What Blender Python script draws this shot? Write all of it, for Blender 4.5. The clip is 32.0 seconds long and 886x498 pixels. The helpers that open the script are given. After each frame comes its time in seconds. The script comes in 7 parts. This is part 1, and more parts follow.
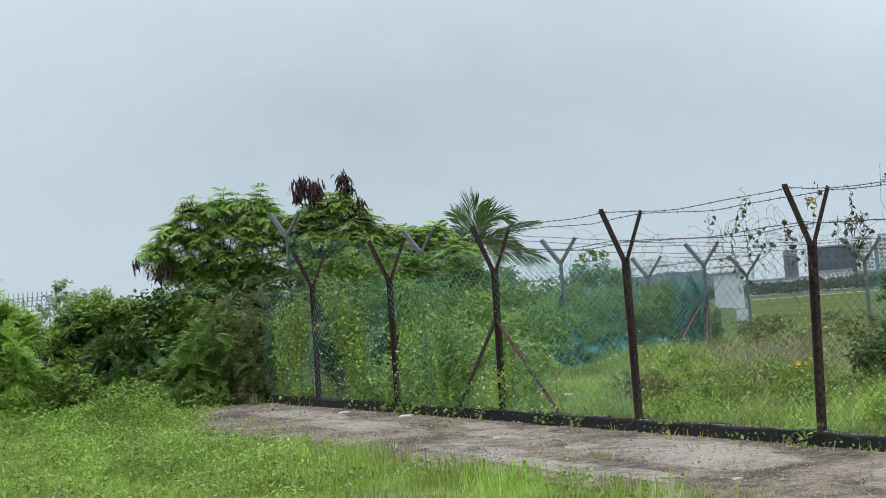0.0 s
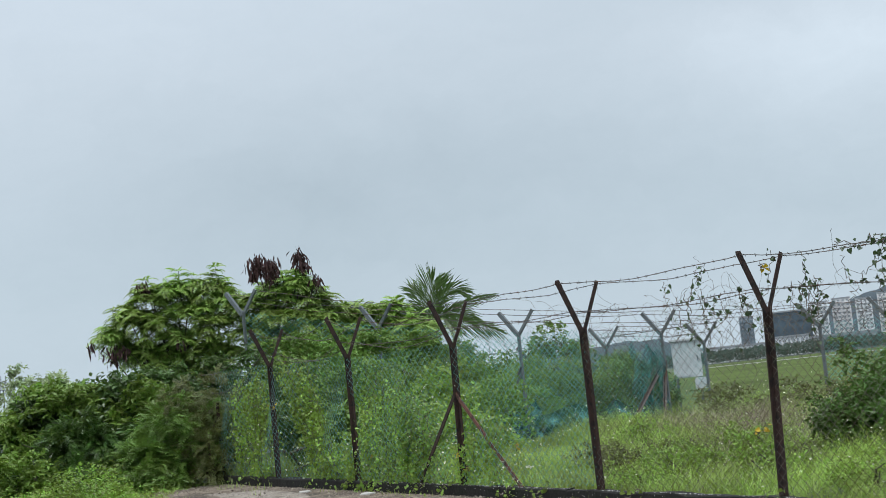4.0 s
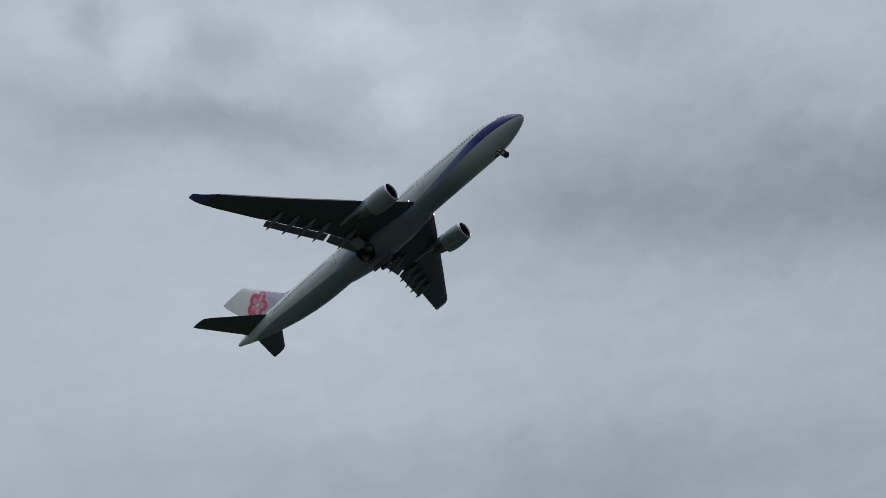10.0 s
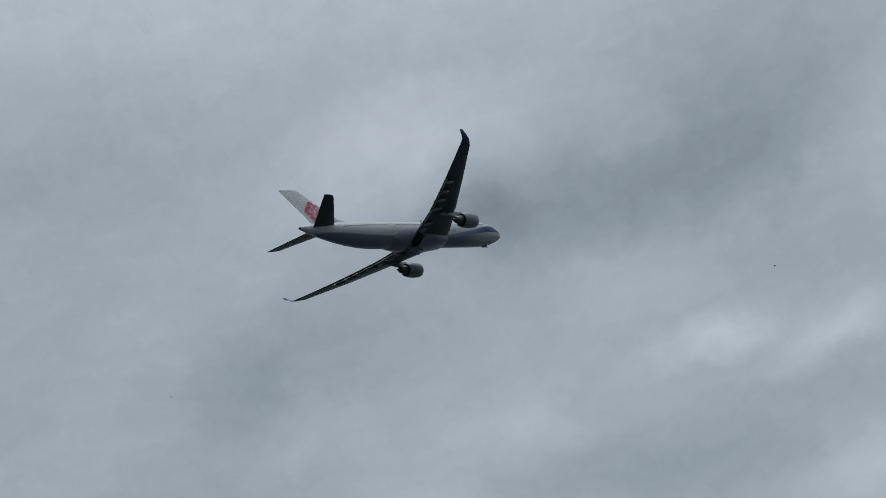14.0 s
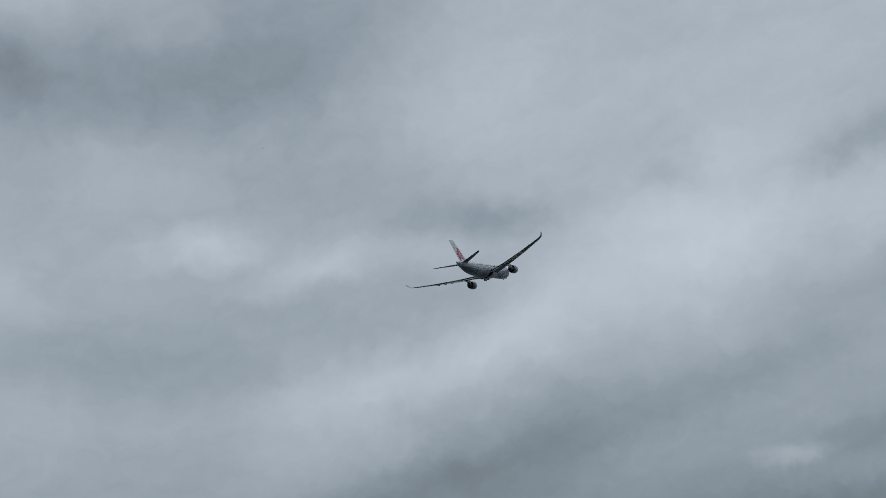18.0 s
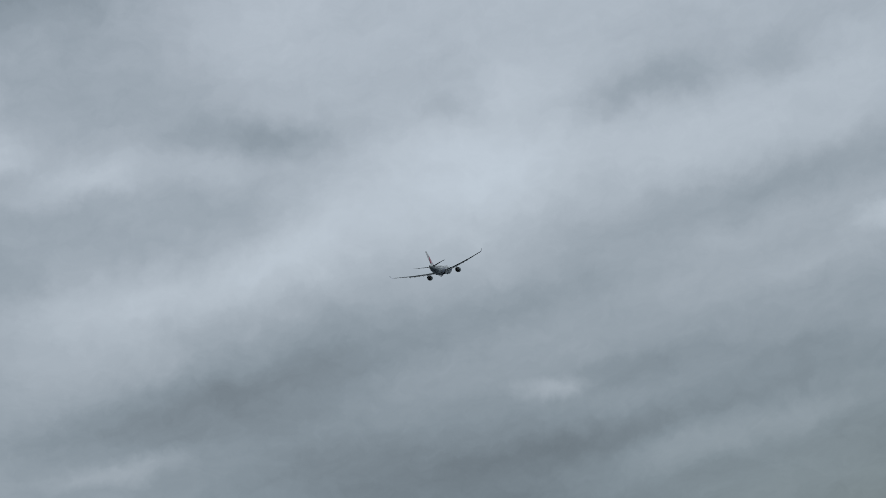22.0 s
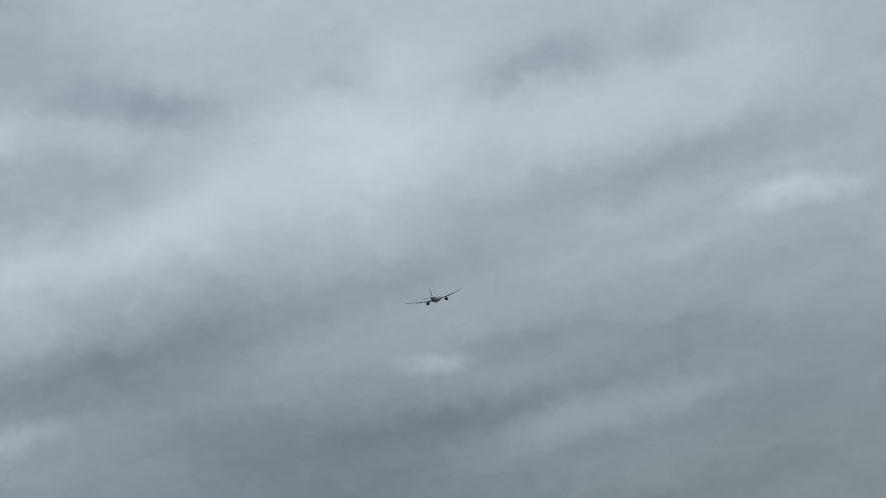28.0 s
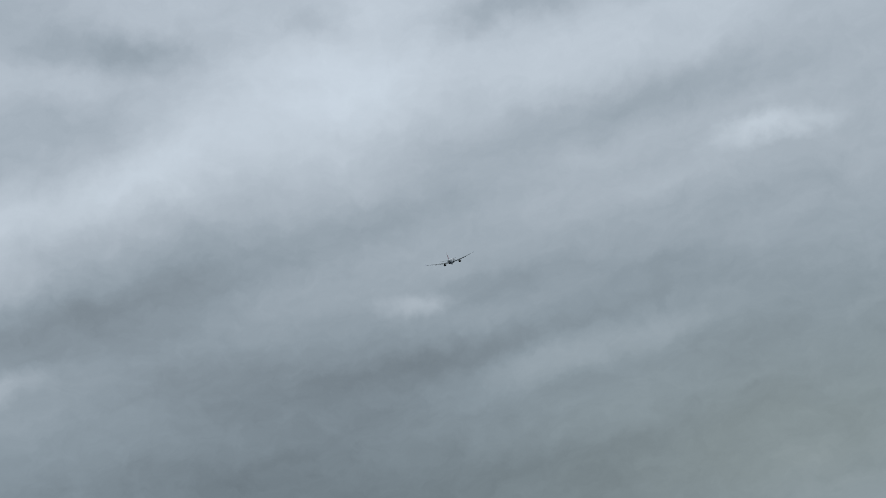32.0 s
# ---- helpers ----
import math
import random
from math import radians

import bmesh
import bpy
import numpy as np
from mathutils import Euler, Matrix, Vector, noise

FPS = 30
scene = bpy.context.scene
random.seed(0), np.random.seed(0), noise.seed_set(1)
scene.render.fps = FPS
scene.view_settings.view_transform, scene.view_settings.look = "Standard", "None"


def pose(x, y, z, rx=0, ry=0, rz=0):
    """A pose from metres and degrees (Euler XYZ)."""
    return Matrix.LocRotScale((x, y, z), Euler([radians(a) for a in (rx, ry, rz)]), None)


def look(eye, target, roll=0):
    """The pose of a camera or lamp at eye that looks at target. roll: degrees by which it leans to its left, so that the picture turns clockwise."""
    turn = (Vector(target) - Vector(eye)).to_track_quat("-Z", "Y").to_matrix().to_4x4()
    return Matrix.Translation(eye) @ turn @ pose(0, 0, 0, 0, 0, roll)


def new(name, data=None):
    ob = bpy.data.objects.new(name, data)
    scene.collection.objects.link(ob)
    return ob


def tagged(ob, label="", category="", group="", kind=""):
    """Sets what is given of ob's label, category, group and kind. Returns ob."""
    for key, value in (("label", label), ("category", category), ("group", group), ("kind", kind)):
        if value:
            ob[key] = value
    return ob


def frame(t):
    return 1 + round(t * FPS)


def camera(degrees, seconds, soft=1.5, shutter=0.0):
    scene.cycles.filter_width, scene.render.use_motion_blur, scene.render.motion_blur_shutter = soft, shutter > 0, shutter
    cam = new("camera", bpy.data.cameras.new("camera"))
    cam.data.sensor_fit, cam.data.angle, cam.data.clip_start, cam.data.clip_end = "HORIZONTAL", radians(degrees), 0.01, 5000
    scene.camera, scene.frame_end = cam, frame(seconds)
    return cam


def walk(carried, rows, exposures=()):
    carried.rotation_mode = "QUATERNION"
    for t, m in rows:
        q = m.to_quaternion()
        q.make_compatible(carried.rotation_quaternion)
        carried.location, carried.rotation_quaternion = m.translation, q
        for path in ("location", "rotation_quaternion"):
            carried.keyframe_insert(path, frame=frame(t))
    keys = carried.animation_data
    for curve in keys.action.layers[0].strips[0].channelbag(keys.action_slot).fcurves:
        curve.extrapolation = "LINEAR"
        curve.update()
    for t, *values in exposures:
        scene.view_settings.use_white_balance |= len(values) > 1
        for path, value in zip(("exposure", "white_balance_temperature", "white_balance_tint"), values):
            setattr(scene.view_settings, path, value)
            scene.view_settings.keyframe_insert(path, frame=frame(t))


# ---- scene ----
def aim(eye, yaw, pitch, roll):
    """The pose of a camera at eye: degrees to the right of +y, up, and lean."""
    y, p, r = radians(yaw), radians(pitch), radians(roll)
    ahead = Vector((math.sin(y) * math.cos(p), math.cos(y) * math.cos(p), math.sin(p)))
    side = Vector((math.cos(y), -math.sin(y), 0))
    up = side.cross(ahead)
    m = Matrix((side * math.cos(r) + up * math.sin(r), up * math.cos(r) - side * math.sin(r), -ahead)).transposed().to_4x4()
    return Matrix.Translation(eye) @ m


# the viewer stands on the grass and only turns
EYE = Vector((0, 0, 1.7))
PATH = [
    (0, 0.00, 2.59, -4.58), (0.5, 0.06, 2.45, -4.86), (1, -0.15, 2.04, -5.16), (1.5, -0.13, 1.63, -5.45),
    (2, 0.14, 1.52, -5.75), (2.5, 0.48, 1.95, -6.00), (4.5, 2.66, 6.56, -5.89), (5, 3.62, 7.73, -5.65),
    (5.5, 5.00, 8.79, -5.71), (6, 6.74, 9.80, -5.88), (6.5, 8.92, 10.99, -6.03), (7, 11.57, 12.45, -6.11),
    (7.5, 14.67, 14.16, -6.07), (8, 18.23, 16.14, -6.57), (8.5, 22.56, 18.44, -7.03), (9, 27.84, 21.26, -7.96),
    (9.5, 34.15, 24.42, -8.90), (10, 42.35, 28.03, -10.02), (10.5, 52.13, 31.46, -11.39), (11, 63.29, 34.31, -13.03),
    (11.5, 75.17, 36.23, -14.90), (12, 87.22, 36.92, -16.33), (12.5, 98.81, 36.76, -18.18), (13, 109.89, 35.69, -17.77),
    (13.5, 119.62, 34.05, -18.58), (15.5, 138.38, 27.99, -14.34), (16, 140.64, 26.81, -14.17), (16.5, 142.46, 25.67, -14.11),
    (17, 143.94, 24.74, -13.94), (17.5, 145.14, 24.12, -13.75), (18, 146.37, 23.61, -13.52), (18.5, 147.63, 23.07, -13.57),
    (19, 148.98, 22.41, -13.60), (19.5, 150.31, 21.74, -13.44), (20, 151.61, 21.05, -13.33), (20.5, 152.75, 20.52, -13.16),
    (21, 153.70, 19.99, -13.04), (21.5, 154.33, 19.41, -13.12), (22, 154.61, 18.84, -13.10), (22.5, 154.83, 18.32, -13.10),
    (23, 155.12, 17.93, -12.98), (23.5, 155.46, 17.62, -13.01), (24, 155.89, 17.45, -13.01), (24.5, 156.25, 17.33, -13.08),
    (25, 156.56, 17.30, -13.09), (25.5, 156.82, 17.23, -13.34), (27.5, 158.31, 17.15, -13.47), (28, 158.83, 16.91, -13.23),
    (28.5, 159.28, 16.52, -13.61), (29, 159.62, 16.04, -13.63), (29.5, 159.63, 15.59, -13.68), (30, 159.50, 15.32, -13.81),
    (30.5, 159.30, 15.10, -14.08), (31, 159.17, 14.88, -14.26), (31.5, 159.14, 14.69, -14.61), (32, 159.14, 14.54, -14.35)]
cam = camera(33.08, 32.0, soft=0.7)
walk(cam, [(t, aim(EYE, a, b, c)) for t, a, b, c in PATH],
     exposures=[(0, 0.13), (2.0, 0.24), (4.0, 0.1), (5.0, -0.08), (6.0, -0.15), (7.0, -0.45), (8.0, -0.71), (9.0, -0.79), (10.0, -0.75), (11.0, -0.77), (12.0, -0.85), (16.0, -0.82), (20.0, -0.8), (25.0, -0.73), (28.0, -0.71), (30.0, -0.65), (32.0, -0.6)])

# ---- sky and light ----
world = bpy.data.worlds.new("sky")
scene.world = world
world.use_nodes = True


def nd(tree, kind, **values):
    n = tree.nodes.new(kind)
    for key, value in values.items():
        if key.startswith("i_"):
            n.inputs[int(key[2:])].default_value = value
        elif key == "op":
            n.operation = value
        elif key == "blend":
            n.blend_type = value
        elif key == "dtype":
            n.data_type = value
        elif key == "gtype":
            n.gradient_type = value
        elif key == "vtype":
            n.vector_type = value
        elif key == "dims":
            n.noise_dimensions = value
    return n


def math_node(tree, op, a, b=None, c=None):
    n = nd(tree, "ShaderNodeMath", op=op)
    for i, v in enumerate((a, b, c)):
        if v is None:
            continue
        if isinstance(v, (int, float)):
            n.inputs[i].default_value = v
        else:
            tree.links.new(v, n.inputs[i])
    return n.outputs[0]


def ramp(tree, fac, stops):
    n = tree.nodes.new("ShaderNodeValToRGB")
    e = n.color_ramp.elements
    while len(e) < len(stops):
        e.new(0.5)
    for el, (p, c) in zip(e, stops):
        el.position, el.color = p, (*c, 1) if len(c) == 3 else c
    tree.links.new(fac, n.inputs[0])
    return n.outputs[0]


SUN_AZ, SUN_EL = 215, 74


def build_sky():
    t = world.node_tree
    t.nodes.clear()
    coord = t.nodes.new("ShaderNodeTexCoord")
    sep = t.nodes.new("ShaderNodeSeparateXYZ")
    t.links.new(coord.outputs["Generated"], sep.inputs[0])
    x, y, z = sep.outputs
    # degrees: bearing to the right of a line that lies behind all clouds, and height
    bearing = math_node(t, "MULTIPLY", math_node(t, "ARCTAN2", math_node(t, "MULTIPLY", y, -1.0), x), 180 / math.pi)
    bearing = math_node(t, "ADD", bearing, 90.0)
    height = math_node(t, "MULTIPLY", math_node(t, "ARCSINE", z), 180 / math.pi)
    flat = t.nodes.new("ShaderNodeCombineXYZ")
    t.links.new(bearing, flat.inputs[0])
    t.links.new(height, flat.inputs[1])
    # the cloud edges wander
    warp = nd(t, "ShaderNodeTexNoise", i_2=0.11, i_3=4.0, i_4=0.55)
    t.links.new(flat.outputs[0], warp.inputs[0])
    off = nd(t, "ShaderNodeVectorMath", op="SUBTRACT")
    t.links.new(warp.outputs[1], off.inputs[0])
    off.inputs[1].default_value = (0.5, 0.5, 0.5)
    sc = nd(t, "ShaderNodeVectorMath", op="MULTIPLY")
    t.links.new(off.outputs[0], sc.inputs[0])
    sc.inputs[1].default_value = (4.5, 2.4, 0)
    moved = nd(t, "ShaderNodeVectorMath", op="ADD")
    t.links.new(flat.outputs[0], moved.inputs[0])
    t.links.new(sc.outputs[0], moved.inputs[1])
    fray = nd(t, "ShaderNodeTexNoise", i_2=0.55, i_3=5.0, i_4=0.6)
    t.links.new(flat.outputs[0], fray.inputs[0])
    off = nd(t, "ShaderNodeVectorMath", op="SUBTRACT")
    t.links.new(fray.outputs[1], off.inputs[0])
    off.inputs[1].default_value = (0.5, 0.5, 0.5)
    sc = nd(t, "ShaderNodeVectorMath", op="MULTIPLY_ADD")
    t.links.new(off.outputs[0], sc.inputs[0])
    sc.inputs[1].default_value = (3.0, 1.6, 0)
    t.links.new(moved.outputs[0], sc.inputs[2])
    here = sc.outputs[0]

    # broad cover, then drawn-out streaks, then fine tufts
    total = None

    def add(value, weight):
        nonlocal total
        v = math_node(t, "MULTIPLY", value, weight)
        total = v if total is None else math_node(t, "ADD", total, v)

    def noise_layer(scale, stretch, turn, detail, weight, rough=0.55):
        m = nd(t, "ShaderNodeMapping")
        m.inputs["Rotation"].default_value = (0, 0, radians(turn))
        m.inputs["Scale"].default_value = (scale, scale * stretch, scale)
        t.links.new(here, m.inputs[0])
        n = nd(t, "ShaderNodeTexNoise", i_2=1.0, i_3=detail, i_4=rough)
        t.links.new(m.outputs[0], n.inputs[0])
        add(math_node(t, "MULTIPLY", math_node(t, "SUBTRACT", n.outputs[0], 0.5), broken), weight)

    # over the field the cover is even; it breaks up further round
    rise = nd(t, "ShaderNodeMapRange")
    rise.interpolation_type = "SMOOTHSTEP"
    t.links.new(bearing, rise.inputs[0])
    for i, v in ((1, 8.0), (2, 42.0), (3, 0.3), (4, 1.0)):
        rise.inputs[i].default_value = v
    broken = rise.outputs[0]
    noise_layer(0.05, 1.8, -8, 3.0, 0.14)
    noise_layer(0.16, 2.4, -6, 6.0, 0.20, 0.62)
    noise_layer(0.42, 1.8, -5, 8.0, 0.20, 0.66)
    noise_layer(1.2, 1.4, 4, 6.0, 0.10, 0.62)

    def bank(az, el, w, h, turn, weight):
        cloud(az, el, w, h, turn, weight, True)

    def cloud(az, el, w, h, turn, weight, even=False):
        m = nd(t, "ShaderNodeMapping")
        m.vector_type = "TEXTURE"
        m.inputs["Location"].default_value = (az, el, 0)
        m.inputs["Rotation"].default_value = (0, 0, radians(turn))
        m.inputs["Scale"].default_value = (w, h, 1)
        t.links.new(here, m.inputs[0])
        g = nd(t, "ShaderNodeTexGradient", gtype="SPHERICAL" if even else "QUADRATIC_SPHERE")
        t.links.new(m.outputs[0], g.inputs[0])
        if not even:
            add(g.outputs[1], weight)
            return
        soft = nd(t, "ShaderNodeMapRange")
        soft.interpolation_type = "SMOOTHSTEP"
        soft.inputs[4].default_value = weight
        t.links.new(g.outputs[1], soft.inputs[0])
        add(soft.outputs[0], 1.0)

    cloud(155, 3, 62, 16, 0, -0.42)
    cloud(20, 9, 55, 9, 0, -0.08)
    cloud(150, 8, 75, 11, 0, -0.30)
    cloud(152, 27, 60, 10, 0, 0.16)
    cloud(42, 33, 48, 20, 0, 0.26)
    cloud(108, 38, 40, 24, 0, -0.18)
    cloud(25, 22, 40, 9, 0, 0.12)
    cloud(1, 12, 30, 13, 0, -0.03)
    cloud(-3, 8, 20, 8, 0, -0.14)
    cloud(33.6, 34.0, 15.1, 3.4, -10, -0.25)
    cloud(39.8, 36.9, 9.5, 2.3, -10, 0.16)
    cloud(60.4, 26.3, 33.9, 4.9, -13, -0.29)
    cloud(48.7, 28.5, 18.2, 6.1, -13, -0.29)
    cloud(28.8, 21.0, 28.5, 8.4, -10, -0.20)
    cloud(43.3, 18.9, 36.1, 5.7, -10, -0.09)
    cloud(-0.8, 9.8, 20.0, 5.7, -5, 0.07)
    cloud(15.1, 14.4, 31.4, 6.1, -8, -0.11)
    cloud(38.5, 15.0, 13.8, 3.4, -8, -0.11)
    cloud(4.8, 8.6, 30.7, 6.1, -7, -0.07)
    bank(148.9, 19.8, 6.1, 2.7, 12, 0.24)
    bank(155.3, 21.4, 8.2, 4.6, 2, 0.29)
    bank(166.1, 20.5, 14.2, 2.9, -5, 0.22)
    bank(141.3, 19.0, 6.8, 2.5, 7, 0.26)
    bank(140.5, 16.4, 6.3, 2.1, 2, 0.11)
    bank(172.5, 15.6, 4.3, 0.8, 2, 0.33)
    bank(157.5, 12.8, 2.3, 0.8, -8, 0.24)
    bank(162.8, 9.3, 9.3, 1.3, 2, 0.18)
    bank(161.2, 7.2, 12.3, 2.3, -5, 0.11)
    bank(140.2, 12.8, 3.9, 0.8, 7, 0.18)
    bank(160.0, 24.5, 5.0, 1.9, -3, 0.09)
    bank(172.7, 21.6, 4.1, 1.9, -3, 0.15)
    bank(144.4, 24.0, 7.9, 1.5, -8, 0.11)
    bank(168.8, 18.1, 10.0, 1.7, -1, -0.18)
    bank(160.3, 16.9, 8.3, 2.3, 7, -0.09)
    bank(149.7, 16.1, 14.6, 1.8, 2, -0.19)
    bank(143.9, 14.5, 11.0, 2.1, 2, -0.24)
    bank(161.5, 12.6, 4.7, 1.1, -1, -0.15)
    bank(166.4, 11.6, 4.7, 1.9, 2, -0.09)
    bank(159.8, 10.5, 8.9, 1.0, -1, -0.11)
    bank(151.0, 11.2, 12.4, 2.9, -8, -0.18)
    bank(143.8, 26.9, 11.1, 3.2, -3, -0.13)
    bank(148.4, 24.4, 6.7, 1.4, -8, -0.13)
    bank(156.7, 23.9, 1.7, 1.0, -13, -0.11)
    bank(164.6, 22.8, 3.7, 1.4, -3, -0.14)
    bank(170.4, 22.5, 3.3, 1.5, -3, -0.13)
    bank(141.9, 22.3, 8.6, 2.3, -8, -0.09)
    bank(171.3, 13.3, 4.7, 1.1, 7, -0.09)
    bank(167.8, 14.7, 5.9, 1.0, 2, 0.09)
    bank(136.4, 25.6, 2.5, 1.5, -4, 0.17)
    bank(140.6, 24.0, 3.7, 1.1, -9, 0.13)
    bank(147.2, 29.2, 6.5, 4.2, 6, 0.11)
    bank(134.1, 28.4, 5.2, 2.3, -4, 0.07)
    bank(157.7, 22.0, 6.2, 3.8, 6, 0.07)
    bank(148.4, 24.3, 3.8, 1.6, -9, -0.11)
    bank(139.1, 31.2, 17.8, 4.2, -9, -0.18)
    bank(165.3, 23.2, 4.1, 1.5, 1, -0.10)
    bank(134.0, 21.6, 11.5, 3.0, -9, -0.11)
    bank(143.1, 15.5, 27.6, 4.2, -4, -0.11)
    bank(125.9, 36.3, 9.4, 3.8, 1, 0.19)
    bank(137.7, 33.4, 3.6, 1.5, 6, 0.09)
    bank(149.2, 28.5, 6.9, 5.3, 6, 0.11)
    bank(136.2, 25.5, 4.2, 1.5, -4, 0.13)
    bank(127.7, 24.4, 3.8, 2.1, -4, 0.13)
    bank(123.1, 22.0, 4.5, 2.1, -9, 0.15)
    bank(139.7, 23.7, 3.7, 1.1, 1, 0.11)
    bank(147.3, 19.5, 8.9, 1.5, 6, 0.11)
    bank(143.2, 33.8, 10.1, 5.7, 6, -0.18)
    bank(126.9, 33.0, 6.4, 1.6, -9, -0.14)
    bank(133.6, 32.4, 11.7, 3.4, -4, -0.11)
    bank(156.2, 24.2, 3.3, 1.9, -4, -0.10)
    bank(145.3, 24.4, 5.4, 1.2, -4, -0.09)
    bank(132.5, 21.4, 10.6, 2.3, -9, -0.09)
    bank(138.7, 27.5, 25.7, 9.9, -4, -0.09)
    bank(127.0, 37.3, 7.2, 3.0, -3, 0.10)
    bank(111.5, 43.9, 15.8, 3.0, -8, 0.03)
    bank(90.1, 31.5, 4.5, 3.0, -8, 0.11)
    bank(100.1, 36.5, 9.5, 2.3, -3, 0.04)
    bank(112.8, 31.7, 2.7, 2.7, 52, 0.07)
    bank(115.7, 35.0, 11.6, 4.6, -3, 0.06)
    bank(120.0, 29.8, 10.1, 3.6, 2, -0.14)
    bank(116.2, 28.4, 5.6, 3.2, 22, -0.11)
    bank(128.9, 32.4, 3.6, 3.8, 42, -0.14)
    bank(91.0, 38.7, 5.4, 2.3, -8, -0.06)
    bank(115.3, 25.2, 7.6, 2.3, -8, -0.11)
    bank(100.8, 31.1, 11.1, 2.3, -8, -0.08)
    bank(54.6, 43.0, 5.2, 1.9, 7, 0.08)
    bank(68.2, 41.8, 5.1, 1.9, -3, 0.09)
    bank(51.0, 38.4, 7.3, 2.3, 7, 0.06)
    bank(71.4, 36.8, 7.1, 3.0, -3, 0.07)
    bank(72.7, 26.3, 8.5, 3.0, -3, 0.04)
    bank(64.3, 42.0, 5.6, 1.6, -8, -0.20)
    bank(59.0, 41.9, 4.1, 1.5, -3, -0.09)
    bank(72.1, 31.4, 8.9, 2.3, 2, -0.04)
    bank(50.3, 32.2, 9.9, 3.4, 2, -0.11)
    bank(48.2, 36.6, 4.7, 2.3, -3, -0.09)
    bank(30.3, 37.0, 3.6, 2.9, 50, 0.19)
    bank(25.2, 37.5, 3.4, 1.9, -10, 0.11)
    bank(40.2, 36.2, 4.7, 1.9, 0, 0.10)
    bank(42.4, 33.8, 2.7, 1.5, 10, 0.15)
    bank(48.3, 34.9, 2.8, 2.3, 40, 0.11)
    bank(51.4, 27.7, 13.7, 6.5, -10, 0.10)
    bank(43.2, 30.3, 11.0, 3.8, -10, 0.06)
    bank(28.5, 37.9, 2.3, 1.6, -10, -0.19)
    bank(33.9, 36.6, 3.1, 1.6, 0, -0.18)
    bank(38.9, 34.9, 3.9, 1.8, 0, -0.13)
    bank(31.0, 34.0, 14.2, 1.6, -10, -0.18)
    bank(25.5, 33.4, 5.9, 1.6, -10, -0.11)
    bank(52.4, 34.5, 5.3, 2.0, -5, -0.17)
    bank(56.2, 30.9, 6.9, 2.3, -5, -0.11)
    bank(57.7, 28.9, 3.5, 1.5, -10, -0.08)
    bank(28.9, 22.7, 18.6, 7.2, -10, -0.06)
    bank(30.7, 22.2, 19.7, 9.1, -8, 0.17)
    bank(77.2, 45.7, 16.4, 5.7, -6, -0.17)
    bank(98.2, 36.3, 12.3, 9.9, -6, 0.14)
    bank(16.9, 25.3, 10.5, 4.6, -8, 0.07)
    bank(53.4, 28.0, 22.4, 5.7, -8, -0.13)
    bank(77.6, 37.9, 18.3, 6.1, -8, 0.10)
    bank(47.9, 39.2, 12.8, 7.6, -3, -0.09)
    bank(69.8, 25.1, 12.6, 4.2, -8, -0.11)
    bank(17.3, 10.7, 11.6, 5.7, -1, 0.13)
    bank(21.3, 11.0, 13.6, 2.7, -4, 0.07)
    bank(14.7, 22.2, 16.4, 3.8, -2, 0.04)
    bank(71.6, 39.2, 10.8, 4.9, -6, -0.11)
    bank(45.6, 18.9, 20.1, 3.4, -10, -0.09)

    base = ramp(t, math_node(t, "DIVIDE", height, 90.0), [
        (0.0, (0.50, 0.60, 0.68)), (0.06, (0.52, 0.62, 0.70)), (0.14, (0.59, 0.68, 0.765)), (0.25, (0.64, 0.735, 0.835)), (0.42, (0.67, 0.76, 0.87)), (0.6, (1.08, 1.2, 1.34)), (1.0, (1.82, 2.0, 2.16))])
    gain = math_node(t, "ADD", total, 1.0)
    gain = math_node(t, "MAXIMUM", gain, 0.3)
    # thin bright cover is whiter, thick cover greyer and greener
    tone = ramp(t, math_node(t, "MULTIPLY_ADD", total, 1.4, 0.5), [(0.1, (0.955, 1.0, 1.015)), (0.5, (1.0, 1.0, 1.0)), (0.85, (1.015, 1.0, 0.99))])
    # the low sky far round is warmer
    low = nd(t, "ShaderNodeMapping")
    low.vector_type = "TEXTURE"
    low.inputs["Location"].default_value = (170, 4, 0)
    low.inputs["Scale"].default_value = (26, 9, 1)
    t.links.new(here, low.inputs[0])
    far_glow = nd(t, "ShaderNodeTexGradient", gtype="QUADRATIC_SPHERE")
    t.links.new(low.outputs[0], far_glow.inputs[0])
    warm = ramp(t, far_glow.outputs[1], [(0.0, (1, 1, 1)), (0.8, (1.04, 1.005, 0.93))])
    tinted = nd(t, "ShaderNodeVectorMath", op="MULTIPLY")
    t.links.new(base, tinted.inputs[0])
    t.links.new(warm, tinted.inputs[1])
    base = tinted.outputs[0]
    hued = nd(t, "ShaderNodeVectorMath", op="MULTIPLY")
    t.links.new(base, hued.inputs[0])
    t.links.new(tone, hued.inputs[1])
    lit = nd(t, "ShaderNodeVectorMath", op="SCALE")
    t.links.new(hued.outputs[0], lit.inputs[0])
    t.links.new(gain, lit.inputs[3])
    sky = t.nodes.new("ShaderNodeTexSky")
    sky.sky_type, sky.sun_disc = "NISHITA", False
    sky.sun_elevation, sky.sun_rotation = radians(SUN_EL), radians(SUN_AZ)
    above = nd(t, "ShaderNodeVectorMath", op="SCALE")
    t.links.new(sky.outputs[0], above.inputs[0])
    above.inputs[3].default_value = 0.08
    both = nd(t, "ShaderNodeMix")
    both.data_type = "RGBA"
    both.inputs[0].default_value = 0.04
    t.links.new(lit.outputs[0], both.inputs[6])
    t.links.new(above.outputs[0], both.inputs[7])
    bg = t.nodes.new("ShaderNodeBackground")
    bg.inputs[1].default_value = 1.0
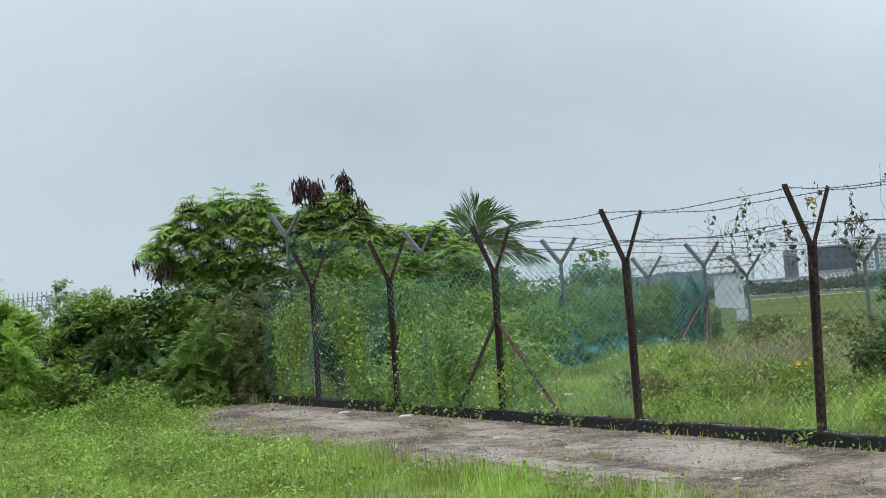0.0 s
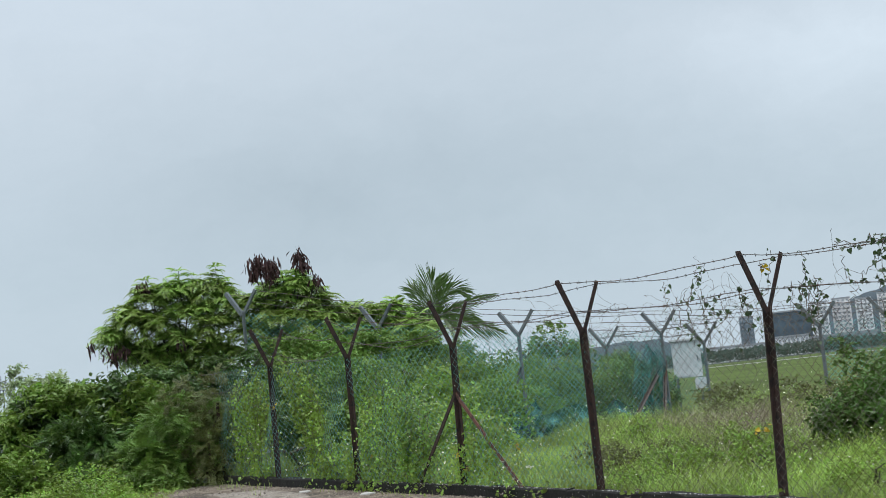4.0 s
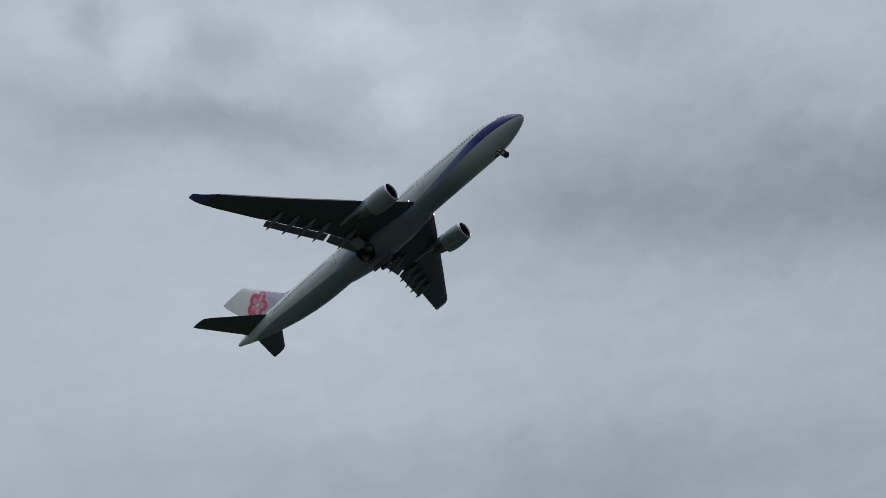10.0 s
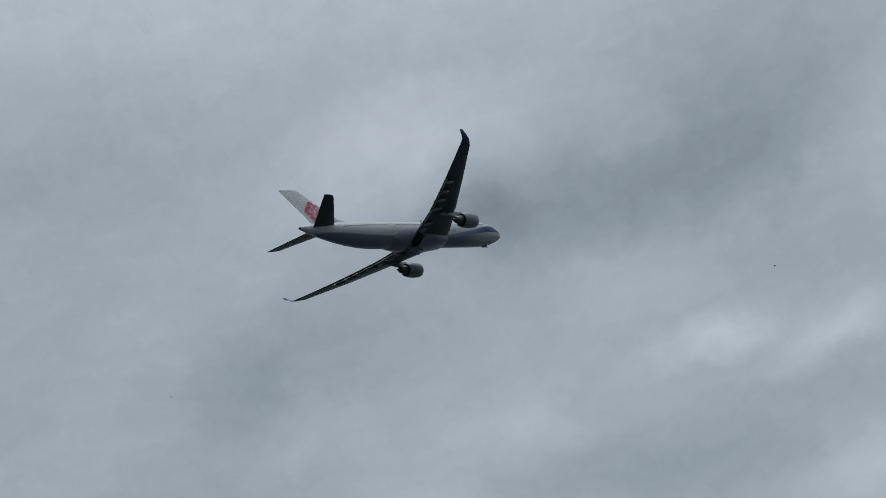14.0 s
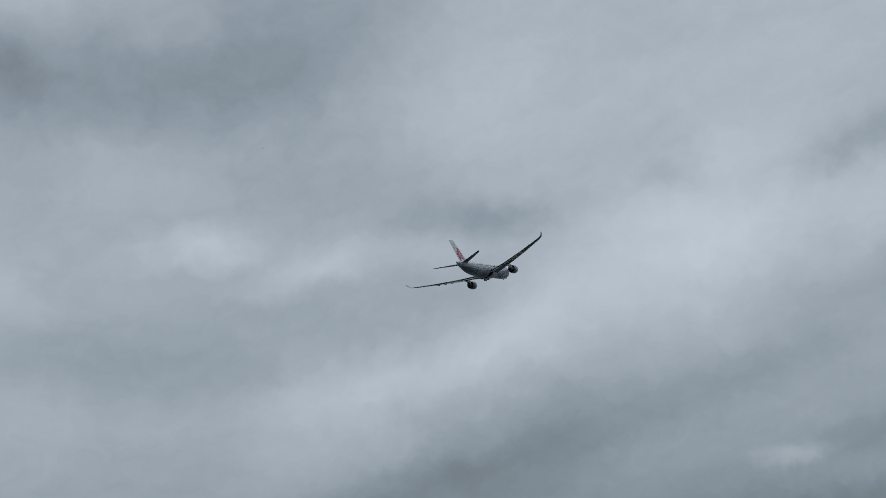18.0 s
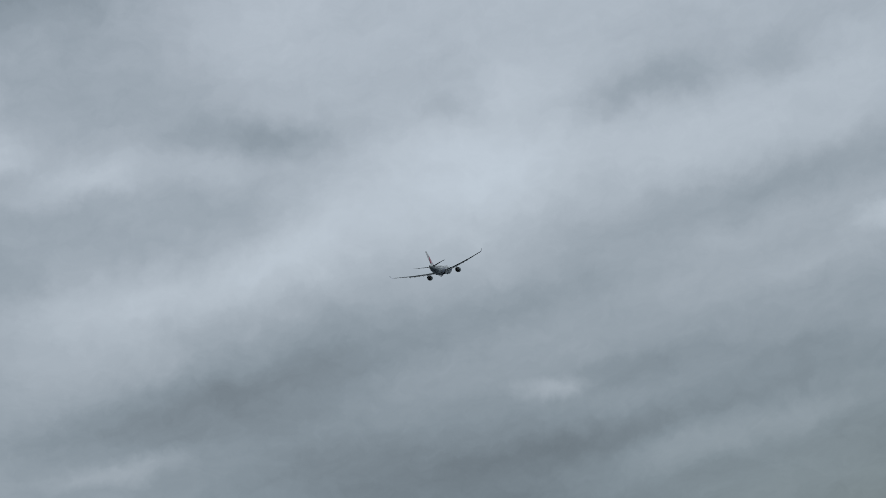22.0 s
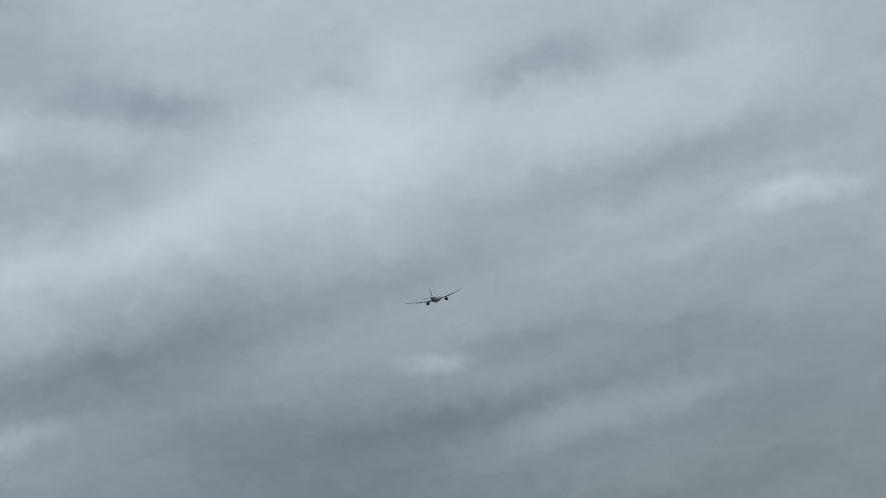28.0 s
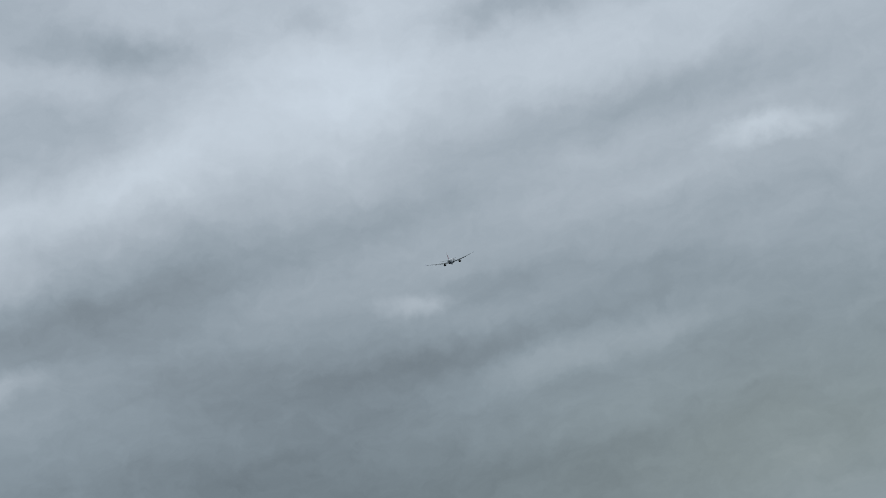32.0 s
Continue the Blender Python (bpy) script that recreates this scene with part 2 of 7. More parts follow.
    t.links.new(both.outputs[2], bg.inputs[0])
    out = t.nodes.new("ShaderNodeOutputWorld")
    t.links.new(bg.outputs[0], out.inputs[0])


build_sky()
sun = new("sun", bpy.data.lights.new("sun", "SUN"))
sun.data.energy, sun.data.angle, sun.data.color = 1.9, radians(20), (0.97, 0.985, 1.0)
sun.matrix_world = look((0, 0, 50), Vector((0, 0, 50)) - Vector((math.sin(radians(SUN_AZ)) * math.cos(radians(SUN_EL)), math.cos(radians(SUN_AZ)) * math.cos(radians(SUN_EL)), math.sin(radians(SUN_EL)))))


# ---- materials ----
def material(name, color, rough=0.6, metal=0.0, vary=0.15, scale=3.0, bump=0.0, bump_scale=30.0, island=0.0, second=None, spots=0.5, shine=0.5, tufts=False):
    """A surface with stains at one scale, grain at another, and where wanted a second colour in patches."""
    m = bpy.data.materials.new(name)
    m.use_nodes = True
    t = m.node_tree
    p = t.nodes["Principled BSDF"]
    p.inputs["Roughness"].default_value, p.inputs["Metallic"].default_value = rough, metal
    p.inputs["Specular IOR Level"].default_value = shine
    co = t.nodes.new("ShaderNodeTexCoord").outputs["Object"]
    big = nd(t, "ShaderNodeTexNoise", i_2=scale, i_3=6.0, i_4=0.6)
    fine = nd(t, "ShaderNodeTexNoise", i_2=scale * 14, i_3=3.0)
    t.links.new(co, big.inputs[0])
    t.links.new(co, fine.inputs[0])
    v = math_node(t, "ADD", math_node(t, "MULTIPLY", big.outputs[0], 0.7), math_node(t, "MULTIPLY", fine.outputs[0], 0.3))
    lo = [max(0, c * (1 - vary * 1.6)) for c in color]
    hi = [min(1, c * (1 + vary * 1.6)) for c in color]
    col = ramp(t, v, [(0.32, lo), (0.68, hi)])
    if second:
        patch = ramp(t, big.outputs[0], [(spots - 0.06, (0, 0, 0)), (spots + 0.06, (1, 1, 1))])
        mx = nd(t, "ShaderNodeMix")
        mx.data_type = "RGBA"
        t.links.new(patch, mx.inputs[0])
        t.links.new(col, mx.inputs[6])
        mx.inputs[7].default_value = (*second, 1)
        col = mx.outputs[2]
    if island:
        geo = t.nodes.new("ShaderNodeNewGeometry")
        hsv = t.nodes.new("ShaderNodeHueSaturation")
        r = geo.outputs["Random Per Island"]
        if tufts:
            at = t.nodes.new("ShaderNodeAttribute")
            at.attribute_name = "tuft"
            r = math_node(t, "ADD", math_node(t, "MULTIPLY", r, 0.5), math_node(t, "MULTIPLY", at.outputs["Fac"], 0.5))
        t.links.new(math_node(t, "MULTIPLY_ADD", r, island * 0.045, 0.5 - island * 0.028), hsv.inputs[0])
        t.links.new(math_node(t, "MULTIPLY_ADD", r, island * 1.0, 1.0 - island * 0.45), hsv.inputs[2])
        t.links.new(col, hsv.inputs[4])
        col = hsv.outputs[0]
    t.links.new(col, p.inputs["Base Color"])
    if bump:
        bn = nd(t, "ShaderNodeTexNoise", i_2=bump_scale, i_3=5.0)
        t.links.new(co, bn.inputs[0])
        b = t.nodes.new("ShaderNodeBump")
        b.inputs[0].default_value = bump
        b.inputs[1].default_value = 0.02
        t.links.new(bn.outputs[0], b.inputs["Height"])
        t.links.new(b.outputs[0], p.inputs["Normal"])
    return m


def leafy(name, color, vary=0.25, island=1.25, thin=0.35, rough=0.45):
    """Leaves: some light passes through them."""
    m = material(name, color, rough, 0, vary, 0.7, island=island, tufts=True)
    t = m.node_tree
    p = t.nodes["Principled BSDF"]
    src = p.inputs["Base Color"].links[0].from_socket
    tr = t.nodes.new("ShaderNodeBsdfTranslucent")
    t.links.new(src, tr.inputs[0])
    mix = t.nodes.new("ShaderNodeMixShader")
    mix.inputs[0].default_value = thin
    t.links.new(p.outputs[0], mix.inputs[1])
    t.links.new(tr.outputs[0], mix.inputs[2])
    t.links.new(mix.outputs[0], t.nodes["Material Output"].inputs[0])
    return m


def glow(name, color, power):
    m = bpy.data.materials.new(name)
    m.use_nodes = True
    p = m.node_tree.nodes["Principled BSDF"]
    p.inputs["Base Color"].default_value = (0.8, 0.8, 0.8, 1)
    p.inputs["Emission Color"].default_value = (*color, 1)
    p.inputs["Emission Strength"].default_value = power
    return m


RUST = material("rusty_steel", (0.055, 0.028, 0.022), 0.85, 0.0, 0.4, 9.0, 0.5, 60, second=(0.02, 0.014, 0.013), spots=0.52)
GALV = material("galvanised_steel", (0.17, 0.19, 0.20), 0.6, 0.2, 0.2, 6.0, second=(0.10, 0.12, 0.125), spots=0.6)
RUST_RED = material("red_rusted_steel", (0.17, 0.075, 0.055), 0.85, 0.0, 0.35, 9.0, 0.4, 60, second=(0.06, 0.03, 0.025), spots=0.56)
WIRE = material("weathered_wire", (0.10, 0.09, 0.085), 0.6, 0.4, 0.3, 4.0, second=(0.10, 0.05, 0.03), spots=0.55)
LINK = material("rusted_chain_link", (0.19, 0.175, 0.15), 0.6, 0.2, 0.3, 1.2, second=(0.09, 0.06, 0.045), spots=0.54)
LINK_TEAL = material("teal_coated_chain_link", (0.14, 0.32, 0.30), 0.5, 0.0, 0.3, 1.0)
LINK_PALE = material("pale_teal_chain_link", (0.16, 0.42, 0.40), 0.5, 0.0, 0.3, 1.0)
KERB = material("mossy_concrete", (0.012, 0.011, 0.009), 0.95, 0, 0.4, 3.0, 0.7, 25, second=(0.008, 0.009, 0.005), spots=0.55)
STONE = material("pale_pebble", (0.5, 0.48, 0.45), 0.9, 0, 0.2, 8.0)
WHITE = material("white_enamel", (0.66, 0.68, 0.68), 0.5, 0, 0.08, 2.0)
BARK = material("bark", (0.10, 0.085, 0.065), 0.95, 0, 0.3, 7.0, 0.6, 40)
DRY = material("dry_stem", (0.13, 0.105, 0.085), 0.9, 0, 0.3, 5.0, island=0.4)
LEAF_DARK = leafy("dark_shrub_leaf", (0.10, 0.175, 0.03), thin=0.25)
LEAF_EDGE = leafy("deep_green_shrub_leaf", (0.072, 0.138, 0.03), island=1.4, thin=0.2, rough=0.35)
LEAF_TIP = leafy("yellow_green_tip_leaf", (0.18, 0.285, 0.05), island=1.0)
LEAF_TREE = leafy("feathery_tree_leaf", (0.23, 0.355, 0.074), island=1.45, thin=0.3, rough=0.4)
LEAF_MID = leafy("shrub_leaf", (0.15, 0.26, 0.05))
LEAF_FERN = leafy("feathery_leaf", (0.215, 0.33, 0.06), thin=0.35)
LEAF_BRIGHT = leafy("bright_young_leaf", (0.27, 0.42, 0.075))
LEAF_PALE = leafy("pale_tree_leaf", (0.34, 0.42, 0.22))
LEAF_VINE = leafy("vine_leaf", (0.20, 0.32, 0.05), island=1.3)
LEAF_WIRE = leafy("dull_vine_leaf", (0.052, 0.085, 0.034), island=0.9)
LEAF_BUSH = leafy("deep_bush_leaf", (0.078, 0.15, 0.028), island=1.3)
LEAF_YELLOW = leafy("yellow_leaf", (0.55, 0.38, 0.03), island=0.4)
LEAF_BROWN = leafy("brown_olive_leaf", (0.145, 0.165, 0.055))
LEAF_PALM = leafy("palm_leaflet", (0.105, 0.205, 0.05), island=1.0, thin=0.3, rough=0.32)
GRASS = leafy("lawn_grass_blade", (0.275, 0.385, 0.07), island=1.2, thin=0.4)
WEED = leafy("tall_weed_blade", (0.25, 0.36, 0.065), island=1.3, thin=0.35)
DRY_STALK = material("dry_weed_stalk", (0.23, 0.19, 0.135), 0.9, 0, 0.3, 5.0, island=0.6)
POD = material("dry_brown_seed_pod", (0.05, 0.022, 0.02), 0.8, 0, 0.3, 4.0, island=0.6)
FLOWER = leafy("white_flower", (0.74, 0.73, 0.55), island=0.2)


# ---- mesh helpers ----
class Geo:
    """Vertices and faces gathered for one mesh."""

    def __init__(self):
        self.v, self.f = [], []

    def add(self, verts, faces):
        n = len(self.v)
        self.v += [tuple(p) for p in verts]
        self.f += [tuple(i + n for i in f) for f in faces]
        return self

    def box(self, x0, y0, z0, x1, y1, z1, m=None):
        c = [Vector((x, y, z)) for z in (z0, z1) for y in (y0, y1) for x in (x0, x1)]
        if m is not None:
            c = [m @ p for p in c]
        return self.add(c, [(0, 2, 3, 1), (4, 5, 7, 6), (0, 1, 5, 4), (2, 6, 7, 3), (0, 4, 6, 2), (1, 3, 7, 5)])

    def tube(self, pts, radius, sides=5, cap=True):
        pts = [Vector(p) for p in pts]
        rad = radius if isinstance(radius, (list, tuple)) else [radius] * len(pts)
        vs, fs = [], []
        for i, p in enumerate(pts):
            d = (pts[min(i + 1, len(pts) - 1)] - pts[max(i - 1, 0)]).normalized()
            a = d.cross(Vector((0, 0, 1)) if abs(d.z) < 0.9 else Vector((1, 0, 0))).normalized()
            b = d.cross(a)
            for k in range(sides):
                w = 2 * math.pi * k / sides
                vs.append(p + (a * math.cos(w) + b * math.sin(w)) * rad[i])
        for i in range(len(pts) - 1):
            for k in range(sides):
                k2 = (k + 1) % sides
                fs.append((i * sides + k, i * sides + k2, (i + 1) * sides + k2, (i + 1) * sides + k))
        if cap:
            fs.append(tuple(range(sides)))
            fs.append(tuple((len(pts) - 1) * sides + k for k in reversed(range(sides))))
        return self.add(vs, fs)

    def lathe(self, profile, sides=24, m=None):
        """Rings round the x axis: (x, radius)."""
        vs, fs = [], []
        for x, r in profile:
            for k in range(sides):
                w = 2 * math.pi * k / sides
                vs.append(Vector((x, r * math.cos(w), r * math.sin(w))))
        for i in range(len(profile) - 1):
            for k in range(sides):
                k2 = (k + 1) % sides
                fs.append((i * sides + k, i * sides + k2, (i + 1) * sides + k2, (i + 1) * sides + k))
        if m is not None:
            vs = [m @ p for p in vs]
        return self.add(vs, fs)

    def loft(self, rings, cap=True):
        n = len(rings[0])
        vs = [p for r in rings for p in r]
        fs = []
        for i in range(len(rings) - 1):
            for k in range(n):
                k2 = (k + 1) % n
                fs.append((i * n + k, i * n + k2, (i + 1) * n + k2, (i + 1) * n + k))
        if cap:
            fs.append(tuple(range(n)))
            fs.append(tuple((len(rings) - 1) * n + k for k in reversed(range(n))))
        return self.add(vs, fs)

    def mesh(self, name, mat, smooth=False):
        me = bpy.data.meshes.new(name)
        me.from_pydata([tuple(p) for p in self.v], [], self.f)
        if mat:
            me.materials.append(mat)
        if smooth:
            me.polygons.foreach_set("use_smooth", [True] * len(me.polygons))
            me.set_sharp_from_angle(angle=radians(42))
        me.update()
        return me


def from_arrays(name, verts, tris, mat, tuft=None):
    """A mesh from arrays; tuft: a number from 0 to 1 for each clump of leaves, by which its green varies."""
    me = bpy.data.meshes.new(name)
    me.from_pydata(verts.tolist(), [], tris.tolist())
    if tuft is not None:
        at = me.attributes.new("tuft", "FLOAT", "POINT")
        at.data.foreach_set("value", np.repeat(tuft, len(verts) // len(tuft)).astype(np.float32))
    me.materials.append(mat)
    me.update()
    return me


def part(name, geo, mat, parent=None, label="", smooth=False, at=None):
    """One mesh object under a thing or a part; geo is a Geo or a ready mesh."""
    data = geo.mesh(name, mat, smooth) if isinstance(geo, Geo) else geo
    ob = new(name, data)
    if at is not None:
        ob.matrix_basis = at
    if parent is not None:
        ob.parent = parent
    if label:
        ob["label"] = label
    return ob


def thing(name, label, category, m=None, group="", kind=""):
    ob = new(name)
    if m is not None:
        ob.matrix_basis = m
    return tagged(ob, label, category, group, kind)


def ease(a, b, v):
    s = min(1, max(0, (v - a) / (b - a)))
    return s * s * (3 - 2 * s)


ALONG = Vector((-0.507, 0.862, 0)).normalized()
INSIDE = Vector((ALONG.y, -ALONG.x, 0))
ORIGIN = Vector((3.93, 16.23, 0))


def along(s, off=0.0, z=0.0):
    """A point s metres down the fence, off metres to its inside."""
    p = ORIGIN + ALONG * s + INSIDE * off
    return Vector((p.x, p.y, z))


def foot(s):
    """The kerb's top at s metres; the land rises a hand's width towards the fence's end."""
    return 0.14 + (0.022 * min(s, 15) if s > 0 else 0.03 * max(s, -3.5))


def fence_frame(x, y):
    d = Vector((x, y, 0)) - ORIGIN
    return d.dot(ALONG), d.dot(INSIDE)


def path_edge(s):
    """The path's ragged near edge, off the fence line; it narrows to nothing beyond the fence's end."""
    return -3.2 + 0.35 * noise.noise((s * 0.5, 3, 0)) + 0.22 * noise.noise((s * 1.7, 6, 0)) + 1.6 * ease(9.5, 15.5, s) + 1.35 * ease(15.5, 19.5, s)


def ground_z(x, y):
    s = (x - ORIGIN.x) * ALONG.x + (y - ORIGIN.y) * ALONG.y
    k = 1 - ease(45, 90, math.hypot(x, y))
    return (foot(s) - 0.21) * k + 0.03 * noise.noise((x * 0.3, y * 0.3, 0)) * (1 - ease(20, 45, math.hypot(x, y)))


# ---- ground ----
def far_spot(az, d):
    x, y = math.sin(radians(az)) * d, math.cos(radians(az)) * d
    return (x, y, ground_z(x, y) + 0.02)


def build_ground():
    ticks = [*range(0, 31), 33, 36, 40, 45, 50, 60, 75, 100, 150, 250, 450, 900, 1800, 4200]
    ax = sorted({-t for t in ticks} | set(ticks))
    g = Geo()
    n = len(ax)
    g.add([(x, y, ground_z(x, y) - 0.03) for y in ax for x in ax], [(j * n + i, j * n + i + 1, (j + 1) * n + i + 1, (j + 1) * n + i) for j in range(n - 1) for i in range(n - 1)])
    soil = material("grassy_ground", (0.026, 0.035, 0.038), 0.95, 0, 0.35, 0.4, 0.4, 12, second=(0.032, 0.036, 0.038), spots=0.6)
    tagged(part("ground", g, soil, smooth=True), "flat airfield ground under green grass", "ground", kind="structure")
    # the lawn on which the viewer stands
    g = Geo()
    lx, ly = [i * 0.75 for i in range(-24, 10)], [i * 0.75 for i in range(-8, 44)]
    g.add([(x, y, ground_z(x, y) - 0.012) for y in ly for x in lx], [(j * len(lx) + i, j * len(lx) + i + 1, (j + 1) * len(lx) + i + 1, (j + 1) * len(lx) + i) for j in range(len(ly) - 1) for i in range(len(lx) - 1) if fence_frame(lx[i], ly[j])[1] < -1.2])
    tagged(part("lawn", g, material("lawn_turf", (0.13, 0.20, 0.04), 0.95, 0, 0.4, 1.5, 0.6, 30, second=(0.11, 0.12, 0.045), spots=0.58), smooth=True), "green turf of the lawn with dry patches", "lawn", kind="structure")
    # the mown field beyond the inner fence, and the runway
    f = Geo()
    f.add([far_spot(az, d) for az in (4, 10, 16, 22, 28, 36) for d in (46, 90, 200, 480)], [(i * 4 + j, (i + 1) * 4 + j, (i + 1) * 4 + j + 1, i * 4 + j + 1) for i in range(5) for j in range(3)])
    tagged(part("field", f, material("mown_field_grass", (0.082, 0.112, 0.032), 0.95, 0, 0.3, 0.08, shine=0.05)), "pale green mown grass of the airfield", "field", kind="structure")
    t = Geo()
    t.add([far_spot(az, d) for az in (-14, -4, 4, 10, 16, 22, 28, 36) for d in (300, 321)], [(i * 2, i * 2 + 2, i * 2 + 3, i * 2 + 1) for i in range(7)])
    tagged(part("service_road", t, material("pale_concrete_road", (0.30, 0.30, 0.29), 0.9, 0, 0.12, 0.05), at=Matrix.Translation((0, 0, 0.03))), "pale concrete service road along the far hedge", "road", kind="structure")
    r = Geo()
    u = Vector((math.sin(radians(164.5)), math.cos(radians(164.5)), 0))
    s = Vector((u.y, -u.x, 0))
    mid = Vector((-20, 700, 0.03))
    r.add([mid - u * 1800 - s * 30, mid + u * 300 - s * 30, mid + u * 300 + s * 30, mid - u * 1800 + s * 30], [(0, 1, 2, 3)])
    tagged(part("runway", r, material("runway_asphalt", (0.16, 0.16, 0.155), 0.9, 0, 0.15, 0.05)), "grey asphalt runway across the airfield", "runway", kind="structure")


build_ground()

# ---- the perimeter path, kerb and front fence ----
def worn_ground(name, stops):
    """Weathered ground: blotches, cracks and grit."""
    m = bpy.data.materials.new(name)
    m.use_nodes = True
    t = m.node_tree
    p = t.nodes["Principled BSDF"]
    p.inputs["Roughness"].default_value = 0.95
    co = t.nodes.new("ShaderNodeTexCoord").outputs["Object"]
    n1 = nd(t, "ShaderNodeTexNoise", i_2=0.9, i_3=10.0, i_4=0.74)
    n2 = nd(t, "ShaderNodeTexNoise", i_2=16.0, i_3=8.0, i_4=0.7)
    n3 = nd(t, "ShaderNodeTexNoise", i_2=1.7, i_3=6.0, i_4=0.6)
    vo = nd(t, "ShaderNodeTexVoronoi", i_2=0.26)
    vo.feature = "DISTANCE_TO_EDGE"
    bend = nd(t, "ShaderNodeVectorMath", op="MULTIPLY_ADD")
    t.links.new(n3.outputs[1], bend.inputs[0])
    bend.inputs[1].default_value = (2.2, 2.2, 2.2)
    t.links.new(co, bend.inputs[2])
    for n in (n1, n2, n3):
        t.links.new(co, n.inputs[0])
    t.links.new(bend.outputs[0], vo.inputs[0])
    n4 = nd(t, "ShaderNodeTexNoise", i_2=5.0, i_3=9.0, i_4=0.75)
    t.links.new(co, n4.inputs[0])
    worn = math_node(t, "ADD", math_node(t, "MULTIPLY", n1.outputs[0], 0.62), math_node(t, "MULTIPLY", n4.outputs[0], 0.38))
    stain = ramp(t, worn, stops)
    crack = ramp(t, vo.outputs[0], [(0.0, (0.2, 0.18, 0.15)), (0.008, (1, 1, 1))])
    grain = ramp(t, n2.outputs[0], [(0.3, (0.5, 0.48, 0.45)), (0.7, (1.1, 1.1, 1.1))])
    a = nd(t, "ShaderNodeMix", blend="MULTIPLY")
    a.data_type = "RGBA"
    a.blend_type = "MULTIPLY"
    a.inputs[0].default_value = 1.0
    t.links.new(stain, a.inputs[6])
    t.links.new(crack, a.inputs[7])
    b = nd(t, "ShaderNodeMix")
    b.data_type = "RGBA"
    b.blend_type = "MULTIPLY"
    b.inputs[0].default_value = 1.0
    t.links.new(a.outputs[2], b.inputs[6])
    t.links.new(grain, b.inputs[7])
    t.links.new(b.outputs[2], p.inputs["Base Color"])
    bu = t.nodes.new("ShaderNodeBump")
    bu.inputs[0].default_value = 0.7
    bu.inputs[1].default_value = 0.03
    t.links.new(n2.outputs[0], bu.inputs["Height"])
    t.links.new(bu.outputs[0], p.inputs["Normal"])
    return m


def build_path():
    soil = worn_ground("trodden_gritty_soil", [(0.40, (0.05, 0.04, 0.031)), (0.46, (0.115, 0.09, 0.068)), (0.50, (0.20, 0.158, 0.118)), (0.55, (0.30, 0.243, 0.185)), (0.64, (0.39, 0.33, 0.265))])
    slab = worn_ground("worn_concrete", [(0.40, (0.12, 0.10, 0.082)), (0.455, (0.235, 0.20, 0.165)), (0.5, (0.325, 0.285, 0.24)), (0.6, (0.41, 0.37, 0.32))])
    g = Geo()
    rows = []
    for i in range(-14, 40):
        s = i * 0.5
        near = min(path_edge(s), -0.06)
        rows.append([along(s, near + (-0.05 - near) * k / 8, 0) for k in range(9)])
    vs = []
    for i, row in enumerate(rows):
        s = (i - 14) * 0.5
        for k, q in enumerate(row):
            q.z = foot(s) - 0.155 + 0.012 * noise.noise((q.x * 1.3, q.y * 1.3, 1)) - (0.05 if k == 0 else 0)
            vs.append(q)
    g.add(vs, [(i * 9 + k, (i + 1) * 9 + k, (i + 1) * 9 + k + 1, i * 9 + k + 1) for i in range(len(rows) - 1) for k in range(8)])
    path = tagged(part("path", g, soil, smooth=True), "gritty brown perimeter path with worn pale concrete patches", "path", kind="structure")
    # what is left of the concrete: thin ragged slabs
    for cs, co, hs, ho, skew in ((0.9, -1.2, 1.75, 0.72, 0.22), (-3.0, -1.2, 1.1, 0.75, 0.3), (1.0, -2.62, 1.7, 0.24, 0.05), (3.6, -2.3, 0.95, 0.32, 0.0), (4.6, -1.0, 0.9, 0.4, 0.1), (8.0, -1.5, 1.5, 0.5, 0.1), (11.3, -1.0, 1.5, 0.42, 0.0), (6.3, -0.6, 0.7, 0.25, 0.0)):
        g = Geo()
        loops = []
        for k in (0.05, 0.3, 0.55, 0.8, 0.97, 1.0):
            loop = []
            for j in range(72):
                w = j * 2 * math.pi / 72
                c, d = math.cos(w), math.sin(w)
                r = k * (abs(c) ** 3 + abs(d) ** 3) ** (-1 / 3) * (1 + 0.3 * noise.noise((c * 1.6 + cs, d * 1.6, co)) + 0.16 * noise.noise((c * 6 + cs, d * 6, 3)))
                q = along(cs + c * r * hs + skew * d * r * ho, co + d * r * ho, 0)
                rise = 0.012 if k < 0.99 else -0.012
                q.z = foot(fence_frame(q.x, q.y)[0]) - 0.155 + 0.012 * noise.noise((q.x * 1.3, q.y * 1.3, 1)) + rise
                loop.append(q)
            loops.append(loop)
        g.loft(loops)
        part("concrete_patch", g, slab, path, "ragged patch of pale worn concrete")
    # loose pebbles, chips and dead leaves on it
    rnd = random.Random(5)
    g = Geo()
    for _ in range(26000):
        s, o = rnd.uniform(-4, 17), -3.0 * rnd.random() ** (0.6 if rnd.random() < 0.5 else 2.0)
        q = along(s, o, foot(s) - 0.148)
        r = rnd.uniform(0.005, 0.016) * (2.2 if rnd.random() < 0.04 else 1)
        if o < path_edge(s) + 0.1 or noise.noise((q.x * 0.9, q.y * 0.9, 12)) < rnd.uniform(-0.5, 0.3):
            continue
        w = rnd.uniform(0, 6)
        g.add([q + Vector((r * math.cos(w + k * 2.1), r * math.sin(w + k * 2.1), 0)) for k in range(3)] + [q + Vector((0, 0, r * 0.9))], [(0, 1, 3), (1, 2, 3), (2, 0, 3)])
    tagged(part("gravel", g, material("chips", (0.22, 0.185, 0.15), 0.95, 0, 0.2, 3, island=1.2)), "pebbles and chips scattered on the path", "gravel", kind="stuff")
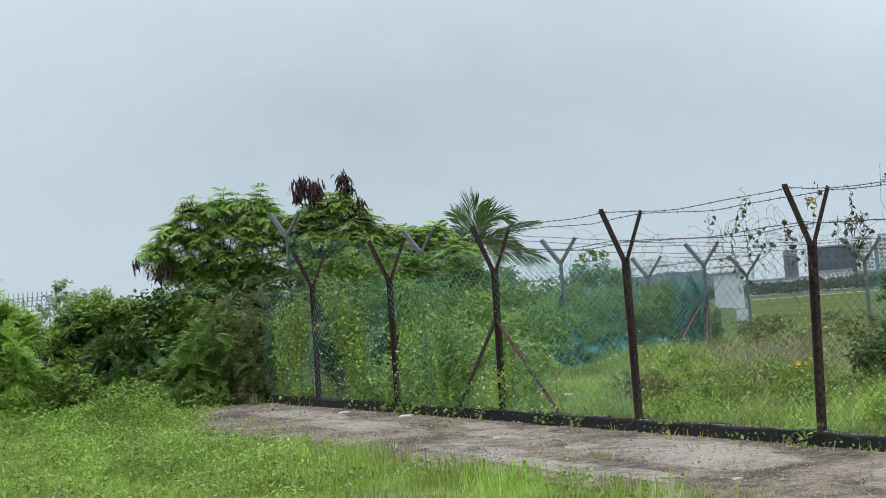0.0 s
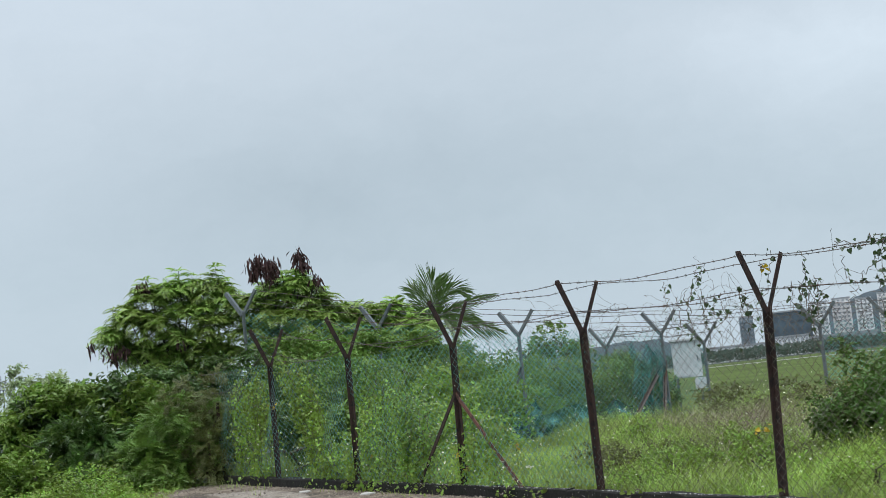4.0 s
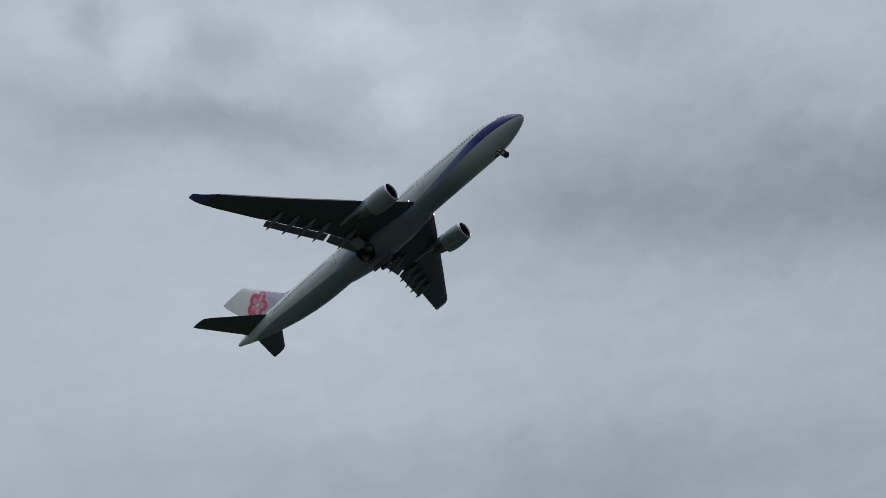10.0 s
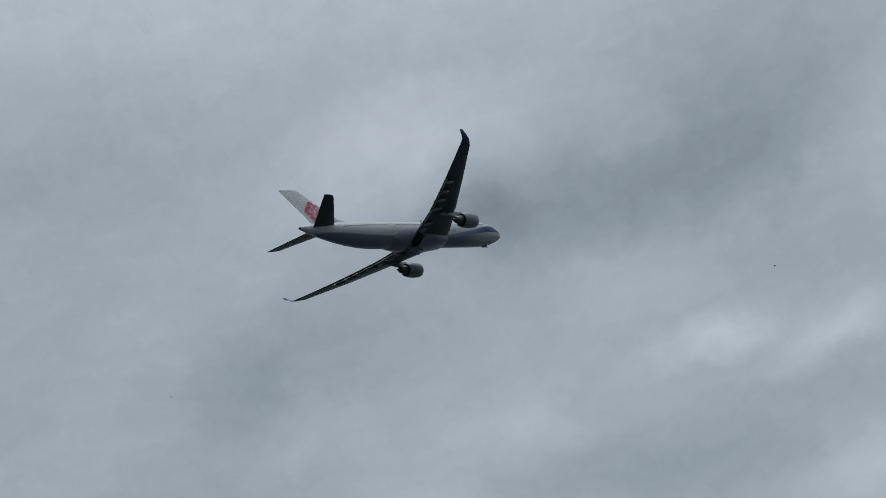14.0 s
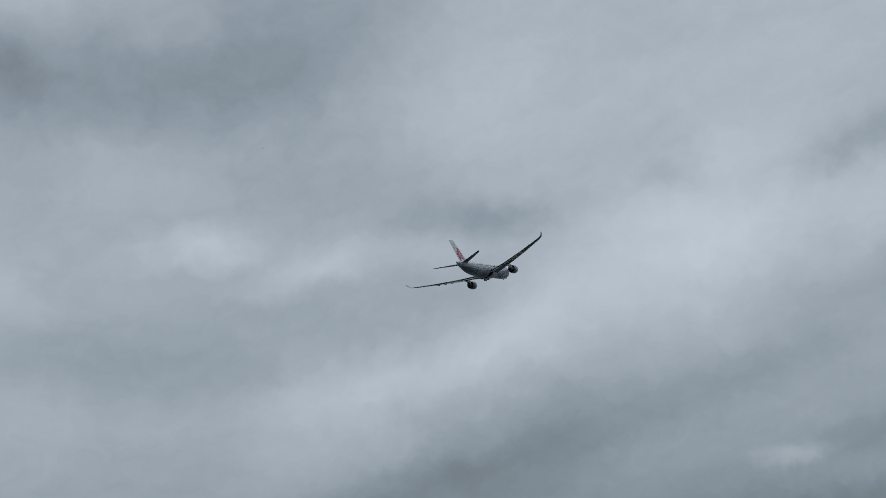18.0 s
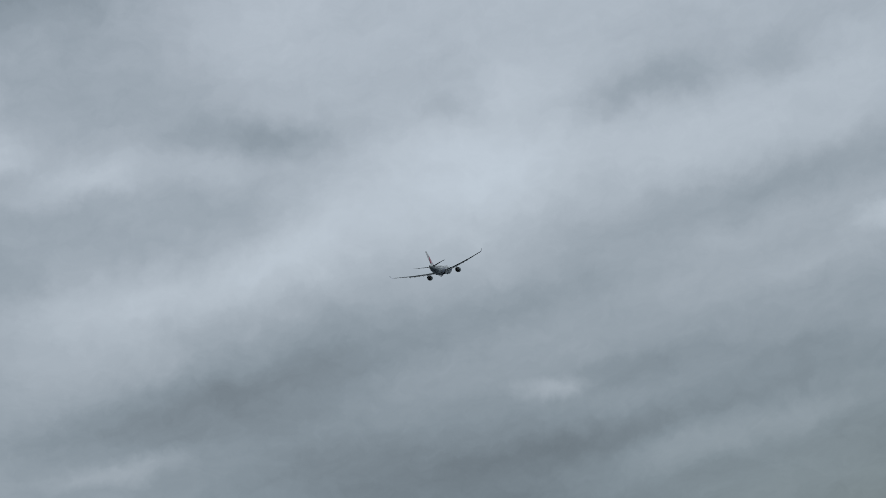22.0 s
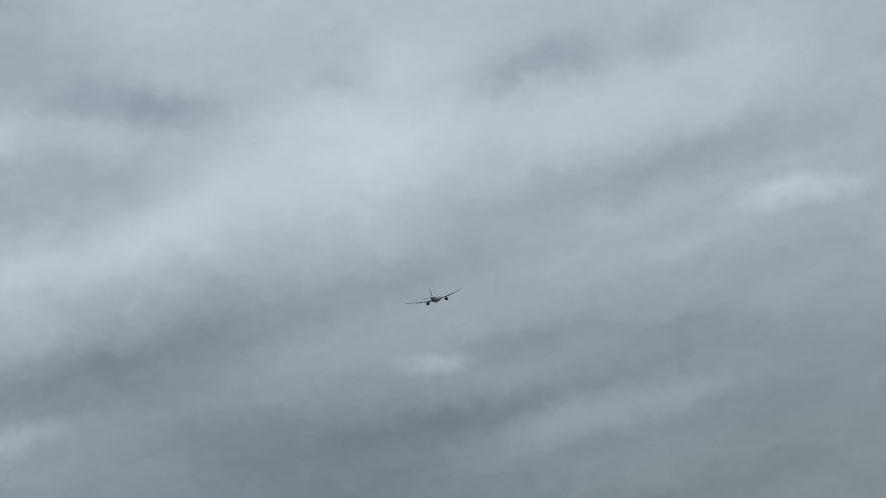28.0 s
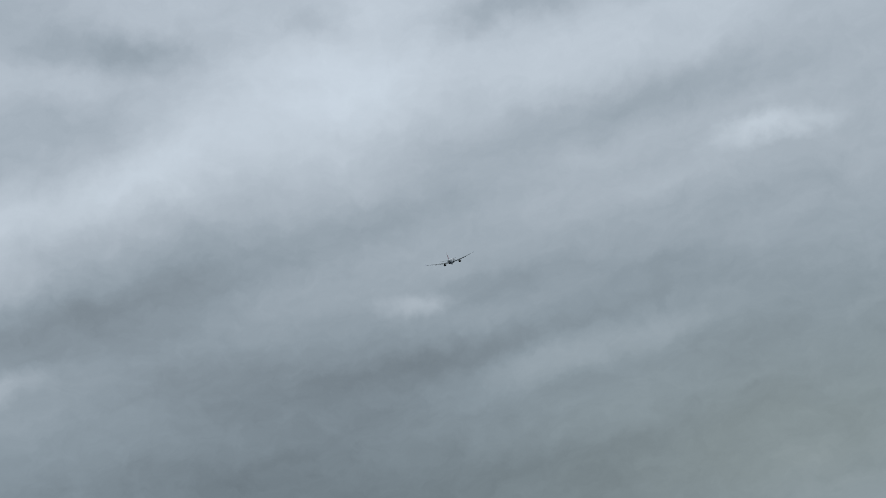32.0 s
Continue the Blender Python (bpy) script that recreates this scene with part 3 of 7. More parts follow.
    for s, o, sx in ((8.7, -0.35, 0.13), (10.6, -0.5, 0.12), (4.4, -1.4, 0.06), (-0.4, -1.2, 0.05), (-1.1, -2.2, 0.06)):
        g = Geo()
        c = along(s, o, foot(s) - 0.155)
        ring = [(math.cos(k), math.sin(k)) for k in (0.1, 1.2, 2.0, 3.3, 4.4, 5.4)]
        g.loft([[c + Vector((x * sx, y * sx * 0.7, -0.01)) for x, y in ring], [c + Vector((x * sx * 0.95, y * sx * 0.66, sx * 0.16)) for x, y in ring], [c + Vector((x * sx * 0.6, y * sx * 0.4, sx * 0.26)) for x, y in ring]])
        tagged(part("stone", g, STONE), "pale broken stone lying on the concrete path", "stone", "stones on the path")


build_path()


def build_kerb():
    rnd = random.Random(2)
    k = thing("kerb", "dark mossy concrete kerb under the fence", "kerb", kind="structure")
    s = -7.0
    while s < 15.6:
        e = min(s + 1.55, 15.7)
        g = Geo()
        n = 6
        rings = []
        for i in range(n + 1):
            q = s + 0.001 + (e - s - 0.002) * i / n
            z = foot(q)
            j = [rnd.uniform(-0.014, 0.014) for _ in range(4)]
            rings.append([along(q, -0.085 + j[0], z - 0.3), along(q, -0.08 + j[1], z - 0.015 + j[2]), along(q, -0.06, z + j[2]), along(q, 0.07, z + j[3]), along(q, 0.08, z - 0.3)])
        g.loft(rings)
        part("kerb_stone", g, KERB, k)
        s = e
    # gravel washed onto its top and white lichen flecks
    g = Geo()
    for _ in range(650):
        q = rnd.uniform(-4, 9)
        o = rnd.uniform(-0.085, -0.02)
        r = rnd.uniform(0.004, 0.011)
        c = along(q, o, foot(q) + 0.003)
        if rnd.random() < 0.25:
            c = along(q, -0.096, foot(q) - rnd.uniform(0.02, 0.18))
        g.add([c + Vector((r, 0, 0)), c + Vector((-r * 0.6, r, 0)), c + Vector((-r * 0.6, -r, 0)), c + Vector((0, 0, r))], [(0, 1, 3), (1, 2, 3), (2, 0, 3), (0, 2, 1)])
    tagged(part("grit", g, STONE), "pale grit lying along the dark kerb", "grit", kind="stuff")


build_kerb()


def angle_bar(g, a, b, size, thick, face):
    """An angle iron from a to b, its flanges along face and across it."""
    a, b = Vector(a), Vector(b)
    d = (b - a).normalized()
    u = (Vector(face) - d * d.dot(Vector(face))).normalized()
    w = d.cross(u)
    sec = [(0, 0), (size, 0), (size, thick), (thick, thick), (thick, size), (0, size)]
    g.loft([[p + u * (x - size * 0.3) + w * (y - size * 0.3) for x, y in sec] for p in (a, b)])


def fence_post(s, lean=0.0, off=0.0, h=2.06, near=0.66, mat=RUST, label="rusty angle-iron fence post with Y-shaped top arms", base=None, arms=(0.33, 0.62), turn=0.0, size=0.075, out=None, name="fence_post"):
    """A post with two arms spread across the fence; it stands in the kerb."""
    b = along(s, off, foot(s) - 0.1) if base is None else Vector(base)
    across = INSIDE if out is None else Vector(out).normalized()
    side = Vector((-across.y, across.x, 0))
    p = thing(name, label, "fence post", Matrix.Translation(b), "fence posts")
    top = Vector((0, 0, h + 0.1)) + side * lean
    g = Geo()
    angle_bar(g, (0, 0, 0), top, size, 0.012, -across)
    part("upright", g, mat, p)
    for sign, ln in ((-1, 1.0), (1, 0.94)) if arms else ():
        g = Geo()
        angle_bar(g, top + across * sign * 0.015 - Vector((0, 0, 0.06)), top + across * sign * arms[0] * ln + Vector((0, 0, arms[1] * ln)) + side * turn, size * (1.0 if sign < 0 else 0.7), 0.01, side)
        part("arm", g, mat, p)
    return p, b, top


POSTS = [(-6.3, -0.02), (-3.14, -0.05), (0.0, -0.11), (3.2, 0.0), (6.4, -0.08), (9.59, -0.04), (12.58, -0.08), (15.0, 0.02)]
post_tops = []
for s, lean in POSTS:
    if s == 15.0:
        p, b, top = fence_post(s, lean, h=1.4, arms=None, size=0.05, label="slim rusty end post of the fence without arms")
    else:
        p, b, top = fence_post(s, lean)
    post_tops.append((s, b + top))
    if s == 6.4:
        for e, mat in ((-1.45, RUST_RED), (1.25, RUST)):
            g = Geo()
            angle_bar(g, (0, 0, 1.42), along(e, 0.0, foot(s + e) + 0.09) - along(0, 0, foot(s)), 0.06, 0.01, INSIDE)
            part("brace", g, mat, p, "slanting rusty brace")


def barbed(a, b, sag, rnd, radius=0.0045):
    """A twisted wire between two points, with barbs."""
    g = Geo()
    n = 18
    ph = rnd.uniform(0, 6)
    pts = []
    for i in range(n + 1):
        k = i / n
        q = a.lerp(b, k)
        q.z += -sag * 4 * k * (1 - k) + 0.018 * math.sin(ph + 9 * k) * math.sin(math.pi * k) + rnd.uniform(-0.004, 0.004)
        pts.append(q)
    g.tube(pts, radius, 4)
    count = max(3, int((b - a).length / 0.16))
    for i in range(count):
        k = (i + 0.5) / count
        j = min(n - 1, int(k * n))
        q = pts[j].lerp(pts[j + 1], k * n - j)
        for sx in (1, -1):
            d = Vector((rnd.uniform(-1, 1), rnd.uniform(-1, 1), sx * rnd.uniform(0.5, 1))).normalized() * 0.024
            g.tube([q - d * 0.6, q + d], 0.0028, 3)
    return g


def build_wires():
    rnd = random.Random(9)
    fence = thing("barbed_wire", "sagging strands of barbed wire on the fence arms", "barbed wire")
    for (s0, t0), (s1, t1) in zip(post_tops, post_tops[1:]):
        for sign, ln in ((-1, 1.0), (1, 0.94)):
            for k in (0.94, 0.34):
                a = t0 + INSIDE * sign * 0.33 * k * ln + Vector((0, 0, 0.62 * k * ln))
                b = t1 + INSIDE * sign * 0.33 * k * ln + Vector((0, 0, 0.62 * k * ln))
                part("strand", barbed(a, b, rnd.uniform(0.02, 0.07) if s1 < 7 else rnd.uniform(0.12, 0.3), rnd), WIRE, fence)


build_wires()


def link_panel(a, b, z0, z1, mat, parent, pitch=0.085, radius=0.0026, belly=0.03, seed=0):
    """Chain link between two points on the ground line: zigzag wires that hook into one another."""
    rnd = random.Random(seed)
    a, b = Vector(a), Vector(b)
    d = b - a
    n = max(2, int(Vector((d.x, d.y)).length / pitch))
    u = d / n
    side = Vector((-d.y, d.x, 0)).normalized()
    rows = int((z1 - z0) / (pitch * 0.9))
    dz = (z1 - z0) / rows
    vs, fs = [], []
    ph = rnd.uniform(0, 9)
    for c in range(n):
        for r in range(rows + 1):
            flip = (r + c) % 2
            k = (c + flip) / n
            q = a + u * (c + flip)
            wob = belly * math.sin(ph + k * 7 + r * 0.13) * math.sin(math.pi * r / rows)
            q = Vector((q.x, q.y, z0 + (d.z * k) + r * dz)) + side * (wob + (0.003 if flip else -0.003))
            for w in range(3):
                ang = 2.094 * w
                vs.append((q.x + radius * math.cos(ang) * d.normalized().x, q.y + radius * math.cos(ang) * d.normalized().y, q.z + radius * math.sin(ang)))
            if r:
                i = len(vs) - 6
                fs += [(i, i + 1, i + 4, i + 3), (i + 1, i + 2, i + 5, i + 4), (i + 2, i, i + 3, i + 5)]
    me = bpy.data.meshes.new("mesh_panel")
    me.from_pydata(vs, [], fs)
    me.materials.append(mat)
    return part("mesh_panel", me, mat, parent)


def build_links():
    rusty = thing("chain_link_fence", "rusted diamond chain-link mesh along the path", "fence")
    teal = thing("chain_link_fence", "teal plastic-coated diamond chain-link mesh overgrown with vines", "fence")
    for i, ((s0, _), (s1, _)) in enumerate(zip(POSTS, POSTS[1:])):
        mat, par = (LINK, rusty) if s1 < 5 else (LINK_TEAL, teal)
        link_panel(along(s0, -0.03, 0), along(s1, -0.03, 0), 0.5 * (foot(s0) + foot(s1)) + 0.02, 0.5 * (foot(s0) + foot(s1)) + 2.02, mat, par, pitch=0.066, radius=0.0027 if s1 < 5 else 0.0036, belly=0.03 + 0.015 * i, seed=i)


build_links()

# ---- the inner fence, on grey steel posts ----
INNER = [(-3.7, 35.8, 4.0), (-0.55, 36.0, 3.35), (2.72, 34.9, 2.8), (6.5, 37.4, 2.53), (10.3, 36.6, 2.3), (11.9, 36.2, 2.3), (13.6, 35.6, 1.95), (17.2, 34.6, 2.1), (20.8, 33.6, 2.1)]
OUTER = [(5.66, 41.6, 2.4), (8.3, 41.2, 2.23), (4.0, 47.0, 2.2), (2.4, 52.0, 2.2)]


def build_inner():
    mesh = thing("chain_link_fence", "teal coated chain-link mesh of the inner airfield fence", "fence")
    wire = thing("barbed_wire", "barbed wire strands on grey inner fence posts", "barbed wire")
    rnd = random.Random(21)
    for line in (INNER, OUTER):
        tops = []
        for x, y, top in line:
            z = ground_z(x, y)
            post, _, _ = fence_post(0, rnd.uniform(-0.05, 0.05), base=(x, y, z - 0.1), h=top - z, mat=GALV, label="grey galvanised steel fence post with Y arms", arms=(0.46, 0.52), size=0.09, out=(0.8, -0.5, 0))
            tops.append(Vector((x, y, top)))
            for ex, ey in {6.5: ((-1.25, -0.95), (-0.3, -0.7)), 2.72: ((-0.9, 0.1),), 5.66: ((-0.5, -0.8),)}.get(x, ()):
                g = Geo()
                angle_bar(g, (0, 0, (top - z) * 0.72), (ex, ey, 0.02), 0.075, 0.012, (0.8, -0.5, 0))
                part("brace", g, WIRE if x == 6.5 else GALV, post, "slanting brace of the corner post")
        for a, b in zip(tops, tops[1:]):
            for k in (-0.9, 0.45, 0.9):
                o = Vector((0.8, -0.5, 0)).normalized() * 0.46 * k + Vector((0, 0, 0.52 * abs(k)))
                part("strand", barbed(a + o, b + o, rnd.uniform(0.0, 0.1), rnd, 0.006), WIRE, wire)
            z = ground_z(a.x, a.y)
            if 5 < a.x < 7:
                continue
            link_panel((a.x, a.y, 0), (b.x, b.y, b.z - a.z), z, a.z, LINK_PALE, mesh, pitch=0.07, radius=0.0046, seed=int(a.x * 7) + 50)


build_inner()


def build_nets():
    """Torn teal shade netting tied along the inner fence."""
    m = bpy.data.materials.new("teal_shade_netting")
    m.use_nodes = True
    t = m.node_tree
    p = t.nodes["Principled BSDF"]
    p.inputs["Roughness"].default_value = 0.7
    co = t.nodes.new("ShaderNodeTexCoord").outputs["Object"]
    n = nd(t, "ShaderNodeTexNoise", i_2=3.5, i_3=6.0)
    t.links.new(co, n.inputs[0])
    t.links.new(ramp(t, n.outputs[0], [(0.35, (0.045, 0.17, 0.16)), (0.65, (0.09, 0.29, 0.27))]), p.inputs["Base Color"])
    tr = t.nodes.new("ShaderNodeBsdfTransparent")
    mix = t.nodes.new("ShaderNodeMixShader")
    t.links.new(ramp(t, n.outputs[0], [(0.38, (0.25, 0.25, 0.25)), (0.68, (0.7, 0.7, 0.7))]), mix.inputs[0])
    t.links.new(tr.outputs[0], mix.inputs[1])
    t.links.new(p.outputs[0], mix.inputs[2])
    t.links.new(mix.outputs[0], t.nodes["Material Output"].inputs[0])
    rnd = random.Random(4)
    for (xa, ya, xb, yb, z0, z1) in ((1.9, 34.85, 3.0, 34.8, 0.25, 1.15), (5.6, 37.0, 6.45, 37.3, 0.4, 2.2), (3.1, 35.0, 5.5, 36.6, 0.25, 0.85), (-3.2, 35.6, -1.6, 35.8, 0.8, 2.6)):
        g = Geo()
        nx, nz = 26, 14
        vs = []
        ph = rnd.uniform(0, 6)
        for layer in (0, 0.004):
            for i in range(nx + 1):
                for j in range(nz + 1):
                    k = i / nx
                    edge = 0.5 * noise.noise((k * 4, ph, 0)) * (j / nz) ** 3
                    vs.append((xa + (xb - xa) * k + 0.06 * math.sin(j * 0.7 + ph), ya + (yb - ya) * k - 0.05 - layer + 0.07 * math.sin(k * 17 + j * 0.25 + ph), z0 + (z1 - z0) * j / nz + edge - 0.1 * math.sin(math.pi * k)))
        w = (nx + 1) * (nz + 1)
        g.add(vs, [(o + i * (nz + 1) + j, o + (i + 1) * (nz + 1) + j, o + (i + 1) * (nz + 1) + j + 1, o + i * (nz + 1) + j + 1) for o in (0, w) for i in range(nx) for j in range(nz)])
        tagged(part("shade_net", g, m, smooth=True), "torn teal shade netting hung on the inner fence", "netting", "netting on the inner fence")


build_nets()


# ---- the equipment cabinet beyond the fence ----
def build_cabinet():
    c = thing("equipment_cabinet", "white metal equipment cabinet on a short stand", "cabinet", pose(8.34, 44.2, ground_z(8.4, 44.2), 0, 0, -8))
    g = Geo().box(-0.41, -0.25, 0.98, 0.41, 0.25, 2.06)
    part("body", g, WHITE, c)
    part("door", Geo().box(-0.37, -0.275, 1.03, 0.37, -0.253, 2.0), WHITE, c)
    part("roof", Geo().box(-0.47, -0.32, 2.062, 0.47, 0.3, 2.12), WHITE, c)
    part("handle", Geo().box(0.28, -0.30, 1.45, 0.32, -0.276, 1.6), GALV, c)
    for x in (-0.34, 0.34):
        for y in (-0.19, 0.19):
            part("leg", Geo().box(x - 0.03, y - 0.03, -0.05, x + 0.03, y + 0.03, 0.978), GALV, c)
    j = thing("junction_box", "small white junction box beside the cabinet", "box", pose(8.62, 43.8, ground_z(8.6, 43.8), 0, 0, -8))
    part("body", Geo().box(-0.18, -0.12, 0.62, 0.2, 0.12, 0.95), WHITE, j)
    part("leg", Geo().box(-0.03, -0.03, -0.05, 0.03, 0.03, 0.618), GALV, j)


build_cabinet()


# ---- plants ----
RNG = np.random.default_rng(12)


def unit(v):
    return v / np.maximum(np.linalg.norm(v, axis=-1, keepdims=True), 1e-9)


def leaf_cloud(centres, length, width, droop=0.2, up=0.4, fold=0.25, rng=RNG, outward=None):
    """Diamond leaves, folded along the rib, each an island of two triangles. Returns verts, tris."""
    n = len(centres)
    d = rng.normal(size=(n, 3))
    d[:, 2] = d[:, 2] * 0.6 - droop
    d = unit(d)
    nrm = rng.normal(size=(n, 3)) * 0.5
    nrm[:, 2] += up * 2
    if outward is not None:
        nrm += outward * 0.9
    s = unit(np.cross(d, nrm))
    nn = unit(np.cross(s, d))
    ln = length * rng.uniform(0.6, 1.3, (n, 1))
    wd = width * rng.uniform(0.7, 1.2, (n, 1))
    base = centres
    tip = centres + d * ln
    mid = centres + d * ln * 0.45
    a = mid + s * wd * 0.5 + nn * wd * fold
    b = mid - s * wd * 0.5 + nn * wd * fold
    v = np.stack([base, a, tip, b], 1).reshape(-1, 3)
    k = np.arange(n)[:, None] * 4
    t = np.concatenate([k + [0, 1, 2], k + [0, 2, 3]], 1).reshape(-1, 3)
    return v, t


def heart_leaves(stems, length, rng, spread):
    """Heart-shaped leaves on short stalks, each hanging from its place on a vine."""
    n = len(stems)
    d = rng.normal(size=(n, 3))
    d[:, 2] = d[:, 2] * 0.5 - 0.9
    d = unit(d)
    nrm = rng.normal(size=(n, 3)) + np.array([0, -0.8, 0.6])
    s = unit(np.cross(d, nrm))
    nn = unit(np.cross(s, d))
    ln = length * rng.uniform(0.55, 1.25, (n, 1))
    base = stems + rng.normal(size=(n, 3)) * spread
    shape = ((0.0, 0.0, 0.0), (-0.16, 0.3, 0.06), (0.16, 0.5, 0.1), (0.6, 0.32, 0.05), (1.0, 0.0, -0.06), (0.6, -0.32, 0.05), (0.16, -0.5, 0.1), (-0.16, -0.3, 0.06))
    v = np.stack([base + d * ln * a + s * ln * b + nn * ln * c for a, b, c in shape], 1).reshape(-1, 3)
    k = np.arange(n)[:, None] * 8
    t = np.concatenate([k + [0, i, i + 1] for i in range(1, 7)], 1).reshape(-1, 3)
    return v, t


def fern_cloud(centres, length, pairs, leaflet, droop=0.1, rng=RNG, outward=None):
    """Feathery leaves: a rib with pairs of narrow leaflets."""
    n = len(centres)
    d = rng.normal(size=(n, 3))
    if outward is not None:
        d = d * 0.7 + outward
    d[:, 2] -= droop
    d = unit(d)
    s = unit(np.cross(d, np.array([0, 0, 1.0]) + rng.normal(size=(n, 3)) * 0.35))
    up = unit(np.cross(s, d))
    ln = length * rng.uniform(0.65, 1.25, n)
    V, T = [], []
    count = 0
    for i in range(pairs):
        k = (i + 1) / pairs
        root = centres + d * (ln * k)[:, None] - np.array([0, 0, 1.0]) * (0.24 * ln * k * k)[:, None]
        size = leaflet * (1 - 0.55 * abs(k - 0.45)) * (ln / length)
        for sgn in (1, -1):
            out = unit(s * sgn + d * 0.35 - up * 0.25)
            tip = root + out * size[:, None]
            w = d * (size * 0.26)[:, None]
            mid = root + out * (size * 0.5)[:, None]
            V.append(np.stack([root, mid + w, tip, mid - w], 1))
    v = np.stack(V, 1).reshape(-1, 3)
    m = len(v) // 4
    k = np.arange(m)[:, None] * 4
    t = np.concatenate([k + [0, 1, 2], k + [0, 2, 3]], 1).reshape(-1, 3)
    return v, t


def spray_cloud(roots, heads, length, pairs, leaflet, slim, droop, rng):
    """Drooping feathery leaves, each from its root along its own heading: a rib with pairs of slim leaflets."""
    n = len(roots)
    d = unit(heads)
    s = unit(np.cross(d, np.array([0, 0, 1.0]) + rng.normal(size=(n, 3)) * 0.25))
    ln = length * rng.uniform(0.6, 1.3, n)
    fall = droop * rng.uniform(0.5, 1.5, n)
    V = []
    for i in range(pairs):
        k = (i + 0.8) / pairs
        rib = roots + d * (ln * k)[:, None] - np.array([0, 0, 1.0]) * (fall * ln * k * k)[:, None]
        run = unit(d - np.array([0, 0, 2.0]) * (fall * k)[:, None])
        size = leaflet * (1 - 0.6 * abs(k - 0.5)) * (ln / length)
        for sgn in (1, -1):
            out = unit(s * sgn + run * 0.55 - np.array([0, 0, 0.3]))
            w = run * (size * slim)[:, None]
            mid = rib + out * (size * 0.5)[:, None]
            V.append(np.stack([rib, mid + w, rib + out * size[:, None], mid - w], 1))
    v = np.stack(V, 1).reshape(-1, 3)
    k = np.arange(len(v) // 4)[:, None] * 4
    return v, np.concatenate([k + [0, 1, 2], k + [0, 2, 3]], 1).reshape(-1, 3)


def in_blobs(blobs, n, rng=RNG, shell=0.55, loose=(0.5, 0.72), sprays=0):
    """Points in a set of ellipsoids (x, y, z, rx, ry, rz), more of them towards the outside, in loose tufts."""
    clumps = []
    for b in blobs:
        for _ in range(9):
            d = unit(rng.normal(size=3))
            k = rng.uniform(*loose)
            clumps.append((b[0] + d[0] * b[3] * 0.66, b[1] + d[1] * b[4] * 0.66, b[2] + d[2] * b[5] * 0.66, b[3] * k, b[4] * k, b[5] * k * 0.8))
    for _ in range(sprays):
        b = blobs[rng.integers(len(blobs))]
        d = unit(rng.normal(size=3) + np.array([0, 0, 0.5]))
        k = rng.uniform(0.16, 0.3)
        clumps.append((b[0] + d[0] * b[3] * 1.12, b[1] + d[1] * b[4] * 1.12, b[2] + d[2] * b[5] * 1.15, b[3] * k, b[4] * k, b[5] * k * 1.2))
    blobs = clumps
    vol = np.array([b[3] * b[4] + b[4] * b[5] + b[3] * b[5] for b in blobs])
    pick = rng.choice(len(blobs), n // 9 + 1, p=vol / vol.sum())
    b = np.array(blobs)[pick]
    d = unit(rng.normal(size=(len(b), 3)))
    r = rng.uniform(shell, 1.05, (len(b), 1))
    c = b[:, :3] + d * b[:, 3:] * r
    c = np.repeat(c, 9, 0)[:n]
    out = np.repeat(d, 9, 0)[:n]
    tuft = np.repeat(b[:, 3:].mean(1), 9)[:n, None] * 0.11
    one = rng.uniform(0, 1, len(blobs))
    shade = np.repeat(0.5 * one[pick] + 0.5 * rng.uniform(0, 1, len(b)), 9)[:n]
    return c + rng.normal(size=c.shape) * tuft, out, shade


def limbs(g, base, tips, r0, rng, sides=6):
    """Tapered limbs from the base to each tip, with a bend."""
    base = Vector(base)
    for tip in tips:
        tip = Vector(tip)
        mid = base.lerp(tip, 0.5) + Vector(rng.normal(size=3) * 0.12 * (tip - base).length)
        mid.z += 0.1 * (tip - base).length
        g.tube([base, base.lerp(mid, 0.55), mid, mid.lerp(tip, 0.6), tip], [r0, r0 * 0.8, r0 * 0.6, r0 * 0.4, r0 * 0.12], sides)


def shrub(name, label, category, blobs, n, mat, leaf=(0.13, 0.06), style="leaf", stems=6, group="", extra=None):
    """A plant with woody stems and a crown of many leaves."""
    x = sum(b[0] for b in blobs) / len(blobs)
    y = sum(b[1] for b in blobs) / len(blobs)
    z = ground_z(x, y)
    ob = thing(name, label, category, Matrix.Translation((x, y, z)), group)
    rng = np.random.default_rng(int(abs(x * 31 + y * 17)) + n)
    g = Geo()
    tips = [(b[0] - x + rng.normal() * b[3] * 0.3, b[1] - y + rng.normal() * b[4] * 0.3, b[2] - z + rng.uniform(-0.2, 0.5) * b[5]) for b in blobs for _ in range(max(1, stems // len(blobs)))]
    limbs(g, (0, 0, -0.1), tips, 0.02 + 0.01 * max(b[2] + b[5] for b in blobs), rng)
    part("trunk" if category == "tree" else "stem", g, BARK, ob)
    local = [(b[0] - x, b[1] - y, b[2] - z, *b[3:]) for b in blobs]
    c, out, shade = in_blobs(local, n, rng, loose=(0.36, 0.58) if category == "tree" else (0.5, 0.75), sprays=26 if category == "tree" else 8)
    c[:, 2] = np.maximum(c[:, 2], 0.03)
    if style == "leaf":
        v, t = leaf_cloud(c, leaf[0], leaf[1], rng=rng, outward=out)
    elif style == "spray":
        v, t = spray_cloud(c, out + rng.normal(size=c.shape) * 0.5 + np.array([0, 0, 0.35]), leaf[0], int(leaf[2]), leaf[1], 0.16, 0.4, rng)
    else:
        v, t = fern_cloud(c, leaf[0], int(leaf[2]), leaf[1], rng=rng, outward=out)
    part("crown", from_arrays("crown", v, t, mat, shade), mat, ob)
    return ob, rng


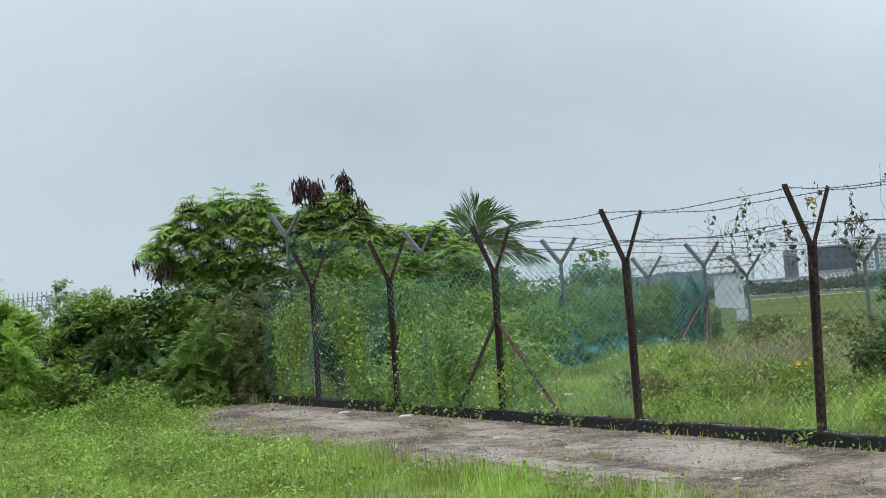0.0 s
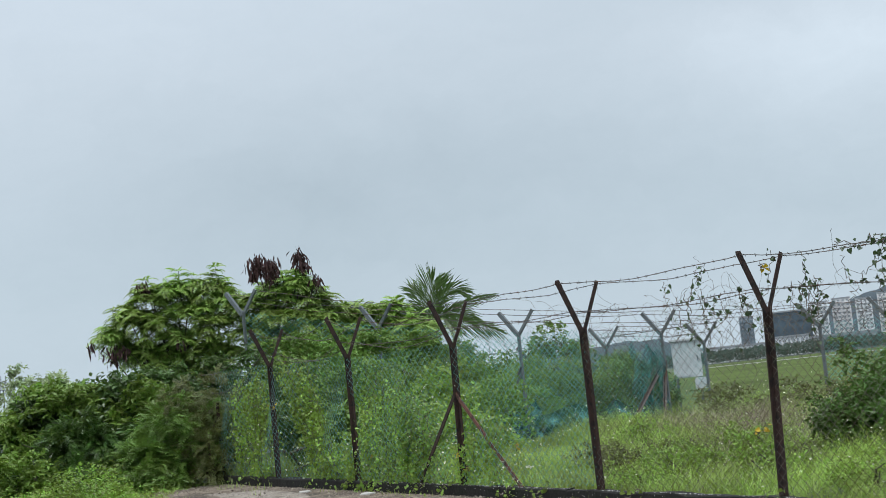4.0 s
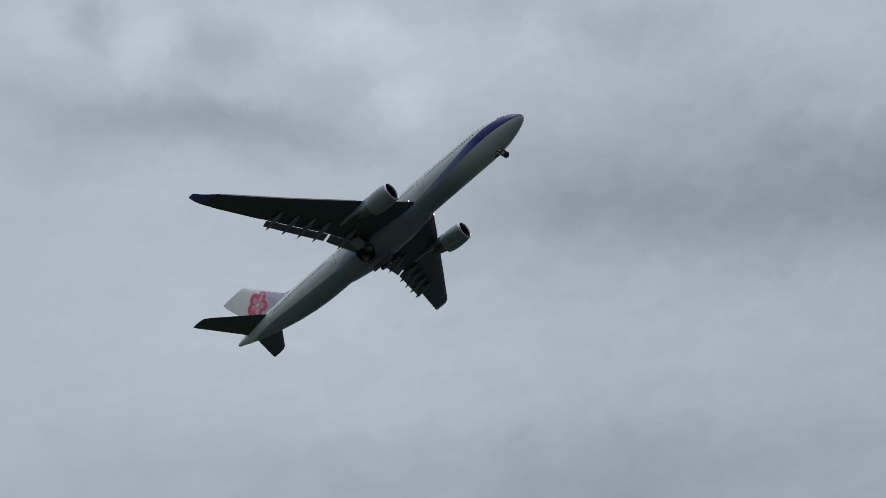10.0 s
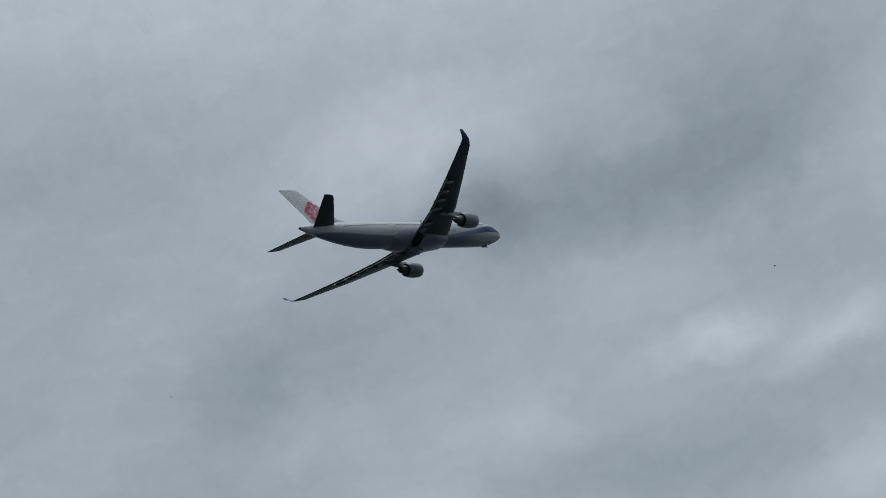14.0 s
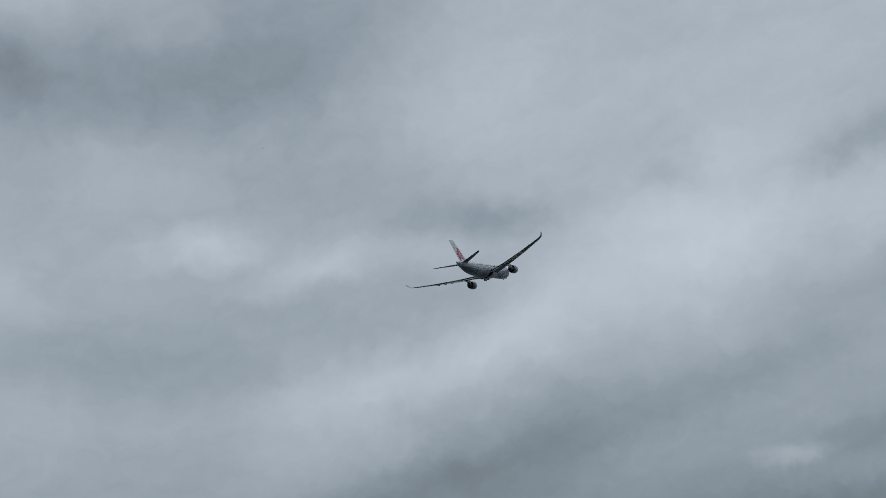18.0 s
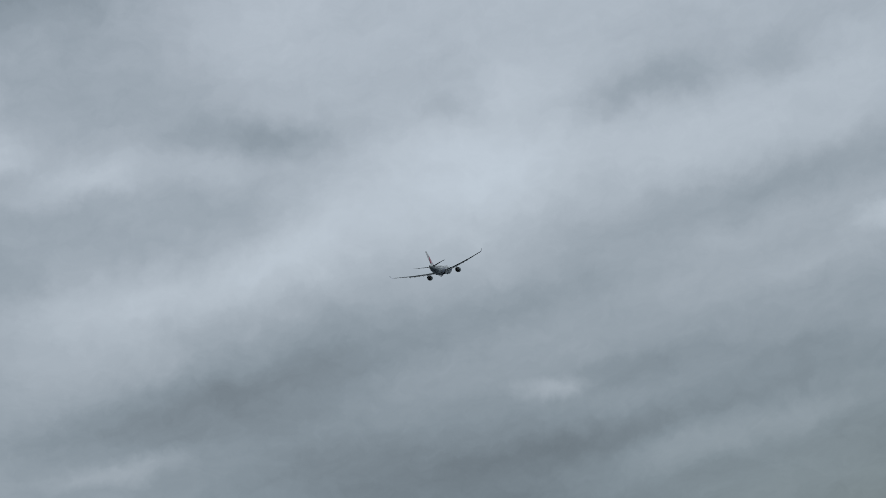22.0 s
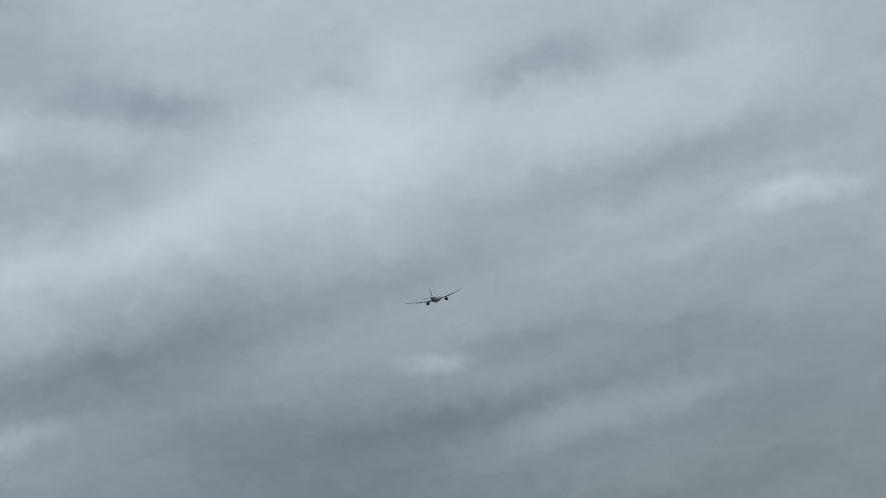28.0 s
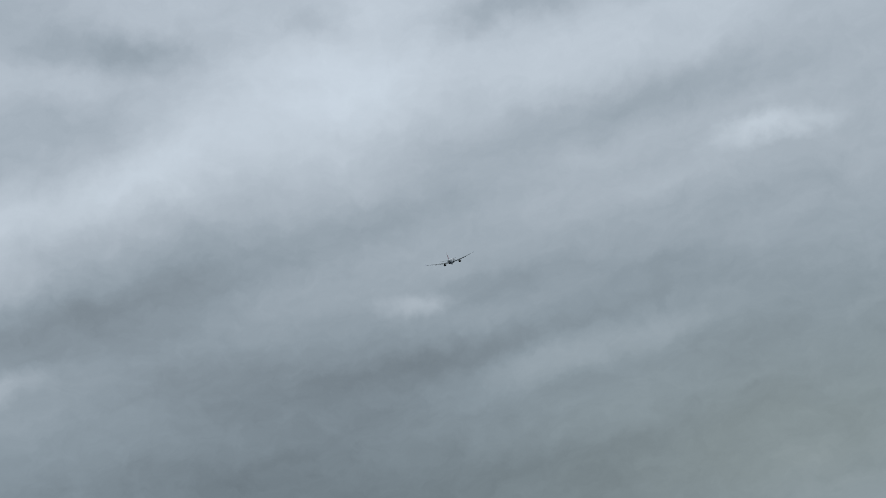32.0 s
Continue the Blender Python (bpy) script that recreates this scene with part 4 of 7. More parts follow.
def leucaena(label, base, pads, shoots=(), each=44, leaves=8):
    """A feathery tree: bent limbs to flat pads of foliage with gaps between them, and young shoots that stand out on top."""
    bx, by = base
    bz = ground_z(bx, by)
    ob = thing("tree", label, "tree", Matrix.Translation((bx, by, bz)))
    rng = np.random.default_rng(int(abs(bx * 100)) + 5)
    origin = np.array([bx, by, bz])
    fork = Vector((rng.normal() * 0.1, 0, 1.5))
    part("trunk", Geo().tube([(0, 0, -0.1), (0.04, 0.02, 0.8), fork], [0.09, 0.075, 0.06], 8), BARK, ob)
    roots, heads, shade = [], [], []
    for x, y, z, r, rz in pads:
        c = np.array([x, y, z]) - origin
        end = Vector(c)
        mid = fork.lerp(end, 0.55) + Vector(rng.normal(size=3) * 0.14)
        g = Geo().tube([fork, fork.lerp(mid, 0.5) + Vector((0, 0, -0.06)), mid, mid.lerp(end, 0.6) + Vector((0, 0, 0.06)), end], [0.034, 0.03, 0.024, 0.016, 0.008], 6)
        tone = rng.uniform(0, 1)
        n = max(5, int(each * r / 0.45))
        for k in range(n):
            d = unit(rng.normal(size=3))
            d[2] = abs(d[2]) if k % 3 else d[2] - 0.2
            q = c + d * np.array([r, r, rz]) * 1.22 * rng.uniform(0.3, 1.1)
            if k % 6 == 0:
                g.tube([end, end.lerp(Vector(q), 0.5) + Vector((0, 0, 0.03)), Vector(q)], [0.009, 0.006, 0.003], 4, cap=False)
            turn = rng.uniform(0, 6.28)
            for m in range(leaves):
                w = turn + 6.283 * m / leaves
                roots.append(q + rng.normal(size=3) * 0.02)
                heads.append(np.array([math.cos(w), math.sin(w), rng.uniform(-0.15, 0.7)]) + d * 0.55)
                shade.append(0.45 * tone + 0.55 * rng.uniform(0, 1))
        part("limb", g, BARK, ob)
    for x, y, z in shoots:
        c = np.array([x, y, z]) - origin
        g = Geo().tube([Vector(c) - Vector((rng.normal() * 0.08, 0, 0.75)), Vector(c) - Vector((0, 0, 0.3)), Vector(c)], [0.012, 0.009, 0.004], 5)
        part("shoot", g, BARK, ob)
        for level in range(4):
            for m in range(5):
                w = 6.283 * m / 5 + level * 0.7
                roots.append(c - np.array([0, 0, 0.12 * level]))
                heads.append(np.array([math.cos(w), math.sin(w), 0.75 - 0.15 * level]))
                shade.append(rng.uniform(0.5, 1.0))
    v, t = spray_cloud(np.array(roots), np.array(heads), 0.31, 9, 0.105, 0.2, 0.55, rng)
    part("crown", from_arrays("crown", v, t, LEAF_TREE, np.array(shade)), LEAF_TREE, ob)
    return ob


# the feathery trees behind the fence's end
ob = leucaena("feathery green leucaena tree with open crown and brown seed pods", (-5.4, 37.0),
              [(-7.05, 37.0, 3.75, 0.36, 0.26), (-6.6, 36.8, 4.15, 0.42, 0.3), (-6.75, 37.2, 3.35, 0.4, 0.22), (-6.1, 37.0, 4.6, 0.42, 0.28), (-5.5, 36.9, 4.72, 0.45, 0.26), (-4.75, 37.1, 4.72, 0.45, 0.28),
               (-4.3, 37.0, 4.3, 0.4, 0.3), (-6.0, 36.8, 3.95, 0.5, 0.3), (-5.2, 36.9, 4.15, 0.42, 0.24), (-4.6, 36.8, 3.75, 0.42, 0.3), (-6.2, 37.1, 3.2, 0.55, 0.3), (-5.5, 36.8, 3.45, 0.45, 0.28),
               (-5.0, 36.9, 3.0, 0.5, 0.3), (-4.4, 36.9, 3.1, 0.42, 0.34), (-5.7, 37.0, 2.7, 0.6, 0.35), (-4.6, 36.9, 2.4, 0.5, 0.4)],
              [(-5.32, 36.9, 5.25), (-5.02, 37.0, 5.12), (-4.42, 37.0, 5.28), (-4.2, 37.0, 4.95), (-6.15, 36.9, 5.1), (-7.15, 37, 4.1)])


def pod_shapes():
    out = []
    for ln, w in ((0.18, 0.016), (0.24, 0.02), (0.3, 0.022)):
        g = Geo()
        g.add([(0, 0, 0), (w, 0, -ln * 0.2), (w, 0.02, -ln * 0.6), (0, 0, -ln), (-w, 0.02, -ln * 0.6), (-w, 0, -ln * 0.2), (0, 0.012, -ln * 0.4)], [(0, 1, 6), (1, 2, 6), (2, 3, 6), (3, 4, 6), (4, 5, 6), (5, 0, 6)])
        out.append(g.mesh("pod", POD))
    return out


POD_SHAPES = pod_shapes()


def pods(parent, spots, seed):
    """Dry seed pods that hang in bunches from the twigs."""
    rnd = random.Random(seed)
    o = parent.matrix_basis.translation
    for x, y, z, r, n in spots:
        a = Vector((x, y, z + r)) - o
        inner = Vector((a.x * 0.6, a.y * 0.6, a.z - 1.0))
        part("twig", Geo().tube([inner, inner.lerp(a, 0.5) + Vector((0.06, 0, 0.05)), a], [0.016, 0.012, 0.005], 5), BARK, parent)
        for _ in range(n):
            q = Vector((x + rnd.gauss(0, r * 0.75), y + rnd.gauss(0, r), z + rnd.gauss(0, r * 0.7))) - o
            part("pod", rnd.choice(POD_SHAPES), POD, parent, at=pose(*q, rnd.gauss(0, 16), rnd.gauss(0, 16), rnd.uniform(0, 360)))


pods(ob, [(-6.2, 36.6, 4.93, 0.1, 26), (-7.55, 36.6, 3.62, 0.08, 16), (-7.0, 36.5, 3.4, 0.14, 44), (-6.75, 36.5, 3.42, 0.12, 30), (-5.3, 36.4, 3.5, 0.1, 16)], 3)
ob = leucaena("feathery green leucaena tree topped by dead brown pod bunches", (-2.9, 36.6),
              [(-3.55, 36.6, 4.15, 0.36, 0.24), (-3.05, 36.7, 4.35, 0.42, 0.3), (-2.5, 36.6, 4.55, 0.42, 0.3), (-2.2, 36.7, 4.15, 0.42, 0.3), (-2.9, 36.5, 3.8, 0.5, 0.3), (-3.55, 36.6, 3.5, 0.42, 0.3),
               (-2.1, 36.6, 3.6, 0.5, 0.3), (-2.8, 36.5, 3.1, 0.6, 0.35), (-1.7, 36.8, 3.8, 0.3, 0.2)],
              [(-2.35, 36.6, 4.85), (-1.8, 36.7, 4.45), (-3.4, 36.6, 4.35)])
pods(ob, [(-3.32, 36.2, 5.22, 0.13, 95), (-3.38, 36.2, 4.98, 0.12, 60), (-2.97, 36.2, 5.12, 0.13, 95), (-3.02, 36.2, 4.88, 0.14, 60), (-2.3, 36.2, 5.28, 0.11, 90), (-2.18, 36.2, 5.05, 0.1, 55), (-1.93, 36.2, 4.7, 0.08, 36)], 4)

leucaena("feathery green leucaena crown rising behind the teal mesh", (-1.1, 37.4),
         [(-1.5, 37.3, 3.75, 0.4, 0.22), (-0.8, 37.4, 3.72, 0.42, 0.24), (-0.25, 37.4, 3.65, 0.36, 0.24), (-1.2, 37.2, 3.3, 0.6, 0.3), (-0.3, 37.3, 3.1, 0.6, 0.35), (0.3, 37.4, 3.2, 0.5, 0.3), (-1.6, 37.3, 2.8, 0.6, 0.35), (-0.6, 37.2, 2.6, 0.7, 0.35)],
         [(-0.15, 37.3, 4.05), (-1.15, 37.3, 4.0)])

# dark shrubs beyond the lawn
EDGE = "shrubs by the lawn"
shrub("shrub", "dense dark green broad-leaved shrub at the lawn's edge", "shrub", [(-7.9, 31.5, 1.1, 0.8, 0.9, 0.8), (-6.9, 31.0, 1.0, 0.9, 0.8, 0.8), (-6.9, 31.5, 2.0, 0.7, 0.7, 0.6), (-8.4, 31.6, 0.8, 0.6, 0.8, 0.6), (-7.6, 31.4, 1.9, 0.7, 0.7, 0.6)], 19000, LEAF_EDGE, (0.15, 0.08), group=EDGE)
shrub("shrub", "dense dark green broad-leaved shrub at the lawn's edge", "shrub", [(-6.0, 31.2, 1.7, 0.9, 0.8, 0.9), (-5.4, 31.0, 0.9, 0.9, 0.8, 0.7), (-5.8, 32.0, 2.3, 0.8, 0.7, 0.5), (-6.4, 30.9, 0.7, 0.7, 0.6, 0.6), (-5.9, 30.4, 1.0, 0.5, 0.4, 0.6), (-5.0, 32.2, 2.0, 0.8, 0.7, 0.6)], 20000, LEAF_EDGE, (0.15, 0.08), group=EDGE)
# lighter leaves laid over the shrubs; the light on their tips is in the colour
shrub("shrub", "yellow-green leafy shoots over the dark shrubs, coloured as lit leaf tips", "shrub", [(-6.5, 30.7, 2.2, 0.5, 0.4, 0.4), (-5.7, 30.6, 1.7, 0.4, 0.3, 0.4), (-7.4, 30.8, 2.3, 0.6, 0.4, 0.4), (-8.2, 31.0, 1.8, 0.5, 0.4, 0.4), (-6.9, 30.5, 1.6, 0.5, 0.3, 0.3), (-5.2, 30.6, 2.1, 0.4, 0.3, 0.4), (-7.8, 30.5, 1.3, 0.5, 0.3, 0.4)], 9000, LEAF_TIP, (0.14, 0.07), group=EDGE)
shrub("shrub", "feathery dark green shrub with layered drooping sprays", "shrub", [(-7.0, 30.1, 0.9, 0.8, 0.5, 0.5), (-6.2, 29.9, 0.8, 0.8, 0.5, 0.5), (-6.6, 30.2, 1.4, 0.7, 0.4, 0.4)], 2600, LEAF_EDGE, (0.30, 0.085, 8), "spray", group=EDGE)
shrub("shrub", "feathery green shrub with arching sprays beside the path", "shrub", [(-4.9, 29.6, 0.8, 0.8, 0.7, 0.6), (-4.2, 29.8, 1.2, 0.7, 0.7, 0.7), (-5.3, 29.7, 0.6, 0.6, 0.5, 0.45), (-4.7, 29.7, 1.5, 0.6, 0.6, 0.5)], 4200, LEAF_MID, (0.28, 0.075, 8), "spray", group=EDGE)
shrub("shrub", "brown-green twiggy shrub at the fence's end", "shrub", [(-3.7, 29.4, 1.4, 0.5, 0.5, 0.9), (-4.4, 29.9, 1.8, 0.5, 0.5, 0.5), (-3.9, 29.2, 0.8, 0.5, 0.4, 0.6)], 3600, LEAF_BROWN, (0.24, 0.06, 8), "spray", group=EDGE)
shrub("shrub", "bright green feathery spreading shrub at the edge of the lawn", "shrub", [(-8.2, 27.7, 1.4, 0.5, 0.7, 0.7), (-8.9, 27.6, 2.3, 0.7, 0.8, 0.6), (-8.9, 27.4, 0.9, 0.8, 0.8, 0.8), (-8.4, 28.2, 1.9, 0.5, 0.6, 0.5), (-8.8, 27.0, 0.45, 0.8, 0.5, 0.45), (-8.1, 27.3, 0.6, 0.5, 0.5, 0.5)], 7600, LEAF_BRIGHT, (0.32, 0.09, 9), "spray", group=EDGE)
shrub("shrub", "yellow-green broad-leaved bush in front of the dark shrubs", "shrub", [(-8.1, 28.6, 0.9, 0.5, 0.4, 0.5), (-7.9, 28.8, 0.5, 0.5, 0.4, 0.4), (-7.4, 29.0, 0.8, 0.6, 0.4, 0.5)], 3600, LEAF_TIP, (0.12, 0.06), group=EDGE)
for x, y in ((-7.6, 29.6), (-6.6, 29.4), (-5.7, 29.2), (-8.3, 28.0), (-6.2, 29.6), (-7.0, 30.0), (-5.0, 29.0)):
    shrub("undergrowth", "low dark undergrowth at the foot of the shrubs", "shrub", [(x, y, 0.45, 0.6, 0.5, 0.4), (x + 0.4, y - 0.2, 0.35, 0.5, 0.4, 0.3)], 1900, LEAF_EDGE if x < -6 else LEAF_MID, (0.10, 0.04), group=EDGE)
shrub("tree", "pale green tree far behind the shrubs", "tree", [(-14.6, 58, 3.3, 1.0, 1.0, 0.8), (-13.6, 58, 3.0, 0.9, 1.0, 0.8), (-15.2, 58, 2.3, 1.1, 1.0, 0.8), (-12.6, 57, 2.4, 1.0, 1.0, 0.8)], 7000, LEAF_PALE, (0.18, 0.07))
shrub("tree", "pale green tree far behind the shrubs", "tree", [(-18.5, 60, 1.6, 1.6, 1.3, 1.2), (-21.0, 60, 1.4, 1.6, 1.3, 1.0)], 5000, LEAF_PALE, (0.2, 0.08))

shrub("thicket", "dark green thicket under the feathery trees", "shrub", [(-5.8, 35.6, 2.1, 0.8, 0.5, 0.7), (-4.7, 35.5, 2.3, 0.7, 0.5, 0.8), (-4.0, 35.6, 1.7, 0.6, 0.5, 0.8), (-3.4, 35.0, 2.4, 0.6, 0.4, 0.7)], 12000, LEAF_EDGE, (0.13, 0.06), group=EDGE)

# thicket behind the teal mesh, overgrown with vines
BACK = "thickets behind the fence"
# darker leaf colour stands for the deep shade behind the mesh
shrub("thicket", "thicket of vine-covered green shrubs behind the fence", "shrub", [(-2.0, 28.8, 1.2, 0.8, 0.5, 0.8), (-1.2, 27.5, 0.9, 0.6, 0.5, 0.7), (-2.6, 30.5, 1.9, 0.8, 0.7, 0.8)], 9000, LEAF_DARK, (0.13, 0.075), group=BACK)
shrub("thicket", "thicket of vine-covered green shrubs behind the fence", "shrub", [(-0.2, 27.0, 0.9, 0.8, 0.6, 0.7), (0.9, 26.0, 0.8, 0.8, 0.7, 0.6), (0.3, 28.5, 1.4, 0.9, 0.7, 0.8)], 7000, LEAF_FERN, (0.12, 0.055), group=BACK)
shrub("thicket", "thicket of green shrubs inside the airfield fence", "shrub", [(-1.5, 32.5, 2.1, 1.0, 0.8, 0.8), (0.2, 33.0, 2.1, 1.0, 0.8, 0.6), (1.6, 33.2, 1.7, 0.9, 0.8, 0.6), (1.6, 31.5, 1.1, 1.0, 0.8, 0.7), (-0.3, 31.5, 1.4, 1.0, 0.8, 0.7)], 14000, LEAF_MID, (0.10, 0.055), group=BACK)
shrub("thicket", "vine-smothered green shrubs along the inner fence", "shrub", [(-2.6, 35.3, 2.7, 0.7, 0.4, 0.7), (-1.6, 35.2, 2.8, 0.7, 0.4, 0.6), (-0.7, 35.2, 2.6, 0.7, 0.4, 0.6), (0.3, 35.3, 2.4, 0.7, 0.4, 0.6), (1.2, 35.3, 2.0, 0.7, 0.4, 0.6), (-2.0, 35.2, 1.8, 0.9, 0.4, 0.6)], 20000, LEAF_MID, (0.085, 0.055), group=BACK)
shrub("thicket", "green bush growing between the two fences", "shrub", [(4.3, 37.5, 1.2, 1.0, 0.7, 0.8), (5.6, 38.6, 1.2, 0.7, 0.7, 0.7), (3.3, 38.0, 1.4, 0.8, 0.7, 0.6), (4.7, 37.9, 0.9, 0.9, 0.6, 0.6), (3.4, 36.6, 0.9, 0.8, 0.6, 0.6), (5.5, 38.4, 1.6, 0.7, 0.5, 0.5), (6.1, 38.8, 1.2, 0.6, 0.5, 0.7)], 15000, LEAF_MID, (0.10, 0.05), group=BACK)
shrub("thicket", "tall grassy green growth beyond the inner fence", "shrub", [(2.2, 39.4, 1.3, 0.9, 0.6, 0.9), (3.4, 39.8, 1.4, 0.9, 0.6, 0.85), (4.6, 40.1, 1.4, 0.9, 0.6, 0.85), (5.6, 40.2, 1.35, 0.8, 0.6, 0.8), (1.2, 39.0, 1.5, 0.8, 0.6, 0.9)], 18000, LEAF_VINE, (0.17, 0.035), group=BACK)
shrub("tree", "small round-leaved tree beyond the inner fence", "tree", [(4.6, 47, 2.8, 0.6, 0.6, 0.5), (5.2, 47, 2.3, 0.7, 0.7, 0.5), (3.9, 47.2, 2.1, 0.7, 0.7, 0.6)], 3800, LEAF_MID, (0.12, 0.06))
INNER_BUSH = "bushes inside the fence"
shrub("bush", "leafy green bush against the inside of the fence", "shrub", [(6.6, 21.6, 0.8, 0.7, 0.6, 0.75), (7.4, 22.0, 1.1, 0.8, 0.7, 0.75), (8.4, 22.6, 1.05, 0.9, 0.7, 0.8), (9.6, 23.0, 0.95, 0.9, 0.7, 0.7), (6.2, 21.2, 0.4, 0.6, 0.5, 0.4)], 18000, LEAF_BUSH, (0.09, 0.055), group=INNER_BUSH)
shrub("bush", "leafy green bush against the inside of the fence", "shrub", [(11.8, 27.0, 0.9, 1.0, 0.7, 0.7), (13.0, 27.2, 0.8, 0.9, 0.7, 0.6)], 5000, LEAF_MID, (0.10, 0.06), group=INNER_BUSH)
shrub("bush", "brown dried bush by the cabinet", "shrub", [(7.4, 34.0, 0.7, 0.9, 0.7, 0.4), (8.8, 33.2, 0.7, 0.9, 0.7, 0.4), (10.0, 32.0, 0.7, 0.8, 0.7, 0.4)], 4200, LEAF_BROWN, (0.13, 0.04), group=INNER_BUSH)
shrub("bush", "dark green creeper growing up beside the cabinet", "shrub", [(7.45, 43.0, 0.9, 0.3, 0.4, 0.7), (7.3, 42.6, 0.6, 0.45, 0.4, 0.45)], 1800, LEAF_DARK, (0.12, 0.07), group=INNER_BUSH)
rnd = random.Random(44)
for i in range(26):
    s, o = rnd.uniform(-4.5, 9), 0.7 + 7.0 * rnd.random() ** 1.4
    q = along(s, o)
    h = rnd.uniform(0.3, 0.62)
    shrub("weed_clump", "bushy clump of weeds inside the fence", "weeds", [(q.x, q.y, ground_z(q.x, q.y) + h * 0.7, 0.45, 0.4, h * 0.6), (q.x + 0.4, q.y + 0.2, ground_z(q.x, q.y) + h * 0.5, 0.35, 0.3, h * 0.5)], 1100, rnd.choice((LEAF_VINE, LEAF_FERN, LEAF_VINE, LEAF_BROWN, LEAF_BRIGHT, LEAF_TIP)), (0.075, 0.032), group="weed clumps inside the fence")


def palm(x, y, crown):
    """A young coconut palm: arching ribs, each with two rows of thin leaflets."""
    base = ground_z(x, y)
    ob = thing("palm_tree", "young coconut palm with feathery arching green fronds", "palm", Matrix.Translation((x, y, base)))
    rnd = random.Random(8)
    h = crown - base
    g = Geo()
    g.tube([(0, 0, -0.1), (0.05, 0, h * 0.5), (0, 0, h)], [0.13, 0.11, 0.09], 9)
    part("trunk", g, BARK, ob)
    # each rib: two control points of its arch, side, depth and height from the crown; leaflet length; spread of its two rows
    ribs = [((-0.05, 0.1, 0.6), (0.2, 0.1, 1.0), 0.95, 1.35), ((0.3, -0.2, 0.95), (1.05, -0.3, 0.55), 0.7, 1.1),
            ((-0.7, 0.1, 0.35), (-1.4, 0.2, 0.05), 0.6, 1.3), ((0.9, 0.3, 0.35), (1.95, 0.3, 0.4), 0.42, 0.8),
            ((1.0, -0.2, -0.25), (1.95, -0.3, -0.75), 0.6, 1.0), ((-0.35, -0.3, 0.15), (-0.8, -0.5, -0.55), 0.7, 1.0),
            ((0.3, -0.4, 0.2), (0.65, -0.8, -0.6), 0.65, 1.0), ((-0.25, 0.4, 0.6), (-0.5, 0.6, 0.85), 0.65, 1.0), ((0.15, 0.5, 0.7), (0.55, 0.8, 0.9), 0.7, 1.0), ((-0.6, -0.2, 0.0), (-1.1, -0.3, -0.8), 0.65, 0.9), ((0.6, 0.2, 0.3), (1.3, 0.3, -0.3), 0.6, 1.0), ((0.0, -0.5, 0.3), (-0.1, -1.1, -0.5), 0.7, 1.1)]
    for c1, c2, leaf, spread in ribs:
        p0, p1, p2 = Vector((0, 0, h - 0.35)), Vector(c1) + Vector((0, 0, h)), Vector(c2) + Vector((0, 0, h))
        leaf *= 1.2
        n = 14
        pts = [p0 * (1 - k) ** 2 + p1 * (2 * k * (1 - k)) + p2 * k * k for k in [i / n for i in range(n + 1)]]
        g = Geo()
        g.tube(pts, [0.02 - 0.016 * i / n for i in range(n + 1)], 4)
        rib = part("frond", g, LEAF_PALM, ob)
        g = Geo()
        m = 58
        for i in range(m):
            k = 0.12 + 0.88 * (i + 0.5 * rnd.random()) / m
            j = min(n - 1, int(k * n))
            q = pts[j].lerp(pts[j + 1], k * n - j)
            t = (pts[j + 1] - pts[j]).normalized()
            s = Vector((t.z, 0, -t.x)).normalized()
            size = leaf * (0.35 + 0.65 * math.sin(math.pi * min(1, 0.25 + 0.68 * k)))
            for sg in (1, -1):
                o = (s * sg * spread * (0.75 - 0.4 * k) + t * 1.25 + Vector((rnd.gauss(0, 0.05), rnd.gauss(0, 0.3), rnd.gauss(0, 0.05)))).normalized()
                long = size * rnd.uniform(0.75, 1.2)
                fall = rnd.uniform(0.1, 0.4) * long
                one, two = q + o * long * 0.4 - Vector((0, 0, fall * 0.16)), q + o * long * 0.75 - Vector((0, 0, fall * 0.56))
                tip = q + o * long - Vector((0, 0, fall))
                w = o.cross(Vector((0, 1, 0))).normalized() * 0.0115
                g.add([q, one + w, two + w * 0.8, tip, two - w * 0.8, one - w], [(0, 1, 5), (1, 2, 4, 5), (2, 3, 4)])
        part("leaflet_fan", g, LEAF_PALM, rib)


palm(0.94, 44.9, 3.95)
shrub("thicket", "vine-smothered green shrub round the palm's foot", "shrub", [(0.3, 43.2, 2.9, 0.9, 0.6, 0.8), (1.4, 43.4, 2.3, 0.9, 0.6, 0.7), (-0.7, 43.0, 3.0, 0.8, 0.6, 0.7), (0.7, 43.6, 3.3, 0.4, 0.4, 0.5), (2.2, 43.0, 1.7, 0.8, 0.6, 0.6), (0.6, 42.8, 1.4, 1.0, 0.6, 0.9)], 13000, LEAF_MID, (0.13, 0.07), group=BACK)


